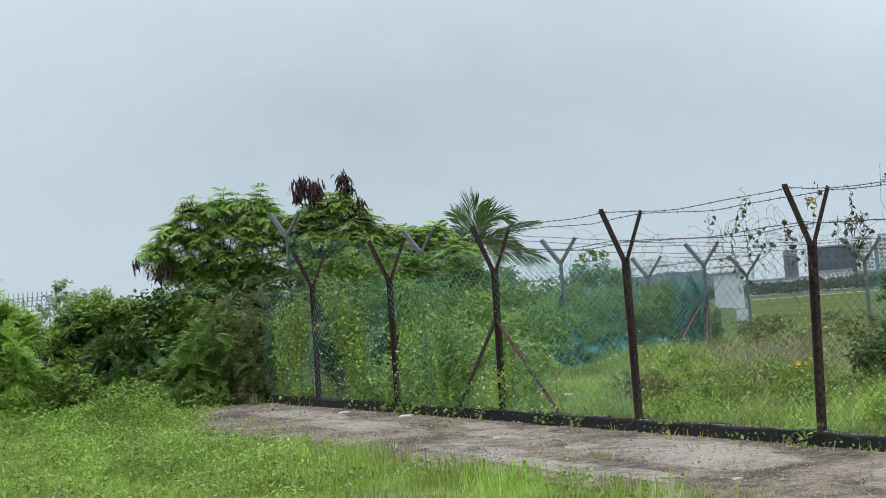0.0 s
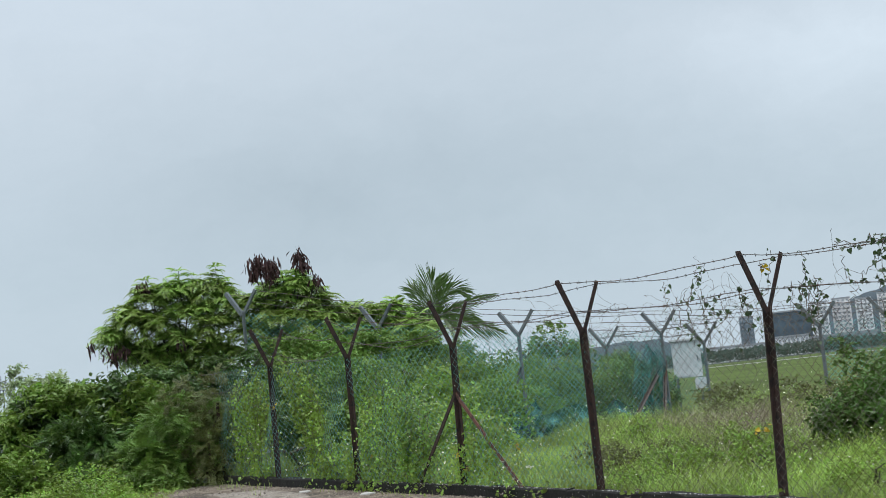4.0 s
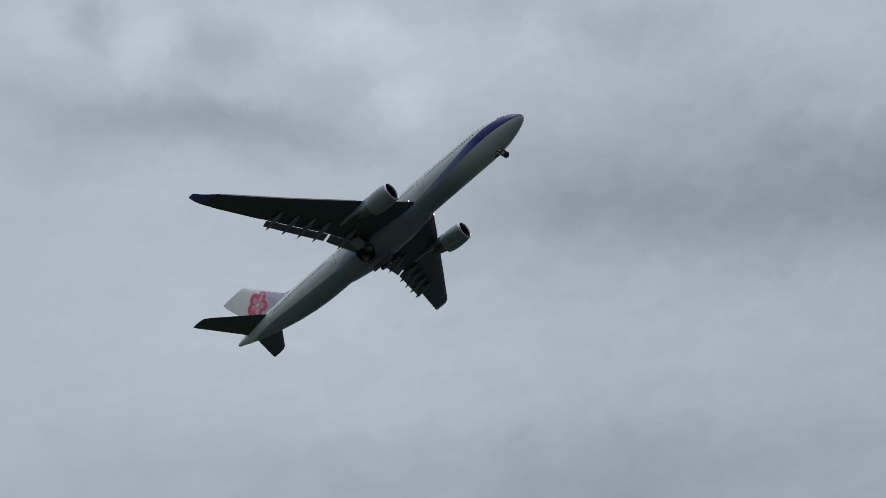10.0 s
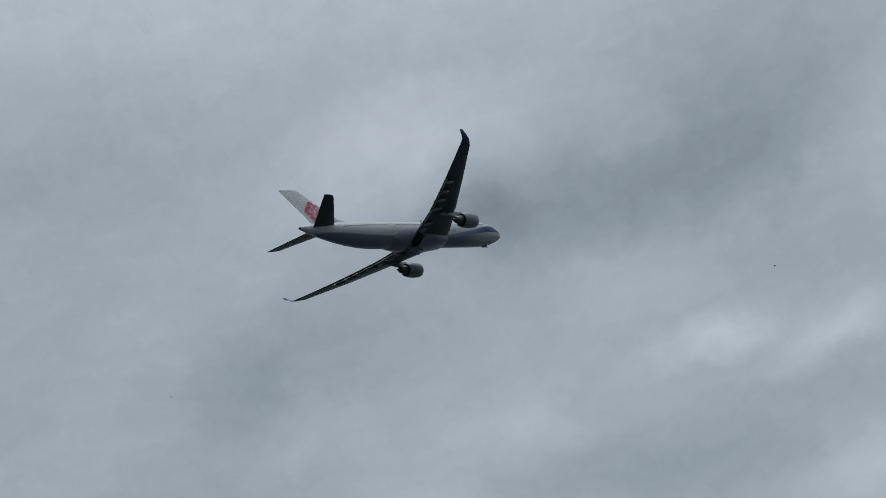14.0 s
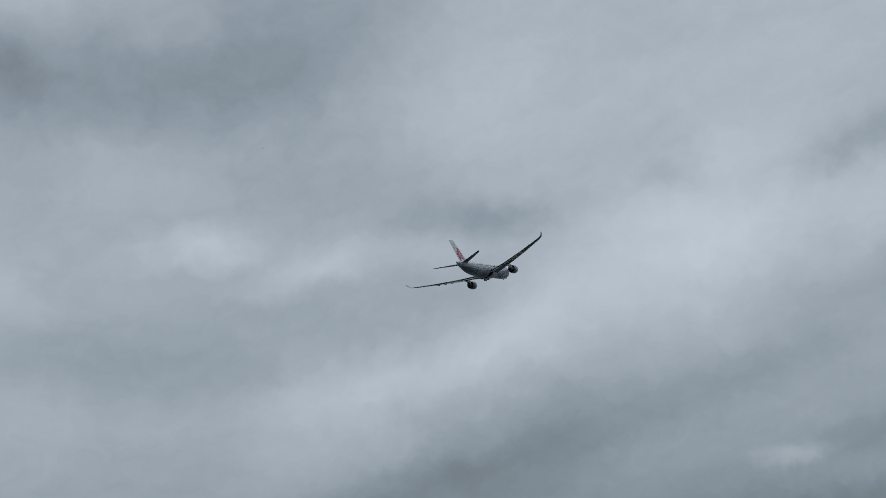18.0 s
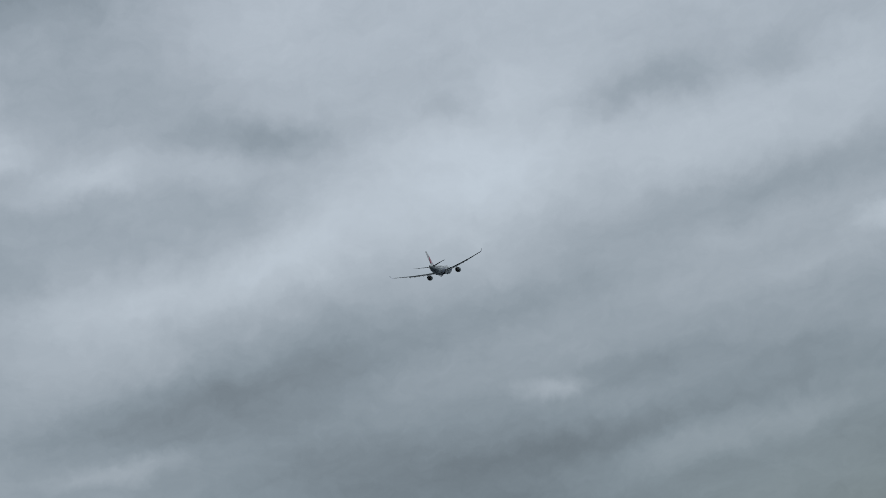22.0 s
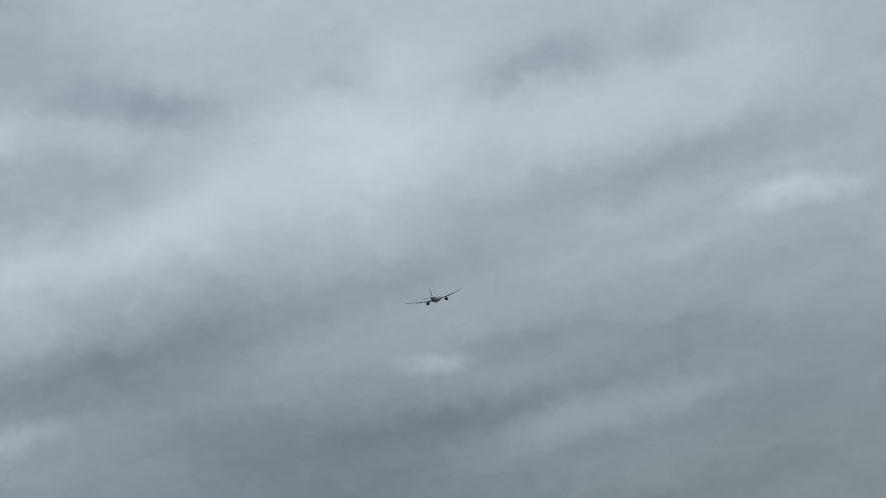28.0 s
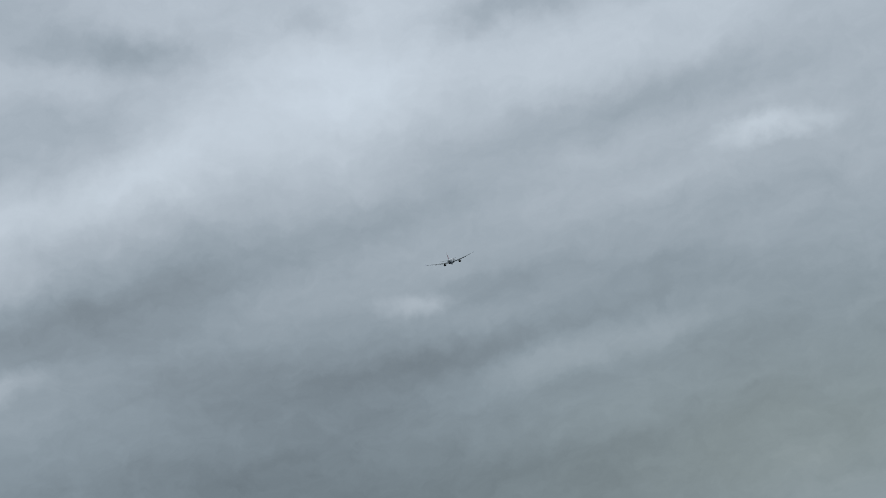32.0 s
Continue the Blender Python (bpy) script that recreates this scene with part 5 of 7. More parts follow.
def blades(name, label, spots, h, w, mat, seed, bend=0.35, tall=None):
    """Grass: one bent tapering blade per spot."""
    rng = np.random.default_rng(seed)
    n = len(spots)
    a = rng.uniform(0, 2 * np.pi, n)
    hh = h * rng.uniform(0.45, 1.35, n) * (tall(spots) if tall else 1)
    s = np.stack([np.cos(a), np.sin(a), np.zeros(n)], 1)
    lean = np.stack([np.cos(a + 1.3), np.sin(a + 1.3), np.zeros(n)], 1) * (hh * bend * rng.uniform(0.2, 1.6, n))[:, None]
    up = np.stack([np.zeros(n), np.zeros(n), hh], 1)
    ww = (w * rng.uniform(0.6, 1.4, n))[:, None]
    v = np.stack([spots - s * ww, spots + s * ww, spots + up * 0.55 + lean * 0.35 + s * ww * 0.8, spots + up * 0.55 + lean * 0.35 - s * ww * 0.8, spots + up * 0.95 + lean], 1).reshape(-1, 3)
    k = np.arange(n)[:, None] * 5
    t = np.concatenate([k + [0, 1, 2], k + [0, 2, 3], k + [3, 2, 4]], 1).reshape(-1, 3)
    patch = np.array([0.5 + 1.7 * noise.noise((a * 1.1, b * 1.1, 40)) for a, b, _ in spots])
    return tagged(part(name, from_arrays(name, v, t, mat, np.clip(patch, 0, 1)), mat), label, "grass", kind="stuff")


def scatter(n, x0, x1, y0, y1, keep, seed, clump=0.0):
    rng = np.random.default_rng(seed)
    p = np.stack([rng.uniform(x0, x1, n), rng.uniform(y0, y1, n)], 1)
    out = [(x, y, ground_z(x, y) - 0.02) for x, y in p if keep(x, y, rng)]
    return np.array(out)


def on_lawn(x, y, rng):
    s, o = fence_frame(x, y)
    edge = path_edge(s)
    if o > edge + 0.3 + 0.5 * noise.noise((x * 2.3, y * 2.3, 8)) and s < 19.5:
        return False
    if o > edge - 0.35 and rng.random() < 0.45:
        return False
    return abs(x) < 0.36 * y + 1.0 and rng.random() < 0.75 + 0.8 * noise.noise((x * 0.5, y * 0.5, 7))


blades("lawn_grass", "bright green uneven lawn grass in front of the path", scatter(260000, -10, 5, 9, 31, on_lawn, 1), 0.13, 0.005, GRASS, 1, 0.6)
blades("path_tufts", "small tufts of grass growing in the path's cracks", scatter(26000, -6, 6, 10, 31, lambda x, y, r: path_edge(fence_frame(x, y)[0]) - 0.1 < fence_frame(x, y)[1] < -0.1 and noise.noise((x * 1.6, y * 1.6, 18)) > 0.34 - 0.25 * (fence_frame(x, y)[1] > -0.35), 12), 0.17, 0.005, GRASS, 12, 0.6)
blades("tall_grass", "longer bright grass tufts along the path's edge", scatter(30000, -4, 5, 10, 20, lambda x, y, r: -5.2 < fence_frame(x, y)[1] < -3.0 + 0.3 * noise.noise((x, y, 2)) and r.random() < 0.5 + noise.noise((x * 0.8, y * 0.8, 4)), 2), 0.26, 0.005, GRASS, 2, 0.35)


def weeds_inside(x, y, rng):
    s, o = fence_frame(x, y)
    return o > 0.12 and abs(x - 0.1 * y) < 0.34 * y + 1 and rng.random() < (0.65 + 0.7 * noise.noise((x * 0.45, y * 0.45, 9)))


def weed_height(p):
    """Mounds in the middle; thin and low towards the inner fence's netting."""
    return np.array([(0.8 + 0.9 * noise.noise((a * 0.55, b * 0.55, 31)) + 0.35 * math.exp(-((a - 4.2) ** 2 + (b - 28.0) ** 2 * 0.3))) * (1 - 0.62 * ease(25.5, 29.5, b) * ease(0.4, 1.6, a) * (1 - ease(2.9, 3.7, a))) for a, b, _ in p])


blades("weeds", "tall yellow-green weeds growing inside the fence", scatter(180000, -4, 14, 14, 36, weeds_inside, 3), 0.44, 0.0046, WEED, 3, 1.0, weed_height)


blades("dry_stalks", "grey-brown tangle of dry stalks among the weeds", scatter(16000, 4.6, 9.5, 23, 32, lambda x, y, r: weeds_inside(x, y, r) and noise.noise((x * 0.8, y * 0.5, 33)) > -0.1, 13), 0.6, 0.0035, DRY_STALK, 13, 1.3)


def leaf_litter(name, label, n, keep, box, size, mat, zmax, seed):
    pts = scatter(n, *box, keep, seed)
    rng = np.random.default_rng(seed + 100)
    tall = np.array([np.clip(0.75 + 1.3 * noise.noise((a * 0.6, b * 0.6, 71)), 0.2, 1.5) for a, b, _ in pts]) if zmax > 0.4 else 1.0
    pts[:, 2] += rng.uniform(0.02, zmax, len(pts)) * tall
    v, t = leaf_cloud(pts, size[0], size[1], up=0.8, rng=rng)
    patch = np.array([0.5 + 1.7 * noise.noise((a * 1.6, b * 1.6, 50)) for a, b, _ in pts])
    return tagged(part(name, from_arrays(name, v, t, mat, np.clip(patch, 0, 1)), mat), label, "weeds", kind="stuff")


leaf_litter("creepers", "low broad-leaved creeper among the lawn grass", 48000, lambda x, y, r: on_lawn(x, y, r) and noise.noise((x * 0.45, y * 0.45, 15)) > (0.15 if x > -2 else -0.25), (-10, 4, 9, 30), (0.06, 0.045), LEAF_VINE, 0.16, 5)
leaf_litter("leafy_weeds", "taller leafy weeds spreading over the lawn", 75000, lambda x, y, r: on_lawn(x, y, r) and x < -0.12 * y + 0.8 and noise.noise((x * 0.7, y * 0.7, 19)) > -0.05, (-10, 1, 9, 31), (0.065, 0.032), LEAF_FERN, 0.26, 15)
leaf_litter("leafy_weeds", "knee-high mounds of dark leafy weeds on the lawn", 46000, lambda x, y, r: on_lawn(x, y, r) and x < -0.16 * y + 0.3 and noise.noise((x * 0.8, y * 0.55, 29)) > 0.08, (-10, 0, 14, 30), (0.075, 0.036), LEAF_VINE, 0.46, 16)
leaf_litter("leafy_weeds", "thick mound of tall leafy weeds before the shrubs", 15000, lambda x, y, r: on_lawn(x, y, r) and y + 0.5 * x > 20.8 + noise.noise((x, y, 3)) and noise.noise((x * 0.9, y * 0.9, 44)) > -0.3, (-9.6, -5.0, 22.5, 27.6), (0.085, 0.042), LEAF_VINE, 0.6, 17)
leaf_litter("broadleaf_weeds", "small-leaved weeds among the tall grass", 120000, lambda x, y, r: weeds_inside(x, y, r) and noise.noise((x * 0.5, y * 0.5, 25)) > -0.3 and not (y > 27 and x < 3.3), (-4, 14, 14, 36), (0.055, 0.022), WEED, 0.6, 6)
leaf_litter("dead_leaves", "brown dead leaves littering the path's narrow end", 40000, lambda x, y, r: path_edge(fence_frame(x, y)[0]) - 0.2 < fence_frame(x, y)[1] < -0.05 and 12.5 < fence_frame(x, y)[0] < 18.5 and r.random() < 0.35, (-8, -2, 24, 33), (0.06, 0.035), DRY, 0.06, 10)
leaf_litter("kerb_weeds", "small leafy weeds along the foot of the kerb", 26000, lambda x, y, r: -0.45 < fence_frame(x, y)[1] < -0.1 and -4 < fence_frame(x, y)[0] < 16 and noise.noise((x * 1.1, y * 1.1, 61)) > -0.02 + 0.6 * r.random(), (-6, 7, 13, 31), (0.05, 0.035), LEAF_VINE, 0.2, 9)
leaf_litter("weed_flowers", "tiny white flowers among the weeds", 2600, weeds_inside, (-4, 10, 15, 34), (0.036, 0.036), FLOWER, 1.1, 7)

leaf_litter("vine_flowers", "tiny white flowers on the vines of the teal mesh", 30000, lambda x, y, r: -0.08 < fence_frame(x, y)[1] < 0.06 and 4.5 < fence_frame(x, y)[0] < 14.5, (-6, 4, 18, 30), (0.042, 0.042), FLOWER, 1.9, 8)


# ---- vines on the fence ----
def vine(name, label, pts, n, spread, leaf, mat, seed, stem=0.004):
    rnd = random.Random(seed)
    ob = thing(name, label, "vine", group="vines on the fence")
    pts = [Vector(p) for p in pts]
    g = Geo()
    fine = []
    for a, b in zip(pts, pts[1:]):
        for i in range(6):
            fine.append(a.lerp(b, i / 6) + Vector([rnd.gauss(0, 0.02) for _ in range(3)]))
    fine.append(pts[-1])
    g.tube(fine, stem, 4)
    part("stem", g, DRY, ob)
    rng = np.random.default_rng(seed)
    k = rng.integers(0, len(fine), n)
    c = np.array([tuple(fine[i]) for i in k])
    v, t = heart_leaves(c, leaf, rng, spread * 0.6)
    part("foliage", from_arrays("foliage", v, t, mat, np.full(n, rnd.uniform(0.2, 0.8))), mat, ob)


def build_vines():
    rnd = random.Random(14)
    lab = "thin climbing vine with small green leaves on the wires"
    # hanging from the barbed wire round the two nearest posts
    for i in range(34):
        s = rnd.choice((rnd.uniform(-0.9, 1.3), rnd.uniform(-3.6, 1.2)))
        off = rnd.choice((-0.22, -0.12, 0.1, 0.2, 0.3))
        z = foot(s) + 2.06 + abs(off) * 1.85
        ln = rnd.uniform(0.25, 0.75)
        pts = [along(s + k * rnd.uniform(-0.12, 0.12), off * (1 - k * 0.4), z - ln * k + 0.02) for k in (0, 0.35, 0.7, 1.0)]
        vine("vine", lab, pts, rnd.randint(4, 16), 0.04, 0.05, LEAF_WIRE, 100 + i)
    # thick leafy swags between the two nearest posts
    for i in range(10):
        s = rnd.uniform(-4.4, -1.2)
        off = rnd.choice((-0.3, -0.15, 0.15, 0.3))
        z = foot(s) + 2.1 + abs(off) * 1.8
        ln = rnd.uniform(0.3, 0.9)
        pts = [along(s + k * rnd.uniform(-0.25, 0.25), off * (1 - k * 0.5), z - ln * k + 0.02) for k in (0, 0.35, 0.7, 1.0)]
        vine("vine", "leafy green vine swag hanging from the barbed wire", pts, rnd.randint(14, 32), 0.05, 0.052, LEAF_WIRE, 500 + i)
    # running along the strands
    for i in range(4):
        s = rnd.uniform(-5.5, -1.6)
        off = rnd.choice((-0.32, -0.2, 0.3))
        z = foot(s) + 2.06 + abs(off) * 1.9
        pts = [along(s + 0.25 * k, off + rnd.gauss(0, 0.02), z + rnd.gauss(0, 0.03)) for k in range(5)]
        vine("vine", lab, pts, rnd.randint(8, 22), 0.04, 0.05, LEAF_WIRE, 150 + i)
    # a tangle of leafless runners over the mesh's top
    dry = thing("dry_vines", "tangle of leafless dry vine stems over the fence top", "vine")
    for j in range(14):
        for i in range(13):
            g = Geo()
            s = rnd.uniform(-3.6, 3.0) if j < 11 else rnd.uniform(3.0, 7)
            z = foot(s) + rnd.uniform(1.8, 2.35)
            p = along(s, rnd.uniform(-0.15, 0.25), z)
            d = Vector((rnd.gauss(0, 1), rnd.gauss(0, 0.4), rnd.gauss(0, 1))).normalized()
            pts = []
            for _ in range(12):
                pts.append(p.copy())
                d = (d + Vector([rnd.gauss(0, 0.34) for _ in range(3)]) + Vector((0, 0, -0.2))).normalized()
                p = p + d * 0.06
            g.tube(pts, 0.0019, 3, cap=False)
            part("runner", g, DRY, dry)
    # leafy curtains on the teal mesh and at the kerb
    for count, lo, hi, z0, z1, slant, mat in ((17, 12.9, 14.2, 1.3, 2.05, 0.0, LEAF_VINE), (20, 11.1, 12.1, 1.5, 2.1, -0.9, LEAF_VINE), (18, 7.2, 9.2, 0.6, 1.35, -0.1, LEAF_MID), (7, 7.4, 9.3, 1.3, 2.0, 0.2, LEAF_MID), (6, 5.4, 7.0, 0.4, 1.0, 0.1, LEAF_VINE), (4, 9.6, 10.6, 0.4, 0.8, 0.0, LEAF_VINE)):
        for i in range(count):
            s = rnd.uniform(lo, hi)
            z = foot(s) + rnd.uniform(z0, z1)
            pts = [along(s + slant * k + rnd.gauss(0, 0.1) * k, 0.03, z * (1 - k) + (foot(s) + 0.05) * k) for k in (0, 0.3, 0.6, 1.0)]
            vine("vine", "leafy vine climbing the teal chain-link mesh", pts, rnd.randint(120, 210), 0.14, 0.046, mat if i % 4 else LEAF_BRIGHT, 200 + i + count * 20)
    for i in range(10):
        s = (9.0, 8.6, 9.6, 5.0, 4.2, -0.1, 0.1, 2.3, 6.6, 7.3)[i]
        pts = [along(s + 0.1 * k, -0.1 - 0.03 * k, foot(s) + 0.05 - 0.05 * k) for k in range(4)]
        vine("vine", "small creeper hanging over the kerb", pts, 30 if i < 3 else 12, 0.06, 0.055, LEAF_VINE, 300 + i)
    for i in range(9):
        s = (-0.15, 0.05, 6.4, 12.4, 4.9, 6.2, -3.0, 9.0, 0.2)[i]
        vine("vine", "withered yellow vine leaves on the fence", [along(s, -0.05, foot(s) + (2.55, 0.8, 0.5, 1.3, 0.6, 0.3, 1.8, 0.4, 0.75)[i] - 0.04 * k) for k in range(3)], 4, 0.03, 0.048, LEAF_YELLOW, 400 + i)


build_vines()


# ---- the far side of the airfield ----
def far(az, dist, z=0.0):
    return Vector((math.sin(radians(az)) * dist, math.cos(radians(az)) * dist, z))


def build_hill():
    # distance haze is mixed into the hill's bluish colour
    m = material("hazed_wooded_hillside", (0.045, 0.063, 0.074), 1.0, 0, 0.25, 0.01, 0.5, 0.2)
    g = Geo()
    prof = [(-30, 4), (0, 8), (6, 27), (8.5, 33), (9.7, 31), (10.7, 20), (12, 11), (15.3, 11), (15.9, 42), (16.6, 50), (17.3, 57), (18.2, 65), (19, 72), (20.3, 81), (21.4, 87), (22.4, 84), (23.5, 66), (25, 54), (28, 42), (36, 30), (45, 22), (60, 15)]
    rings = []
    for i in range(601):
        az = -30 + i * 0.15
        h = np.interp(az, [p[0] for p in prof], [p[1] for p in prof]) + 2.5 * noise.noise((az * 1.7, 0, 0)) + 1.5 * noise.noise((az * 6, 0, 4)) + 1.3 * noise.noise((az * 23, 0, 9))
        rings.append([far(az, 1900, -5), far(az, 1940, h * 0.55), far(az, 2000, h * 0.85), far(az, 2080, h * 1.16), far(az, 2300, h), far(az, 2400, -5)])
    g.loft(rings)
    tagged(part("hill", g, m, smooth=True), "long wooded hill behind the town, blue-green with painted haze", "hill", kind="structure")
    # the dark belt of trees at the field's end, haze put into its leaf colour
    rng = np.random.default_rng(77)
    n = 90000
    az = rng.uniform(-12, 36, n)
    top = 3.3 + 0.7 * np.array([noise.noise((a * 2.2, 1, 0)) for a in az]) + 0.5 * np.array([noise.noise((a * 9, 1, 0)) for a in az])
    d = rng.uniform(326, 342, n)
    c = np.stack([np.sin(np.radians(az)) * d, np.cos(np.radians(az)) * d, top * rng.uniform(0.1, 1.0, n) ** 0.6], 1)
    v, t = leaf_cloud(c, 0.42, 0.3, droop=0, up=0.3, rng=rng)
    tagged(part("tree_belt", from_arrays("tree_belt", v, t, leafy("hazed_far_foliage", (0.11, 0.165, 0.13), thin=0.3)), None), "dark belt of trees across the airfield, paled with painted haze", "trees", kind="stuff")


build_hill()

WALL_PALE = material("pale_plaster", (0.85, 0.86, 0.86), 0.9, 0, 0.08, 0.15)
WALL_PINK = material("pinkish_plaster", (0.80, 0.78, 0.77), 0.9, 0, 0.08, 0.15)
# much paler than window glass: the haze before the town is in the colour
PANE = material("hazed_window_pane", (0.40, 0.43, 0.45), 0.3, 0, 0.3, 0.2)
HANGAR_PANE = material("dull_dark_pane", (0.075, 0.105, 0.13), 0.5, 0, 0.2, 0.2)
SLATE = material("blue_grey_plaster", (0.27, 0.33, 0.37), 0.9, 0, 0.1, 0.15)
# dark cladding with soft haze mixed into its blue-grey
HANGAR = material("hazed_blue_grey_cladding", (0.105, 0.145, 0.175), 0.8, 0, 0.15, 0.1)
ROOF_GREY = material("grey_roofing", (0.33, 0.35, 0.36), 0.8, 0, 0.15, 0.3)


def block(name, label, az, dist, width, depth, height, floors, cols, wall=WALL_PALE, group="apartment blocks", steps=True, fins=True, pane=PANE):
    """An apartment block facing the airfield: wall, roof, floor slabs and a window in each bay."""
    ob = thing(name, label, "building", pose(*far(az, dist), 0, 0, -az), group)
    w, d = width / 2, depth / 2
    part("wall", Geo().box(-w, -d, -3, w, d, height), wall, ob)
    part("roof", Geo().box(-w - 0.4, -d - 0.4, height + 0.004, w + 0.4, d + 0.4, height + 0.9), ROOF_GREY, ob)
    if steps:
        for x in (-0.55 * w, 0.45 * w):
            part("roof_house", Geo().box(x - 2.5, -3, height + 0.91, x + 2.5, 3, height + 4.2), wall, ob)
    fh, bw = height / floors, width / cols
    win = Geo().box(-bw * 0.26, -0.25, -fh * 0.22, bw * 0.26, 0.05, fh * 0.26).mesh("window", pane)
    slab = Geo().box(-w, -1.3, -0.15, w, -0.004, 0.55).mesh("balcony", wall)
    for f in range(floors):
        if fins:
            part("balcony", slab, wall, ob, at=pose(0, -d, f * fh))
        for c in range(cols):
            part("window", win, pane, ob, at=pose(-w + bw * (c + 0.5), -d - 0.08, (f + 0.55) * fh))
    for c in range(0, cols + 1, 2) if fins else ():
        x = -w + bw * c
        part("fin", Geo().box(x - 0.35, -d - 1.5, -3, x + 0.35, -d - 0.005, height), wall, ob)
    return ob


def build_town():
    lab = "pale many-storey apartment block with balconies across the airfield"
    block("apartment_block", lab, 15.75, 900, 9, 14, 27.5, 12, 4, steps=False)
    block("apartment_block", lab, 16.55, 905, 10, 14, 28.5, 12, 4, WALL_PINK, steps=False)
    block("apartment_block", lab, 17.35, 900, 8.5, 14, 27, 12, 4, steps=False)
    block("apartment_block", lab, 18.2, 910, 10, 14, 29, 13, 4, WALL_PINK, steps=False)
    block("apartment_block", "long low pale apartment block with balconies", 19.5, 880, 26, 12, 19, 8, 9, steps=False)
    block("apartment_block", "tall pale apartment tower with many windows", 20.95, 870, 19, 14, 32, 14, 6)
    block("apartment_block", "tall pinkish apartment tower with many windows", 23.3, 900, 18, 14, 35, 14, 6, WALL_PINK)
    block("apartment_block", "tall pale apartment tower with many windows", 25.55, 880, 28, 14, 50, 18, 9)
    block("apartment_block", "tall pale apartment tower with many windows", 27.9, 900, 24, 14, 41, 15, 8, WALL_PINK)
    block("apartment_block", "blue-grey distant tower block behind the airfield", 13.05, 1000, 8.6, 12, 26, 9, 3, SLATE, steps=False)
    block("hangar", "broad dark blue-grey hangar block across the airfield", 14.7, 930, 23, 16, 25, 3, 5, HANGAR, "airport buildings", steps=False, fins=False, pane=HANGAR_PANE)
    block("office_building", "low white airport building with a long band of windows", 14.6, 640, 14.5, 10, 7.2, 2, 8, WALL_PALE, "airport buildings", steps=False, fins=False)
    block("office_building", "small white airport building beside the apron", 13.3, 645, 10.6, 10, 5.6, 2, 6, WALL_PALE, "airport buildings", steps=False, fins=False)
    block("office_building", "low white airport building with a long band of windows", 12.0, 620, 22, 14, 5.5, 1, 8, WALL_PALE, "airport buildings", steps=False, fins=False)
    block("office_building", "low grey terminal building behind the field", 16.4, 660, 30, 14, 6, 2, 10, ROOF_GREY, "airport buildings", steps=False, fins=False)
    # a barbed fence on the skyline beyond the lawn
    f = thing("far_fence", "distant fence with rolls of barbed wire on the skyline", "fence")
    rnd = random.Random(31)
    for i in range(8):
        x = -29.6 + i * 1.3
        part("post", Geo().box(x - 0.025, 76.975, -0.1, x + 0.025, 77.025, 4.3), GALV, f)
    for z in (3.7, 3.95, 4.2, 4.4):
        part("strand", barbed(Vector((-30, 77, z)), Vector((-20.3, 77, z)), 0.05, rnd, 0.008), WIRE, f)
    for j in range(3):
        g = Geo()
        pts = []
        for i in range(420):
            w = i * 0.6 + j
            pts.append((-30 + i * 0.0235, 77 + 0.25 * math.cos(w), 4.42 - 0.28 * j + 0.25 * math.sin(w)))
        g.tube(pts, 0.013, 3, cap=False)
        part("wire_roll", g, GALV, f)


build_town()


# ---- birds crossing the sky ----
def bird(label):
    b = thing("bird", label, "bird", group="birds in the sky")
    dark = material("dark_plumage", (0.03, 0.028, 0.026), 0.8, 0, 0.2, 20)
    part("body", Geo().lathe([(0.09, 0.003), (0.06, 0.018), (0.01, 0.026), (-0.05, 0.016), (-0.10, 0.004)], 8), dark, b)
    part("tail", Geo().add([(-0.08, -0.008, 0), (-0.08, 0.008, 0), (-0.16, 0.03, 0.002), (-0.16, -0.03, 0.002), (-0.08, 0, 0.006)], [(0, 1, 2, 3), (0, 3, 4), (1, 4, 2), (2, 4, 3)]), dark, b)
    for s in (1, -1):
        part("wing", Geo().loft([[Vector((0.04 - 0.02, 0.015 * s, 0.012)), Vector((-0.03, 0.015 * s, 0.008)), Vector((0.0, 0.015 * s, 0.016))], [Vector((0.03, 0.11 * s, 0.045)), Vector((-0.03, 0.11 * s, 0.04)), Vector((0.0, 0.11 * s, 0.05))], [Vector((-0.05, 0.22 * s, 0.02)), Vector((-0.06, 0.22 * s, 0.018)), Vector((-0.055, 0.22 * s, 0.022))]]), dark, b)
    return b


BIRD_A, BIRD_B, BIRD_C = [bird("small dark bird gliding high over the airfield") for _ in range(3)]


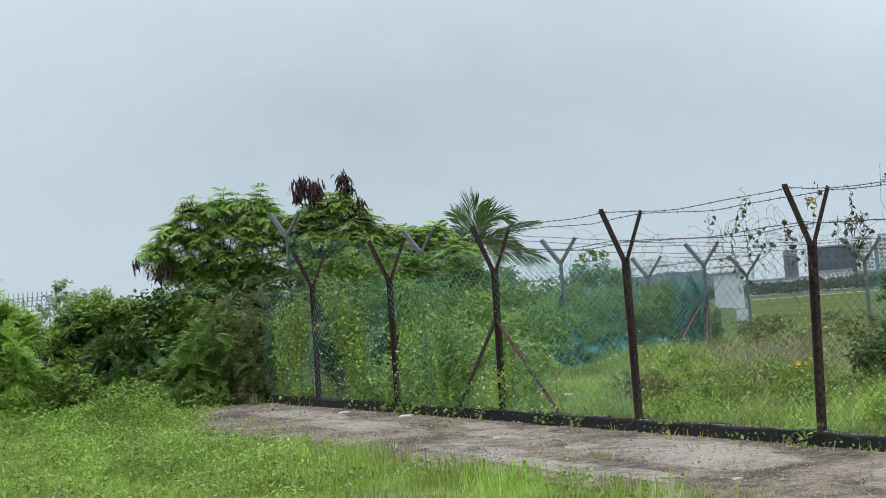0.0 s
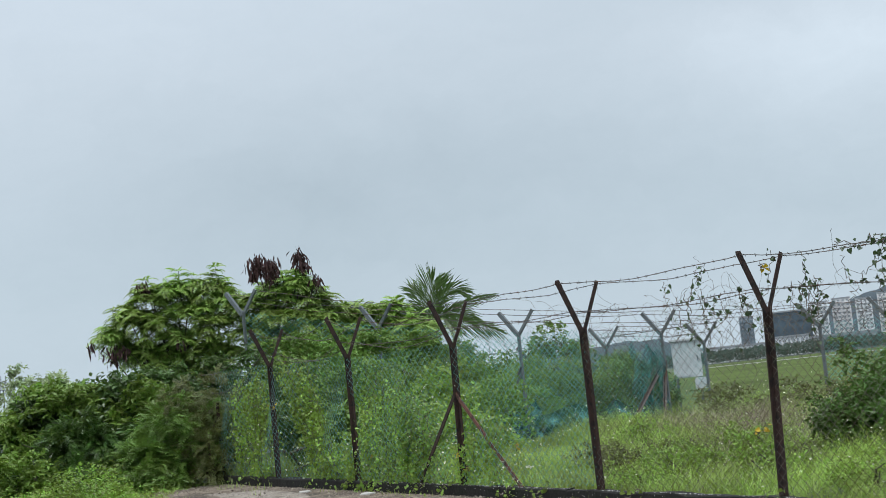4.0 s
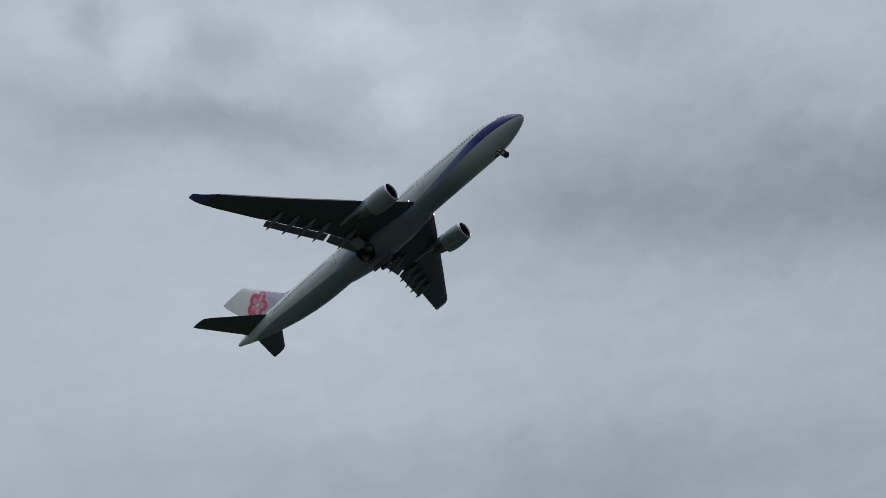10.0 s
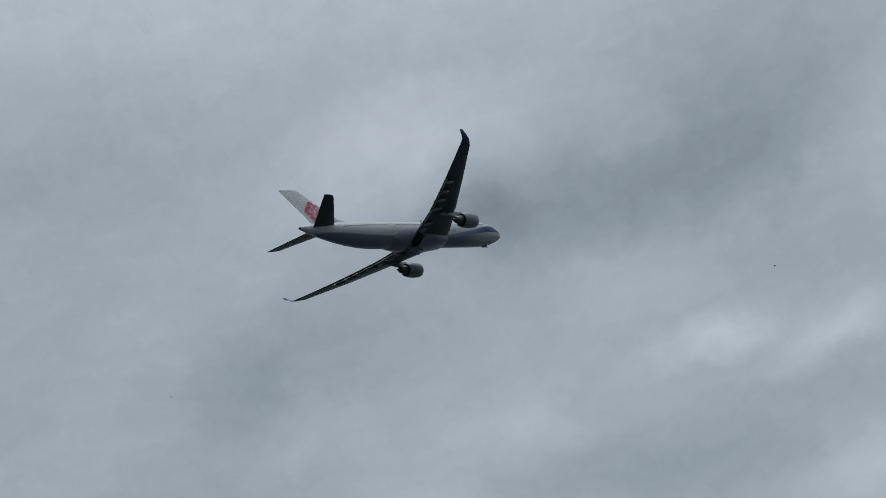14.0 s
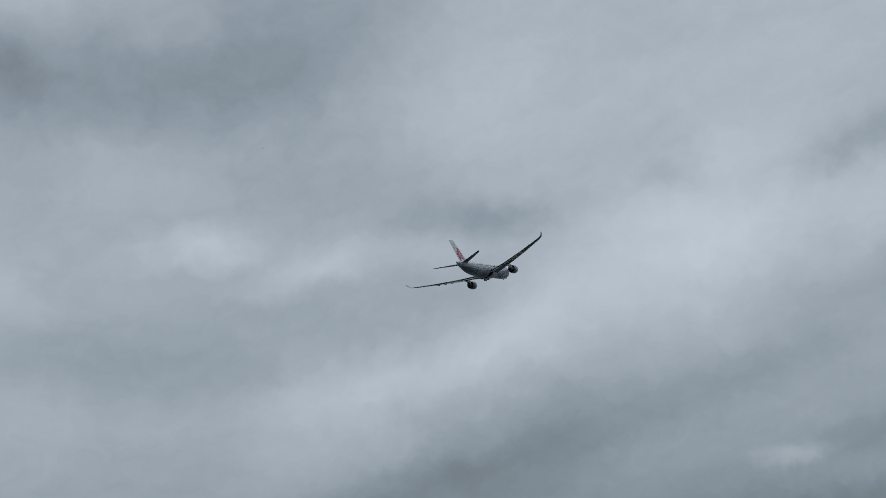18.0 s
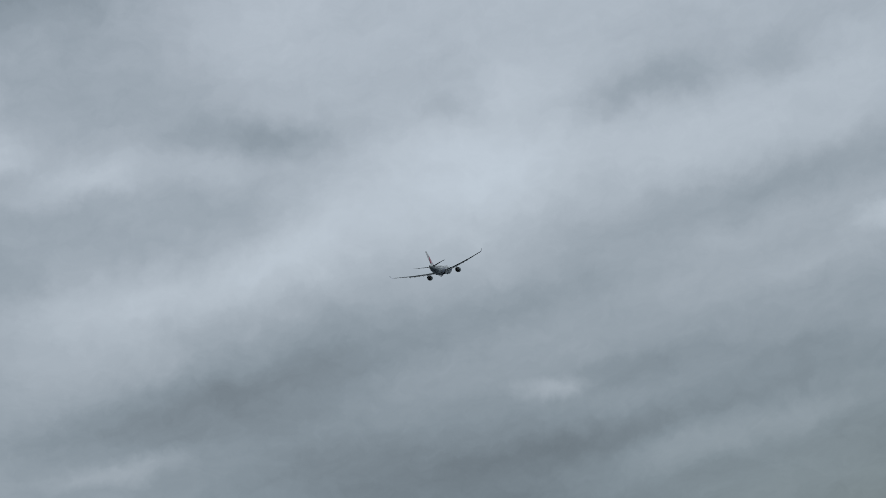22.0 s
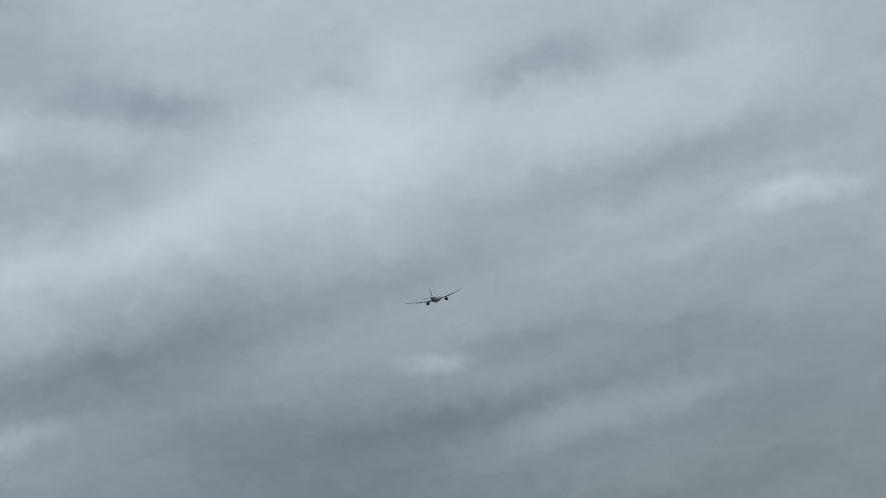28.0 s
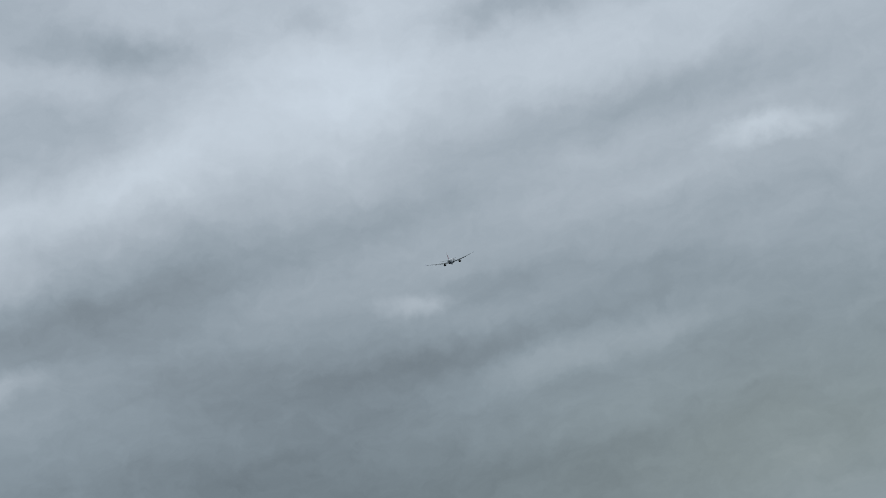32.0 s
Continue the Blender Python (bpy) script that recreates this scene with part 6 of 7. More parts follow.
# ---- the airliner: x ahead, y to its left wing, z up; the nose is 31 m ahead of its origin ----
def body_paint():
    """White above, a belly with its shade painted in blue-grey, and a blue sweep that runs back from the nose."""
    m = bpy.data.materials.new("airliner_paint")
    m.use_nodes = True
    t = m.node_tree
    p = t.nodes["Principled BSDF"]
    p.inputs["Roughness"].default_value = 0.42
    p.inputs["Specular IOR Level"].default_value = 0.32
    sep = t.nodes.new("ShaderNodeSeparateXYZ")
    co = t.nodes.new("ShaderNodeTexCoord").outputs["Object"]
    t.links.new(co, sep.inputs[0])
    x, _, z = sep.outputs

    def curve(points):
        """A height that follows x by straight steps."""
        n = t.nodes.new("ShaderNodeFloatCurve")
        c = n.mapping.curves[0]
        pts = [((a + 32) / 64, (b + 6) / 12) for a, b in points]
        c.points[0].location, c.points[1].location = pts[0], pts[-1]
        for q in pts[1:-1]:
            c.points.new(*q)
        n.mapping.update()
        t.links.new(math_node(t, "MULTIPLY_ADD", x, 1 / 64, 0.5), n.inputs[1])
        return math_node(t, "MULTIPLY_ADD", n.outputs[0], 12.0, -6.0)

    def below(v):
        return math_node(t, "MULTIPLY_ADD", math_node(t, "SUBTRACT", v, z), 12.0, 0.5)

    top = below(curve([(-32, 0.5), (-24, -0.5), (-14, -1.65), (0, -1.95), (11, -1.85), (15.5, -1.35), (19.5, -0.8), (23.5, -0.08), (27.5, 0.36), (29.5, 0.34), (32, 0.2)]))
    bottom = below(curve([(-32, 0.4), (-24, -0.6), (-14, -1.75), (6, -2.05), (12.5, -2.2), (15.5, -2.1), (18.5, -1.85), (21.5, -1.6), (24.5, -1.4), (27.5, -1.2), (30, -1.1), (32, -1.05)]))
    n = nd(t, "ShaderNodeTexNoise", i_2=0.5, i_3=5.0)
    t.links.new(co, n.inputs[0])
    white = ramp(t, n.outputs[0], [(0.3, (0.44, 0.47, 0.48)), (0.7, (0.51, 0.54, 0.55))])

    stripe = math_node(t, "MULTIPLY", math_node(t, "MINIMUM", math_node(t, "MAXIMUM", top, 0.0), 1.0), math_node(t, "SUBTRACT", 1.0, math_node(t, "MINIMUM", math_node(t, "MAXIMUM", bottom, 0.0), 1.0)))
    hue = ramp(t, math_node(t, "MULTIPLY_ADD", x, 1 / 64, 0.5), [(0.70, (0.24, 0.28, 0.36)), (0.80, (0.15, 0.19, 0.35)), (0.85, (0.05, 0.08, 0.26)), (0.875, (0.008, 0.018, 0.125))])
    q = nd(t, "ShaderNodeMix")
    q.data_type = "RGBA"
    t.links.new(stripe, q.inputs[0])
    t.links.new(white, q.inputs[6])
    t.links.new(hue, q.inputs[7])
    # shade of the belly as colour: pale at the nose, dark blue-grey further aft
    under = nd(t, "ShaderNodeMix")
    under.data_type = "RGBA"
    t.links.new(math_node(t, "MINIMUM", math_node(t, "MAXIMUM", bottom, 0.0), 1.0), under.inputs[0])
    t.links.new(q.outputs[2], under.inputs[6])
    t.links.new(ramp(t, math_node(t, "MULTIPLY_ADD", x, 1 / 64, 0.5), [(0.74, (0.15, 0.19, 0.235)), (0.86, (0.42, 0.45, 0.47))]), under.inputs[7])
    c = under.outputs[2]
    t.links.new(c, p.inputs["Base Color"])
    return m


PAINT = body_paint()
# far darker than light grey wing paint: the underside's shade is in the colour
WING = material("shaded_wing_grey_paint", (0.038, 0.056, 0.062), 0.45, 0, 0.08, 0.4, shine=0.3)
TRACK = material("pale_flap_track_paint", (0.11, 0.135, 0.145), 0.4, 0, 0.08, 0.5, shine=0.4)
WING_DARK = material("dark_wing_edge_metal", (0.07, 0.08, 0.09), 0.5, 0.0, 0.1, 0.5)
# lighter copy of the wing grey; skylight on the flaps is in the colour
FLAP = material("skylit_flap_paint", (0.10, 0.12, 0.13), 0.4, 0, 0.08, 0.5, shine=0.4)
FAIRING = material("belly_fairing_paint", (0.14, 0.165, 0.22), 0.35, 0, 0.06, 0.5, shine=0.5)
TAIL_WHITE = material("tail_white_paint", (0.62, 0.63, 0.63), 0.4, 0, 0.05, 0.5)
LAVENDER = material("lavender_paint", (0.40, 0.36, 0.48), 0.4, 0, 0.05, 0.5)
PINK = material("pink_petal_paint", (0.50, 0.085, 0.15), 0.45, 0, 0.2, 0.8)
PINK_MID = material("mid_pink_paint", (0.62, 0.25, 0.32), 0.45, 0, 0.2, 0.8)
PINK_PALE = material("pale_pink_paint", (0.78, 0.55, 0.58), 0.45, 0, 0.1, 0.8)
NAVY = material("navy_paint", (0.03, 0.035, 0.14), 0.4, 0, 0.05, 0.5)
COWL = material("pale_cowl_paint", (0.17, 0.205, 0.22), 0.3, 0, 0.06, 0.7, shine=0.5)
LIP = material("polished_inlet_lip", (0.5, 0.5, 0.51), 0.35, 0.7, 0.05, 0.7)
HOT = material("heat_stained_metal", (0.11, 0.105, 0.10), 0.45, 0.7, 0.2, 1.0)
FAN = material("dark_fan", (0.03, 0.03, 0.032), 0.4, 0.5, 0.1, 1.0)
RUBBER = material("tyre_rubber", (0.02, 0.02, 0.02), 0.85, 0, 0.1, 2.0)
# darkened steel: the shadow in which the gear hangs is part of the colour
STEEL = material("shaded_gear_steel", (0.13, 0.135, 0.14), 0.45, 0.5, 0.1, 2.0)
BAY = material("wheel_bay_shade", (0.012, 0.013, 0.014), 0.9, 0, 0.2, 1.0, shine=0.1)
GLASS = material("dark_cockpit_glass", (0.03, 0.034, 0.04), 0.45, 0, 0.05, 1.0, shine=0.15)
LAMP = glow("landing_lamp_glass", (1.0, 0.96, 0.85), 5)

plane = thing("airliner", "white twin-engine airliner with blue nose stripe climbing after take-off", "airplane")


def ring(x, ry, rz, zc, n=40, flat=0.0):
    out = []
    for k in range(n):
        w = 2 * math.pi * k / n
        out.append(Vector((x, ry * math.cos(w), zc + rz * math.sin(w))))
    return out


BODY = [(0.0, 0.03, 0.03, -0.95), (0.12, 0.36, 0.33, -0.94), (0.45, 0.74, 0.68, -0.89), (1.1, 1.16, 1.08, -0.80), (2.0, 1.58, 1.52, -0.70), (3.2, 1.98, 1.98, -0.58), (4.6, 2.33, 2.38, -0.48), (6.2, 2.62, 2.66, -0.40), (8.0, 2.79, 2.80, -0.36), (10.0, 2.82, 2.82, -0.35), (20, 2.82, 2.82, -0.35), (30, 2.82, 2.82, -0.35), (40.5, 2.82, 2.82, -0.35), (44, 2.80, 2.80, -0.32), (47.5, 2.67, 2.66, -0.18), (51, 2.38, 2.38, 0.08), (54.5, 1.95, 1.98, 0.45), (58, 1.40, 1.46, 0.88), (60.8, 0.86, 0.92, 1.22), (62.5, 0.42, 0.46, 1.45), (63.0, 0.30, 0.32, 1.48)]
g = Geo()
g.loft([ring(31.4 - s * 1.0, a, b, c) for s, a, b, c in BODY])
fus = part("fuselage", g, PAINT, plane, "white fuselage with blue nose stripe and belly shade painted blue-grey", True)
part("tail_exhaust", Geo().lathe([(0, 0.26), (-0.15, 0.25), (-0.16, 0.0)], 16, Matrix.Translation((-31.61, 0, 1.48))), FAN, fus)


def hull(x):
    """Half width, half height and centre of the fuselage at x."""
    s = 31.4 - x
    k = [b[0] for b in BODY]
    return [float(np.interp(s, k, [b[i] for b in BODY])) for i in (1, 2, 3)]


def skin(x, z, side, lift=0.012):
    ry, rz, zc = hull(x)
    q = max(-1, min(1, (z - zc) / rz))
    y = ry * math.sqrt(1 - q * q)
    nrm = Vector((0, y / ry / ry, (z - zc) / rz / rz)).normalized()
    p = Vector((x, y, z)) + nrm * lift
    return Vector((p.x, p.y * side, p.z))


def plate(g, x0, x1, z0, z1, side, nz=4, lift=0.012):
    """A sheet that follows the skin."""
    n = len(g.v)
    for i in range(nz + 1):
        z = z0 + (z1 - z0) * i / nz
        g.v.append(tuple(skin(x0, z, side, lift)))
        g.v.append(tuple(skin(x1, z, side, lift)))
    for i in range(nz):
        g.f.append((n + 2 * i, n + 2 * i + 1, n + 2 * i + 3, n + 2 * i + 2))


DOORS = [25.2, 12.2, -7.5, -22.6]
for side in (1, -1):
    g = Geo()
    x = 23.6
    while x > -21.5:
        if all(abs(x - d) > 1.1 for d in DOORS):
            g = Geo()
            plate(g, x - 0.11, x + 0.11, 0.34, 0.66, side, 2, 0.015)
            part("cabin_window", g, GLASS, fus)
        x -= 0.53
    for d in DOORS:
        g = Geo()
        for a, b, c, e in ((-0.55, -0.50, -1.05, 0.95), (0.50, 0.55, -1.05, 0.95), (-0.55, 0.55, -1.08, -1.02), (-0.55, 0.55, 0.92, 0.98)):
            plate(g, d + a, d + b, c, e, side, 6, 0.01)
        part("door", g, HOT, fus, "cabin door outline")
    # small bars where lettering runs above the windows
    for i in range(9):
        g = Geo()
        plate(g, 17.2 - i * 0.95, 17.2 - i * 0.95 + (0.5 if i % 3 else 0.32), 1.12, 1.6, side, 3, 0.01)
        part("lettering_bar", g, LAVENDER, fus)
for side in (1, -1):
    for x0, x1, z0, z1 in ((29.0, 29.75, 0.3, 0.6), (28.1, 28.9, 0.4, 0.95)):
        g = Geo()
        plate(g, x0, x1, z0, z1, side, 3, 0.02)
        part("cockpit_window", g, GLASS, fus)

# belly fairing; its open wheel bays are dark discs painted as shade
g = Geo()
prof = [(12.0, 0.3, 0.3), (11.0, 1.6, 1.2), (9.0, 2.5, 1.9), (5.0, 3.05, 2.25), (0, 3.15, 2.35), (-4.0, 3.0, 2.2), (-7.5, 2.4, 1.7), (-10.5, 1.3, 0.8), (-11.5, 0.3, 0.2)]
rings = []
for x, ry, rz in prof:
    rings.append([Vector((x, ry * math.copysign(abs(math.cos(w)) ** 0.8, math.cos(w)), -1.5 + rz * math.copysign(abs(math.sin(w)) ** 0.8, math.sin(w)))) for w in [2 * math.pi * k / 28 for k in range(28)]])
g.loft(rings)
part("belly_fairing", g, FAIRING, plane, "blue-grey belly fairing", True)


def foil(chord, thick, n=9):
    """An aerofoil outline: x back from the leading edge, z up."""
    up = []
    for i in range(n):
        s = (1 - math.cos(math.pi * i / (n - 1))) / 2
        h = 5 * thick * (0.2969 * math.sqrt(s) - 0.126 * s - 0.3516 * s * s + 0.2843 * s ** 3 - 0.1036 * s ** 4)
        up.append((s * chord, h * chord))
    return up + [(x, -z * 0.8) for x, z in reversed(up[1:-1])]


def wing_z(y):
    return -1.75 + (y - 2.5) * 0.105 + 0.0020 * max(0, y - 2.5) ** 2


def panel(stations, side, vertical=False):
    """Loft an aerofoil through stations (span, leading x, chord, height, thickness)."""
    g = Geo()
    rings = []
    for y, le, chord, z, th, *drop in stations:
        pts = [(a, b - a * drop[0]) for a, b in foil(chord, th)] if drop else foil(chord, th)
        rings.append([Vector((le - a, b, z)) if vertical else Vector((le - a, y * side, z + b)) for a, b in pts])
    if side < 0:
        rings = [list(reversed(r)) for r in rings]
    g.loft(rings)
    return g


def lead(y):
    return 9.8 - (y - 2.5) * 0.638


def trail(y):
    return -1.4 - (y - 2.5) * 0.2 if y < 9.4 else -2.78 - (y - 9.4) * 0.353


for side in (1, -1):
    st = [1.0, 2.5, 6, 9.4, 13, 17, 21, 25, 28.3]
    wing = part("wing", panel([(y, lead(y) if y > 2 else lead(2.5) + 0.6, (lead(y) - trail(y)) if y > 2 else lead(2.5) - trail(2.5) + 0.6, wing_z(max(y, 2)), 0.13 - 0.0006 * y) for y in st], side), WING, plane, "swept grey wing darkened with its underside's shade", True)
    yt = 28.3
    part("winglet", panel([(yt, lead(yt), lead(yt) - trail(yt), wing_z(yt), 0.08), (29.1, lead(yt) - 0.8, 2.3, wing_z(yt) + 0.25, 0.08), (29.7, lead(yt) - 1.8, 1.7, wing_z(yt) + 0.85, 0.08), (30.15, lead(yt) - 2.9, 1.0, wing_z(yt) + 1.75, 0.08)], side), NAVY, wing, "upturned navy and white winglet", True)
    g = Geo()
    for y0, y1 in ((3.4, 8.6), (10.4, 28.0)):
        pts = []
        for y in (y0, (y0 + y1) / 2, y1):
            c = 0.9 - 0.018 * y
            pts.append([Vector((lead(y) + 0.04, y * side, wing_z(y) - 0.14)), Vector((lead(y) + 0.0, y * side, wing_z(y) + 0.12)), Vector((lead(y) - c, y * side, wing_z(y) + 0.42 - 0.008 * y)), Vector((lead(y) - c * 0.5, y * side, wing_z(y) - 0.12))])
        if side < 0:
            pts = [list(reversed(r)) for r in pts]
        g.loft(pts)
    part("slat", g, WING_DARK, wing, "dark metal slats on the leading edge")
    for y0, y1 in ((3.3, 9.0), (9.5, 19.3)):
        st2 = [(y, trail(y) + 0.3, 1.6 - 0.03 * y, wing_z(y) - 0.42, 0.13, 0.3) for y in (y0, (y0 + y1) / 2, y1)]
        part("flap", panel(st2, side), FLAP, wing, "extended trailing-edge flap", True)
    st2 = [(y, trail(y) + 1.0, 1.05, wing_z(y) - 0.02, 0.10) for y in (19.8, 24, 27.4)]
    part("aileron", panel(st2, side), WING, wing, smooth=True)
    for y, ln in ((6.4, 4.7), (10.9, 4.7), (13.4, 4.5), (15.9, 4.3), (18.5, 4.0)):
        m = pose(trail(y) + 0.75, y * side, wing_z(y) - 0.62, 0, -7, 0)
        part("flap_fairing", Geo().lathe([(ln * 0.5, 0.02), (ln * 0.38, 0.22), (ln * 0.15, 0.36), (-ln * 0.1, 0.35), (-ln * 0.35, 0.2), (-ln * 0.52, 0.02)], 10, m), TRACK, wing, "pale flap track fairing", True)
    g = Geo()
    g.lathe([(0.04, 0.0), (0.03, 0.1), (0.0, 0.13)], 10, pose(lead(3.2) + 0.06, 3.25 * side, wing_z(3.2) + 0.06, 0, 5, 0))
    part("landing_light", g, LAMP, wing, "lit landing light in the wing root")

    # engine
    ex, ey, ez = 10.4, 9.37 * side, -3.25
    eng = part("engine_cowl", Geo().lathe([(-0.02, 1.34), (0.05, 1.45), (-0.25, 1.52), (-0.8, 1.63), (-1.6, 1.69), (-2.6, 1.69), (-3.4, 1.60), (-4.2, 1.42), (-4.2, 1.38), (-3.0, 1.42)], 32, pose(ex, ey, ez, 0, 3, 0)), COWL, plane, "pale grey engine cowl", True)
    part("inlet_lip", Geo().lathe([(-0.12, 1.325), (0.02, 1.34), (0.10, 1.40), (0.06, 1.47), (-0.2, 1.535)], 32, pose(ex, ey, ez, 0, 3, 0)), LIP, eng, "polished metal inlet lip", True)
    # fan black on the duct puts the inlet's inner shade into the colour
    part("inlet_duct", Geo().lathe([(-0.12, 1.325), (-0.6, 1.27), (-1.3, 1.3)], 32, pose(ex, ey, ez, 0, 3, 0)), FAN, eng, "inlet duct darkened with its inner shade", True)
    g = Geo()
    for k in range(22):
        w = 2 * math.pi * k / 22
        a = Vector((-0.95, 0.3 * math.cos(w), 0.3 * math.sin(w)))
        b = Vector((-0.95, 1.27 * math.cos(w), 1.27 * math.sin(w)))
        c = Vector((-1.2, 1.27 * math.cos(w + 0.26), 1.27 * math.sin(w + 0.26)))
        d = Vector((-1.2, 0.3 * math.cos(w + 0.26), 0.3 * math.sin(w + 0.26)))
        g.add([pose(ex, ey, ez, 0, 3, 0) @ q for q in (a, b, c, d)], [(0, 1, 2, 3)])
    g.lathe([(-1.3, 1.3), (-1.3, 0.0)], 24, pose(ex, ey, ez, 0, 3, 0))
    part("fan", g, FAN, eng, "dark fan blades")
    part("spinner", Geo().lathe([(-0.45, 0.01), (-0.7, 0.2), (-0.95, 0.34)], 16, pose(ex, ey, ez, 0, 3, 0)), FAN, eng, smooth=True)
    part("core_nozzle", Geo().lathe([(-3.2, 1.15), (-4.2, 1.02), (-5.2, 0.82), (-6.0, 0.64), (-6.0, 0.58), (-5.0, 0.6)], 24, pose(ex, ey, ez, 0, 3, 0)), HOT, eng, "dark metal exhaust nozzle", True)
    part("exhaust_cone", Geo().lathe([(-5.0, 0.5), (-6.0, 0.42), (-7.0, 0.12), (-7.15, 0.0)], 16, pose(ex, ey, ez, 0, 3, 0)), HOT, eng, smooth=True)
    g = Geo()
    py = 9.37
    g.loft([[Vector((9.3, (py + o) * side, z0)), Vector((6.2, (py + 0.28 * (1 if o > 0 else -1)) * side, z0 + 0.15)), Vector((3.2, (py + o) * side, z0 + 0.5))] for o, z0 in ((-0.2, -1.75), (0.2, -1.75))])
    g.loft([[Vector((x, (py + w) * side, z)) for w in (-0.22, 0.22)] + [Vector((x, (py + w) * side, zb)) for w in (0.22, -0.22)] for x, z, zb in ((9.4, -1.65, -1.85), (7.4, -1.2, -2.6), (5.0, -1.0, -2.4), (2.5, -1.15, -1.75), (0.0, -1.4, -1.6))])
    part("pylon", g, COWL, eng, "engine pylon")

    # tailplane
    part("tailplane", panel([(0.8, -22.8, 6.1, 1.15, 0.09), (1.6, -23.3, 5.8, 1.3, 0.09), (9.0, -29.2, 2.95, 2.42, 0.08), (9.6, -30.0, 2.35, 2.58, 0.07), (9.75, -30.9, 1.55, 2.6, 0.07)], side), WING, plane, "swept grey tailplane darkened with its underside's shade", True)

# fin
fin = part("tail_fin", panel([(0, -18.5, 9.3, 2.5, 0.07), (0, -20.3, 8.2, 4.2, 0.075), (0, -26.0, 5.9, 9.7, 0.08), (0, -27.2, 5.1, 10.7, 0.07)], 1, True), TAIL_WHITE, plane, "white tail fin with pink flower emblem", True)
part("dorsal_fillet", Geo().loft([[Vector((-15.8, 0.03, 2.6)), Vector((-15.8, -0.03, 2.6)), Vector((-15.8, 0, 2.68))], [Vector((-19.8, 0.34, 2.5)), Vector((-19.8, -0.34, 2.5)), Vector((-19.8, 0, 3.7))]]), LAVENDER, fin, "lavender fillet ahead of the fin")


def fin_half(x, z):
    """Half thickness of the fin at x, z."""
    k = (z - 2.5) / 7.9
    le, ch = -18.5 - 8.5 * k, 9.3 - 4.0 * k
    s = min(1, max(0, (le - x) / ch))
    return 5 * 0.075 * ch * (0.2969 * math.sqrt(s) - 0.126 * s - 0.3516 * s * s + 0.2843 * s ** 3 - 0.1036 * s ** 4)


def fin_patch(g, centre, rx, rz, turn, side, n=14, lift=0.02):
    vs = []
    for k in range(n):
        w = 2 * math.pi * k / n
        a, b = rx * math.cos(w), rz * math.sin(w)
        x, z = centre[0] + a * math.cos(turn) - b * math.sin(turn), centre[1] + a * math.sin(turn) + b * math.cos(turn)
        vs.append((x, (fin_half(x, z) + lift) * side, z))
    vs.append((centre[0], (fin_half(*centre) + lift + 0.01) * side, centre[1]))
    g.add(vs, [(k, (k + 1) % n, n) if side > 0 else ((k + 1) % n, k, n) for k in range(n)])


for side in (1, -1):
    g = Geo()
    n = 10
    vs = []
    for i in range(n + 1):
        k = i / n
        z = 2.95 + 4.6 * k
        le = -18.5 - 8.5 * (z - 2.5) / 7.9 - 0.05
        wide = 3.9 * (1 - k) ** 0.7 + 0.1
        for x in (le - 0.02, le - wide * 0.5, le - wide):
            vs.append((x, (fin_half(x, z) + 0.014) * side, z))
    g.add(vs, [(i * 3 + j, i * 3 + j + 1, i * 3 + j + 4, i * 3 + j + 3) for i in range(n) for j in range(2)])
    part("lavender_sweep", g, LAVENDER, fin, "lavender sweep at the fin's leading edge")
    cx, cz = -25.4, 5.4
    for k in range(5):
        w = 2 * math.pi * k / 5 + 0.5
        for name, mat, out, ra, rb, lift, lab in (("petal_rim", PINK_PALE, 1.32, 1.32, 1.2, 0.016, "pale pink petal rim"), ("petal", PINK, 1.32, 1.16, 1.05, 0.026, "round pink petal"),
                                                  ("petal_highlight", PINK_MID, 1.0, 0.72, 0.5, 0.036, "paler pink petal base")):
            g = Geo()
            fin_patch(g, (cx + out * math.cos(w), cz + out * math.sin(w)), ra, rb, w, side, 14, lift + 0.002 * k)
            part(name, g, mat, fin, lab)
        for a, b in ((0.25, 0.95), (-0.22, 1.1)):
            g = Geo()
            fin_patch(g, (cx + b * math.cos(w + a), cz + b * math.sin(w + a)), 0.14, 0.1, w, side, 8, 0.055)
            part("stamen", g, TAIL_WHITE, fin)
    g = Geo()
    fin_patch(g, (cx, cz), 0.32, 0.32, 0, side, 10, 0.05)
    part("flower_heart", g, TAIL_WHITE, fin)

# landing gear: each leg turns about its hinge
def wheel(g_tyre, g_rim, x, y, z, r, w):
    m = pose(x, y, z, 0, 0, 90)
    g_tyre.lathe([(-w * 0.5, r * 0.62), (-w * 0.5, r * 0.9), (-w * 0.3, r), (w * 0.3, r), (w * 0.5, r * 0.9), (w * 0.5, r * 0.62)], 20, m)
    g_rim.lathe([(-w * 0.42, 0.02), (-w * 0.42, r * 0.62), (w * 0.42, r * 0.62), (w * 0.42, 0.02)], 14, m)


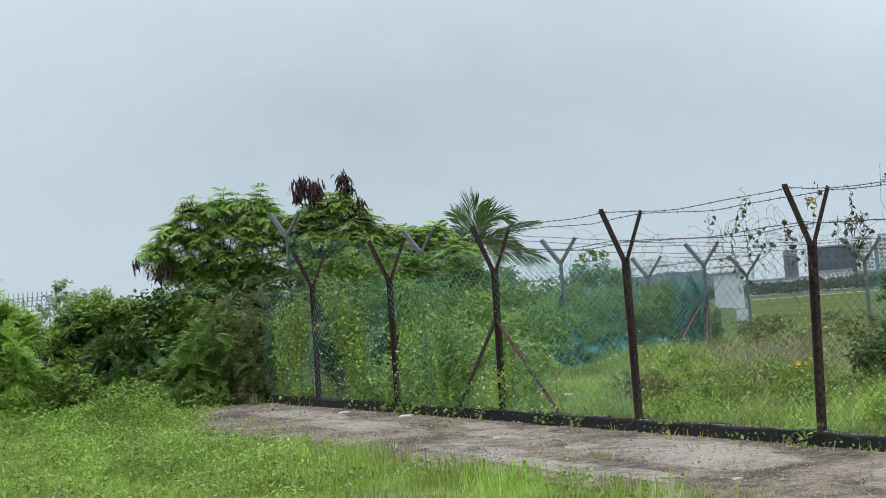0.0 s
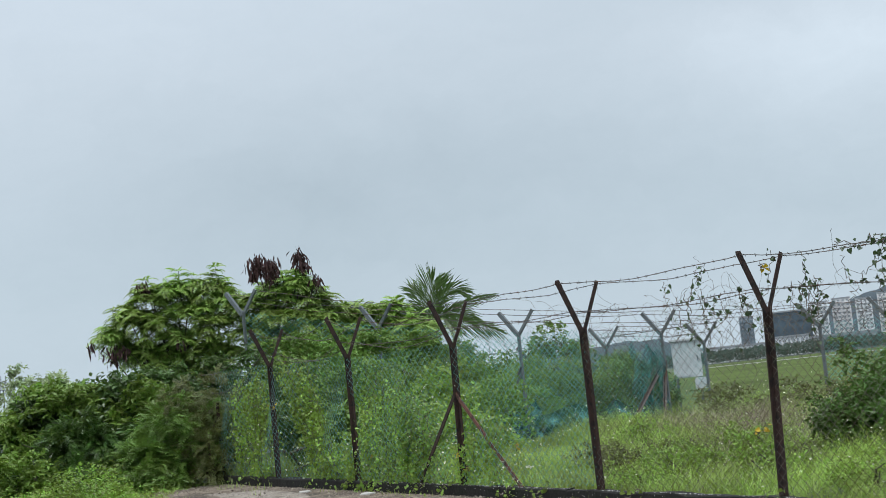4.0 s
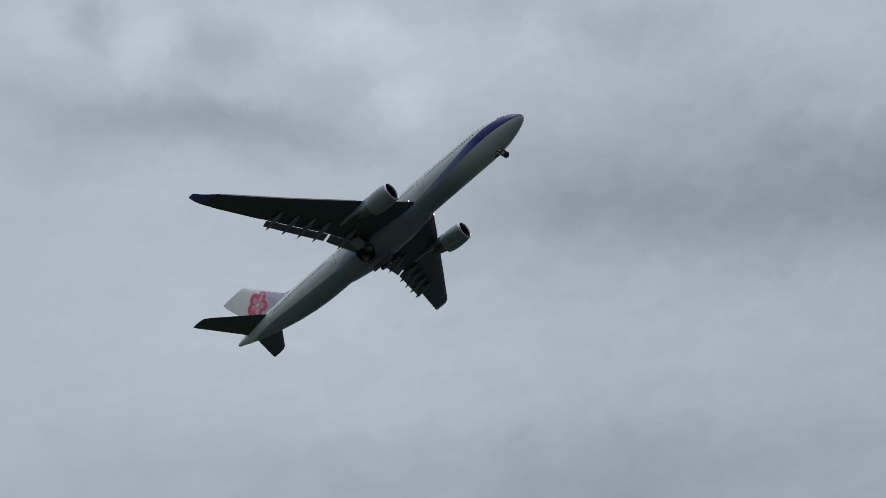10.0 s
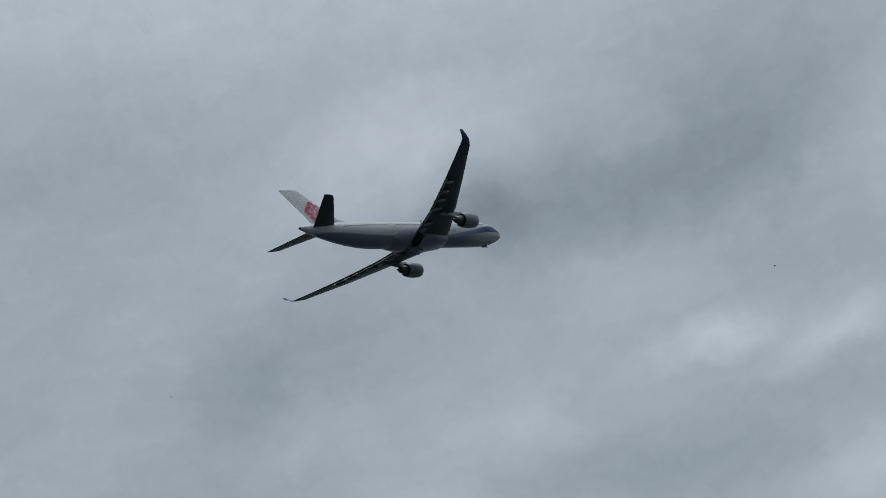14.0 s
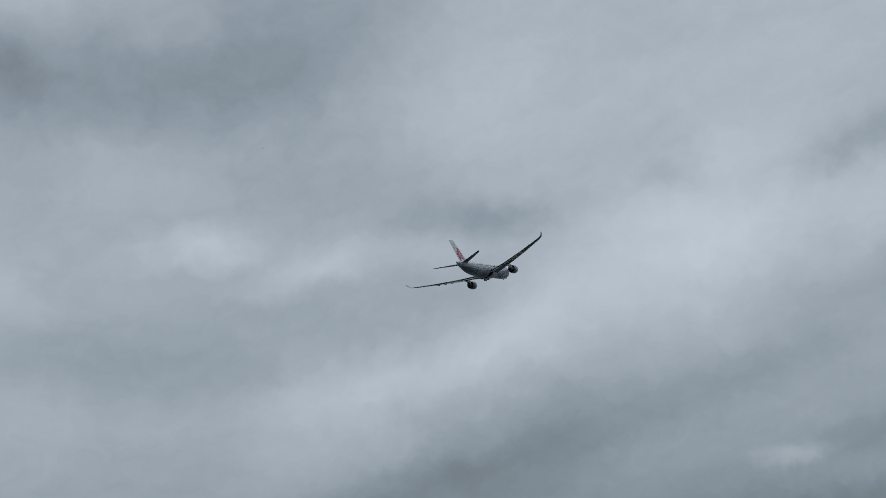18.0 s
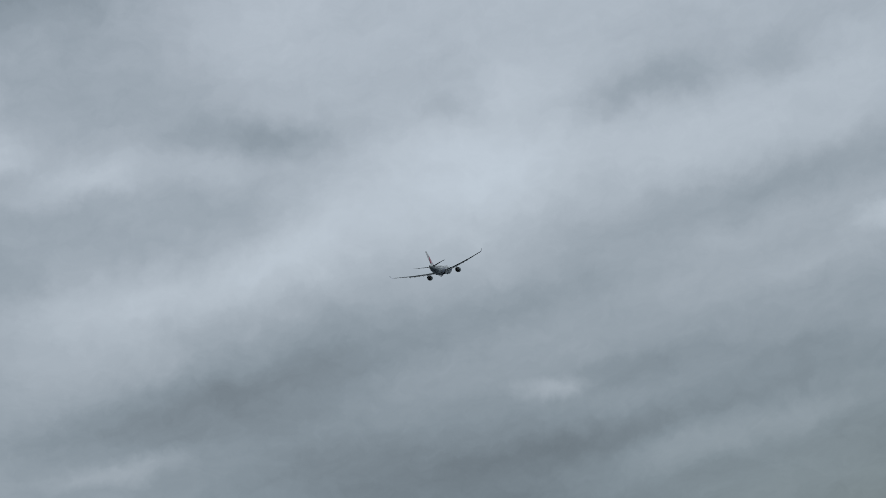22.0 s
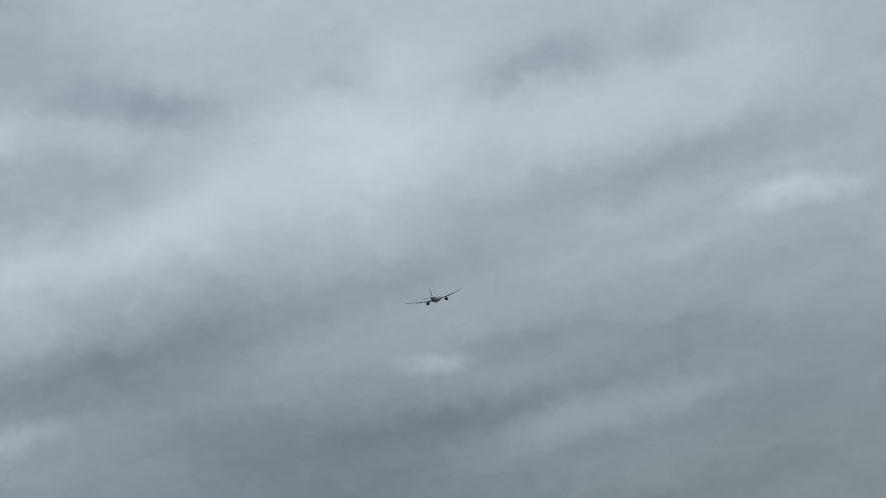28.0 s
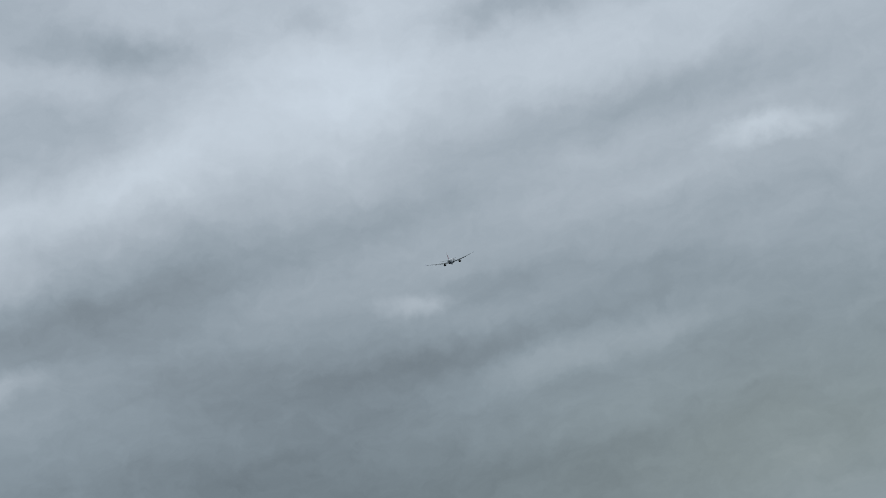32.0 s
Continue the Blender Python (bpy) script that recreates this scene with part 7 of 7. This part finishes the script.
def main_gear(side):
    leg = part("main_gear_leg", Geo().tube([(0, 0, 0.2), (0, 0, -2.2)], 0.24, 10).tube([(0, 0, -2.0), (0, 0, -3.1)], 0.16, 10).tube([(0.0, 0, -0.6), (1.5, -0.2 * side, 0.1)], 0.09, 6).tube([(0, 0, -1.2), (0, -1.7 * side, 0.1)], 0.1, 6), STEEL, plane, "main landing gear leg with four wheels")
    tilt = radians(30)
    bog = Geo().tube([(1.0 * math.cos(tilt), 0, -3.1 + 1.0 * math.sin(tilt)), (-1.0 * math.cos(tilt), 0, -3.1 - 1.0 * math.sin(tilt))], 0.16, 8)
    part("bogie_beam", bog, STEEL, leg)
    for a in (1, -1):
        for b in (1, -1):
            t, r = Geo(), Geo()
            wheel(t, r, a * 1.0 * math.cos(tilt), b * 0.7, -3.1 + a * 1.0 * math.sin(tilt), 0.68, 0.5)
            part("tyre", t, RUBBER, leg)
            part("rim", r, STEEL, leg)
    part("gear_door", Geo().box(-0.9, 0.28 * side - 0.03, -1.9, 0.9, 0.28 * side + 0.03, 0.0), FAIRING, leg, "narrow door fixed to the leg")
    return leg


def nose_gear():
    leg = part("nose_gear_leg", Geo().tube([(0, 0, 0.2), (0, 0, -1.6)], 0.15, 10).tube([(0, 0, -1.5), (0.05, 0, -2.45)], 0.1, 10).tube([(0, 0, -0.9), (-1.1, 0, 0.1)], 0.07, 6), STEEL, plane, "nose landing gear leg with two wheels")
    for b in (1, -1):
        t, r = Geo(), Geo()
        wheel(t, r, 0.05, b * 0.36, -2.45, 0.52, 0.36)
        part("tyre", t, RUBBER, leg)
        part("rim", r, STEEL, leg)
    g = Geo().lathe([(0.04, 0.0), (0.03, 0.09), (0.0, 0.11)], 10, pose(0.2, 0.22, -0.9)).lathe([(0.04, 0.0), (0.03, 0.09), (0.0, 0.11)], 10, pose(0.2, -0.22, -0.9))
    part("leg_door", Geo().box(-0.2, -0.34, -1.75, -0.14, 0.34, -0.25), TAIL_WHITE, leg, "pale door fixed to the leg")
    part("taxi_light", g, LAMP, leg, "lit lamps on the nose gear")
    return leg


GEAR_L, GEAR_R, GEAR_N = main_gear(1), main_gear(-1), nose_gear()
for side in (1, -1):
    g = Geo()
    g.box(-2.4, 0.0, -0.05, 1.6, 1.5, 0.0)
    d = part("wheel_bay_door", g, FAIRING, plane, "open main wheel bay door", at=pose(-0.6, 0.25 * side, -3.5, -75 if side > 0 else 180 + 75, 0, 0))
    # no hollow here: a near-black disc stands for the bay's inner shade
    part("wheel_bay", Geo().lathe([(0.0, 1.55), (0.05, 1.5), (0.06, 0.0)], 18, Matrix.Translation((-1.5, 2.45 * side, -3.26)) @ Vector((0, 0.5 * side, -0.87)).to_track_quat("X", "Y").to_matrix().to_4x4()), BAY, plane, "near-black disc as the shade of the open wheel bay")
    part("nose_bay_door", Geo().box(-0.9, -0.02, -0.85, 1.1, 0.02, 0.0), COWL, plane, "open nose gear door", at=pose(24.9, 0.5 * side, -2.55, 12 * side, 0, 0))
# flat near-black plate for the shade inside the nose bay
part("nose_bay", Geo().box(-1.1, -0.45, -0.02, 1.1, 0.45, 0.0, pose(24.7, 0, -2.83, 0, -2, 0)), BAY, plane, "near-black plate as the shade of the nose wheel bay")


# ---- what moves ----
FLIGHT = [
        (0, -121.1, 977.9, 5.0, 163.9, 0.0, -0.25), (1, -89.2, 890.8, 5.0, 163.9, 1.0, -0.25), (2, -59.3, 805.6, 6.5, 163.9, 7.0, -0.25),
        (3, -31.2, 721.8, 14.5, 163.9, 12.5, -0.25), (4, -4.6, 639.4, 28.6, 163.9, 14.5, -0.25), (5, 20.7, 558.0, 43.7, 163.9, 14.8, -0.25),
        (6, 44.7, 477.6, 58.6, 164.2, 14.8, -0.29), (7, 67.9, 397.8, 73.4, 164.5, 14.8, -0.33), (8, 90.2, 318.6, 88.0, 164.7, 14.9, -0.37),
        (9, 111.8, 239.7, 102.6, 164.8, 14.9, -0.40), (10, 133.0, 161.1, 117.1, 165.0, 14.9, -0.44), (11, 153.7, 82.5, 131.5, 165.1, 14.9, -0.47),
        (12, 174.3, 3.9, 145.9, 165.2, 14.9, -0.50), (13, 194.6, -74.7, 160.3, 165.3, 14.9, -0.52), (14, 215.0, -153.6, 174.7, 165.3, 14.9, -0.54),
        (15, 235.3, -232.8, 189.1, 165.3, 14.9, -0.56), (16, 255.8, -312.2, 203.6, 165.4, 14.9, -0.57), (17, 276.4, -392.1, 218.1, 165.4, 14.9, -0.58),
        (18, 297.3, -472.4, 232.7, 165.4, 14.9, -0.59), (19, 318.4, -553.0, 247.3, 165.3, 14.9, -0.59), (20, 339.8, -634.1, 261.9, 165.3, 14.9, -0.59),
        (22, 383.5, -797.4, 291.3, 165.2, 14.9, -0.56), (24, 428.2, -961.9, 320.6, 165.2, 14.9, -0.52), (26, 473.8, -1127.2, 349.8, 165.2, 14.9, -0.45),
        (28, 519.9, -1292.5, 378.6, 165.1, 14.8, -0.37), (30, 565.7, -1456.7, 406.8, 165.2, 14.8, -0.23), (32, 610.5, -1618.6, 434.0, 165.3, 14.7, -0.10)]


def fly(x, y, z, heading, pitch, bank):
    h, p, b = radians(heading), radians(pitch), radians(bank)
    ahead = Vector((math.sin(h) * math.cos(p), math.cos(h) * math.cos(p), math.sin(p)))
    left = Vector((-math.cos(h), math.sin(h), 0))
    up = ahead.cross(left)
    m = Matrix((ahead, left * math.cos(b) + up * math.sin(b), up * math.cos(b) - left * math.sin(b))).transposed().to_4x4()
    return Matrix.Translation((x, y, z)) @ m


def glide(az, el, dist, turn, lean=20):
    a, e = radians(az), radians(el)
    return Matrix.Translation((math.sin(a) * dist, math.cos(a) * dist, 1.7 + math.tan(e) * dist)) @ pose(0, 0, 0, lean, -10, turn)


def motions():
    walk(BIRD_A, [(t, glide(*r)) for t, *r in ((0, 100, 5, 120, -80), (9, 88, 8, 110, -80), (11, 81, 19, 95, -95), (12, 99.2, 23.9, 90, -110), (13, 117.8, 25.5, 90, -125), (14, 140, 27, 95, -140), (15, 168, 30, 100, -160), (32, 230, 30, 260, -200))])
    walk(BIRD_B, [(t, glide(*r, 62)) for t, *r in ((0, 130, 2, 140, -60), (28, 143, 3, 60, -60), (29, 143.6, 10.9, 46, -55), (29.5, 143.3, 16.9, 43, -50), (30, 148.7, 25.8, 41, -45), (30.5, 157, 37, 40, -40), (32, 190, 58, 40, -30))])
    walk(BIRD_C, [(t, glide(*r)) for t, *r in ((0, 60, 6, 220, -60), (11, 84, 20, 200, -80), (13, 101.1, 28.6, 170, -100), (16, 132.9, 26.8, 170, -120), (17, 136.5, 27.7, 175, -130), (20, 147.4, 30.1, 180, -140), (23, 158, 34, 200, -150), (32, 200, 45, 260, -180))])
    walk(plane, [(t, fly(*r)) for t, *r in FLIGHT])
    hinge = (-1.0, 5.3, -1.9)
    for leg, side in ((GEAR_L, 1), (GEAR_R, -1)):
        rows = [(0, 0), (7.6, 0), (8.4, 20), (9.2, 45), (10.0, 66), (10.8, 82), (11.4, 86), (32, 86)]
        walk(leg, [(t, pose(hinge[0], hinge[1] * side, hinge[2], -a * side, 0, 0)) for t, a in rows])
    rows = [(0, 0), (8.0, 0), (9.0, 14), (9.8, 28), (10.6, 42), (11.4, 58), (12.6, 94), (32, 94)]
    walk(GEAR_N, [(t, pose(24.6, 0, -2.3, 0, -a, 0)) for t, a in rows])


motions()
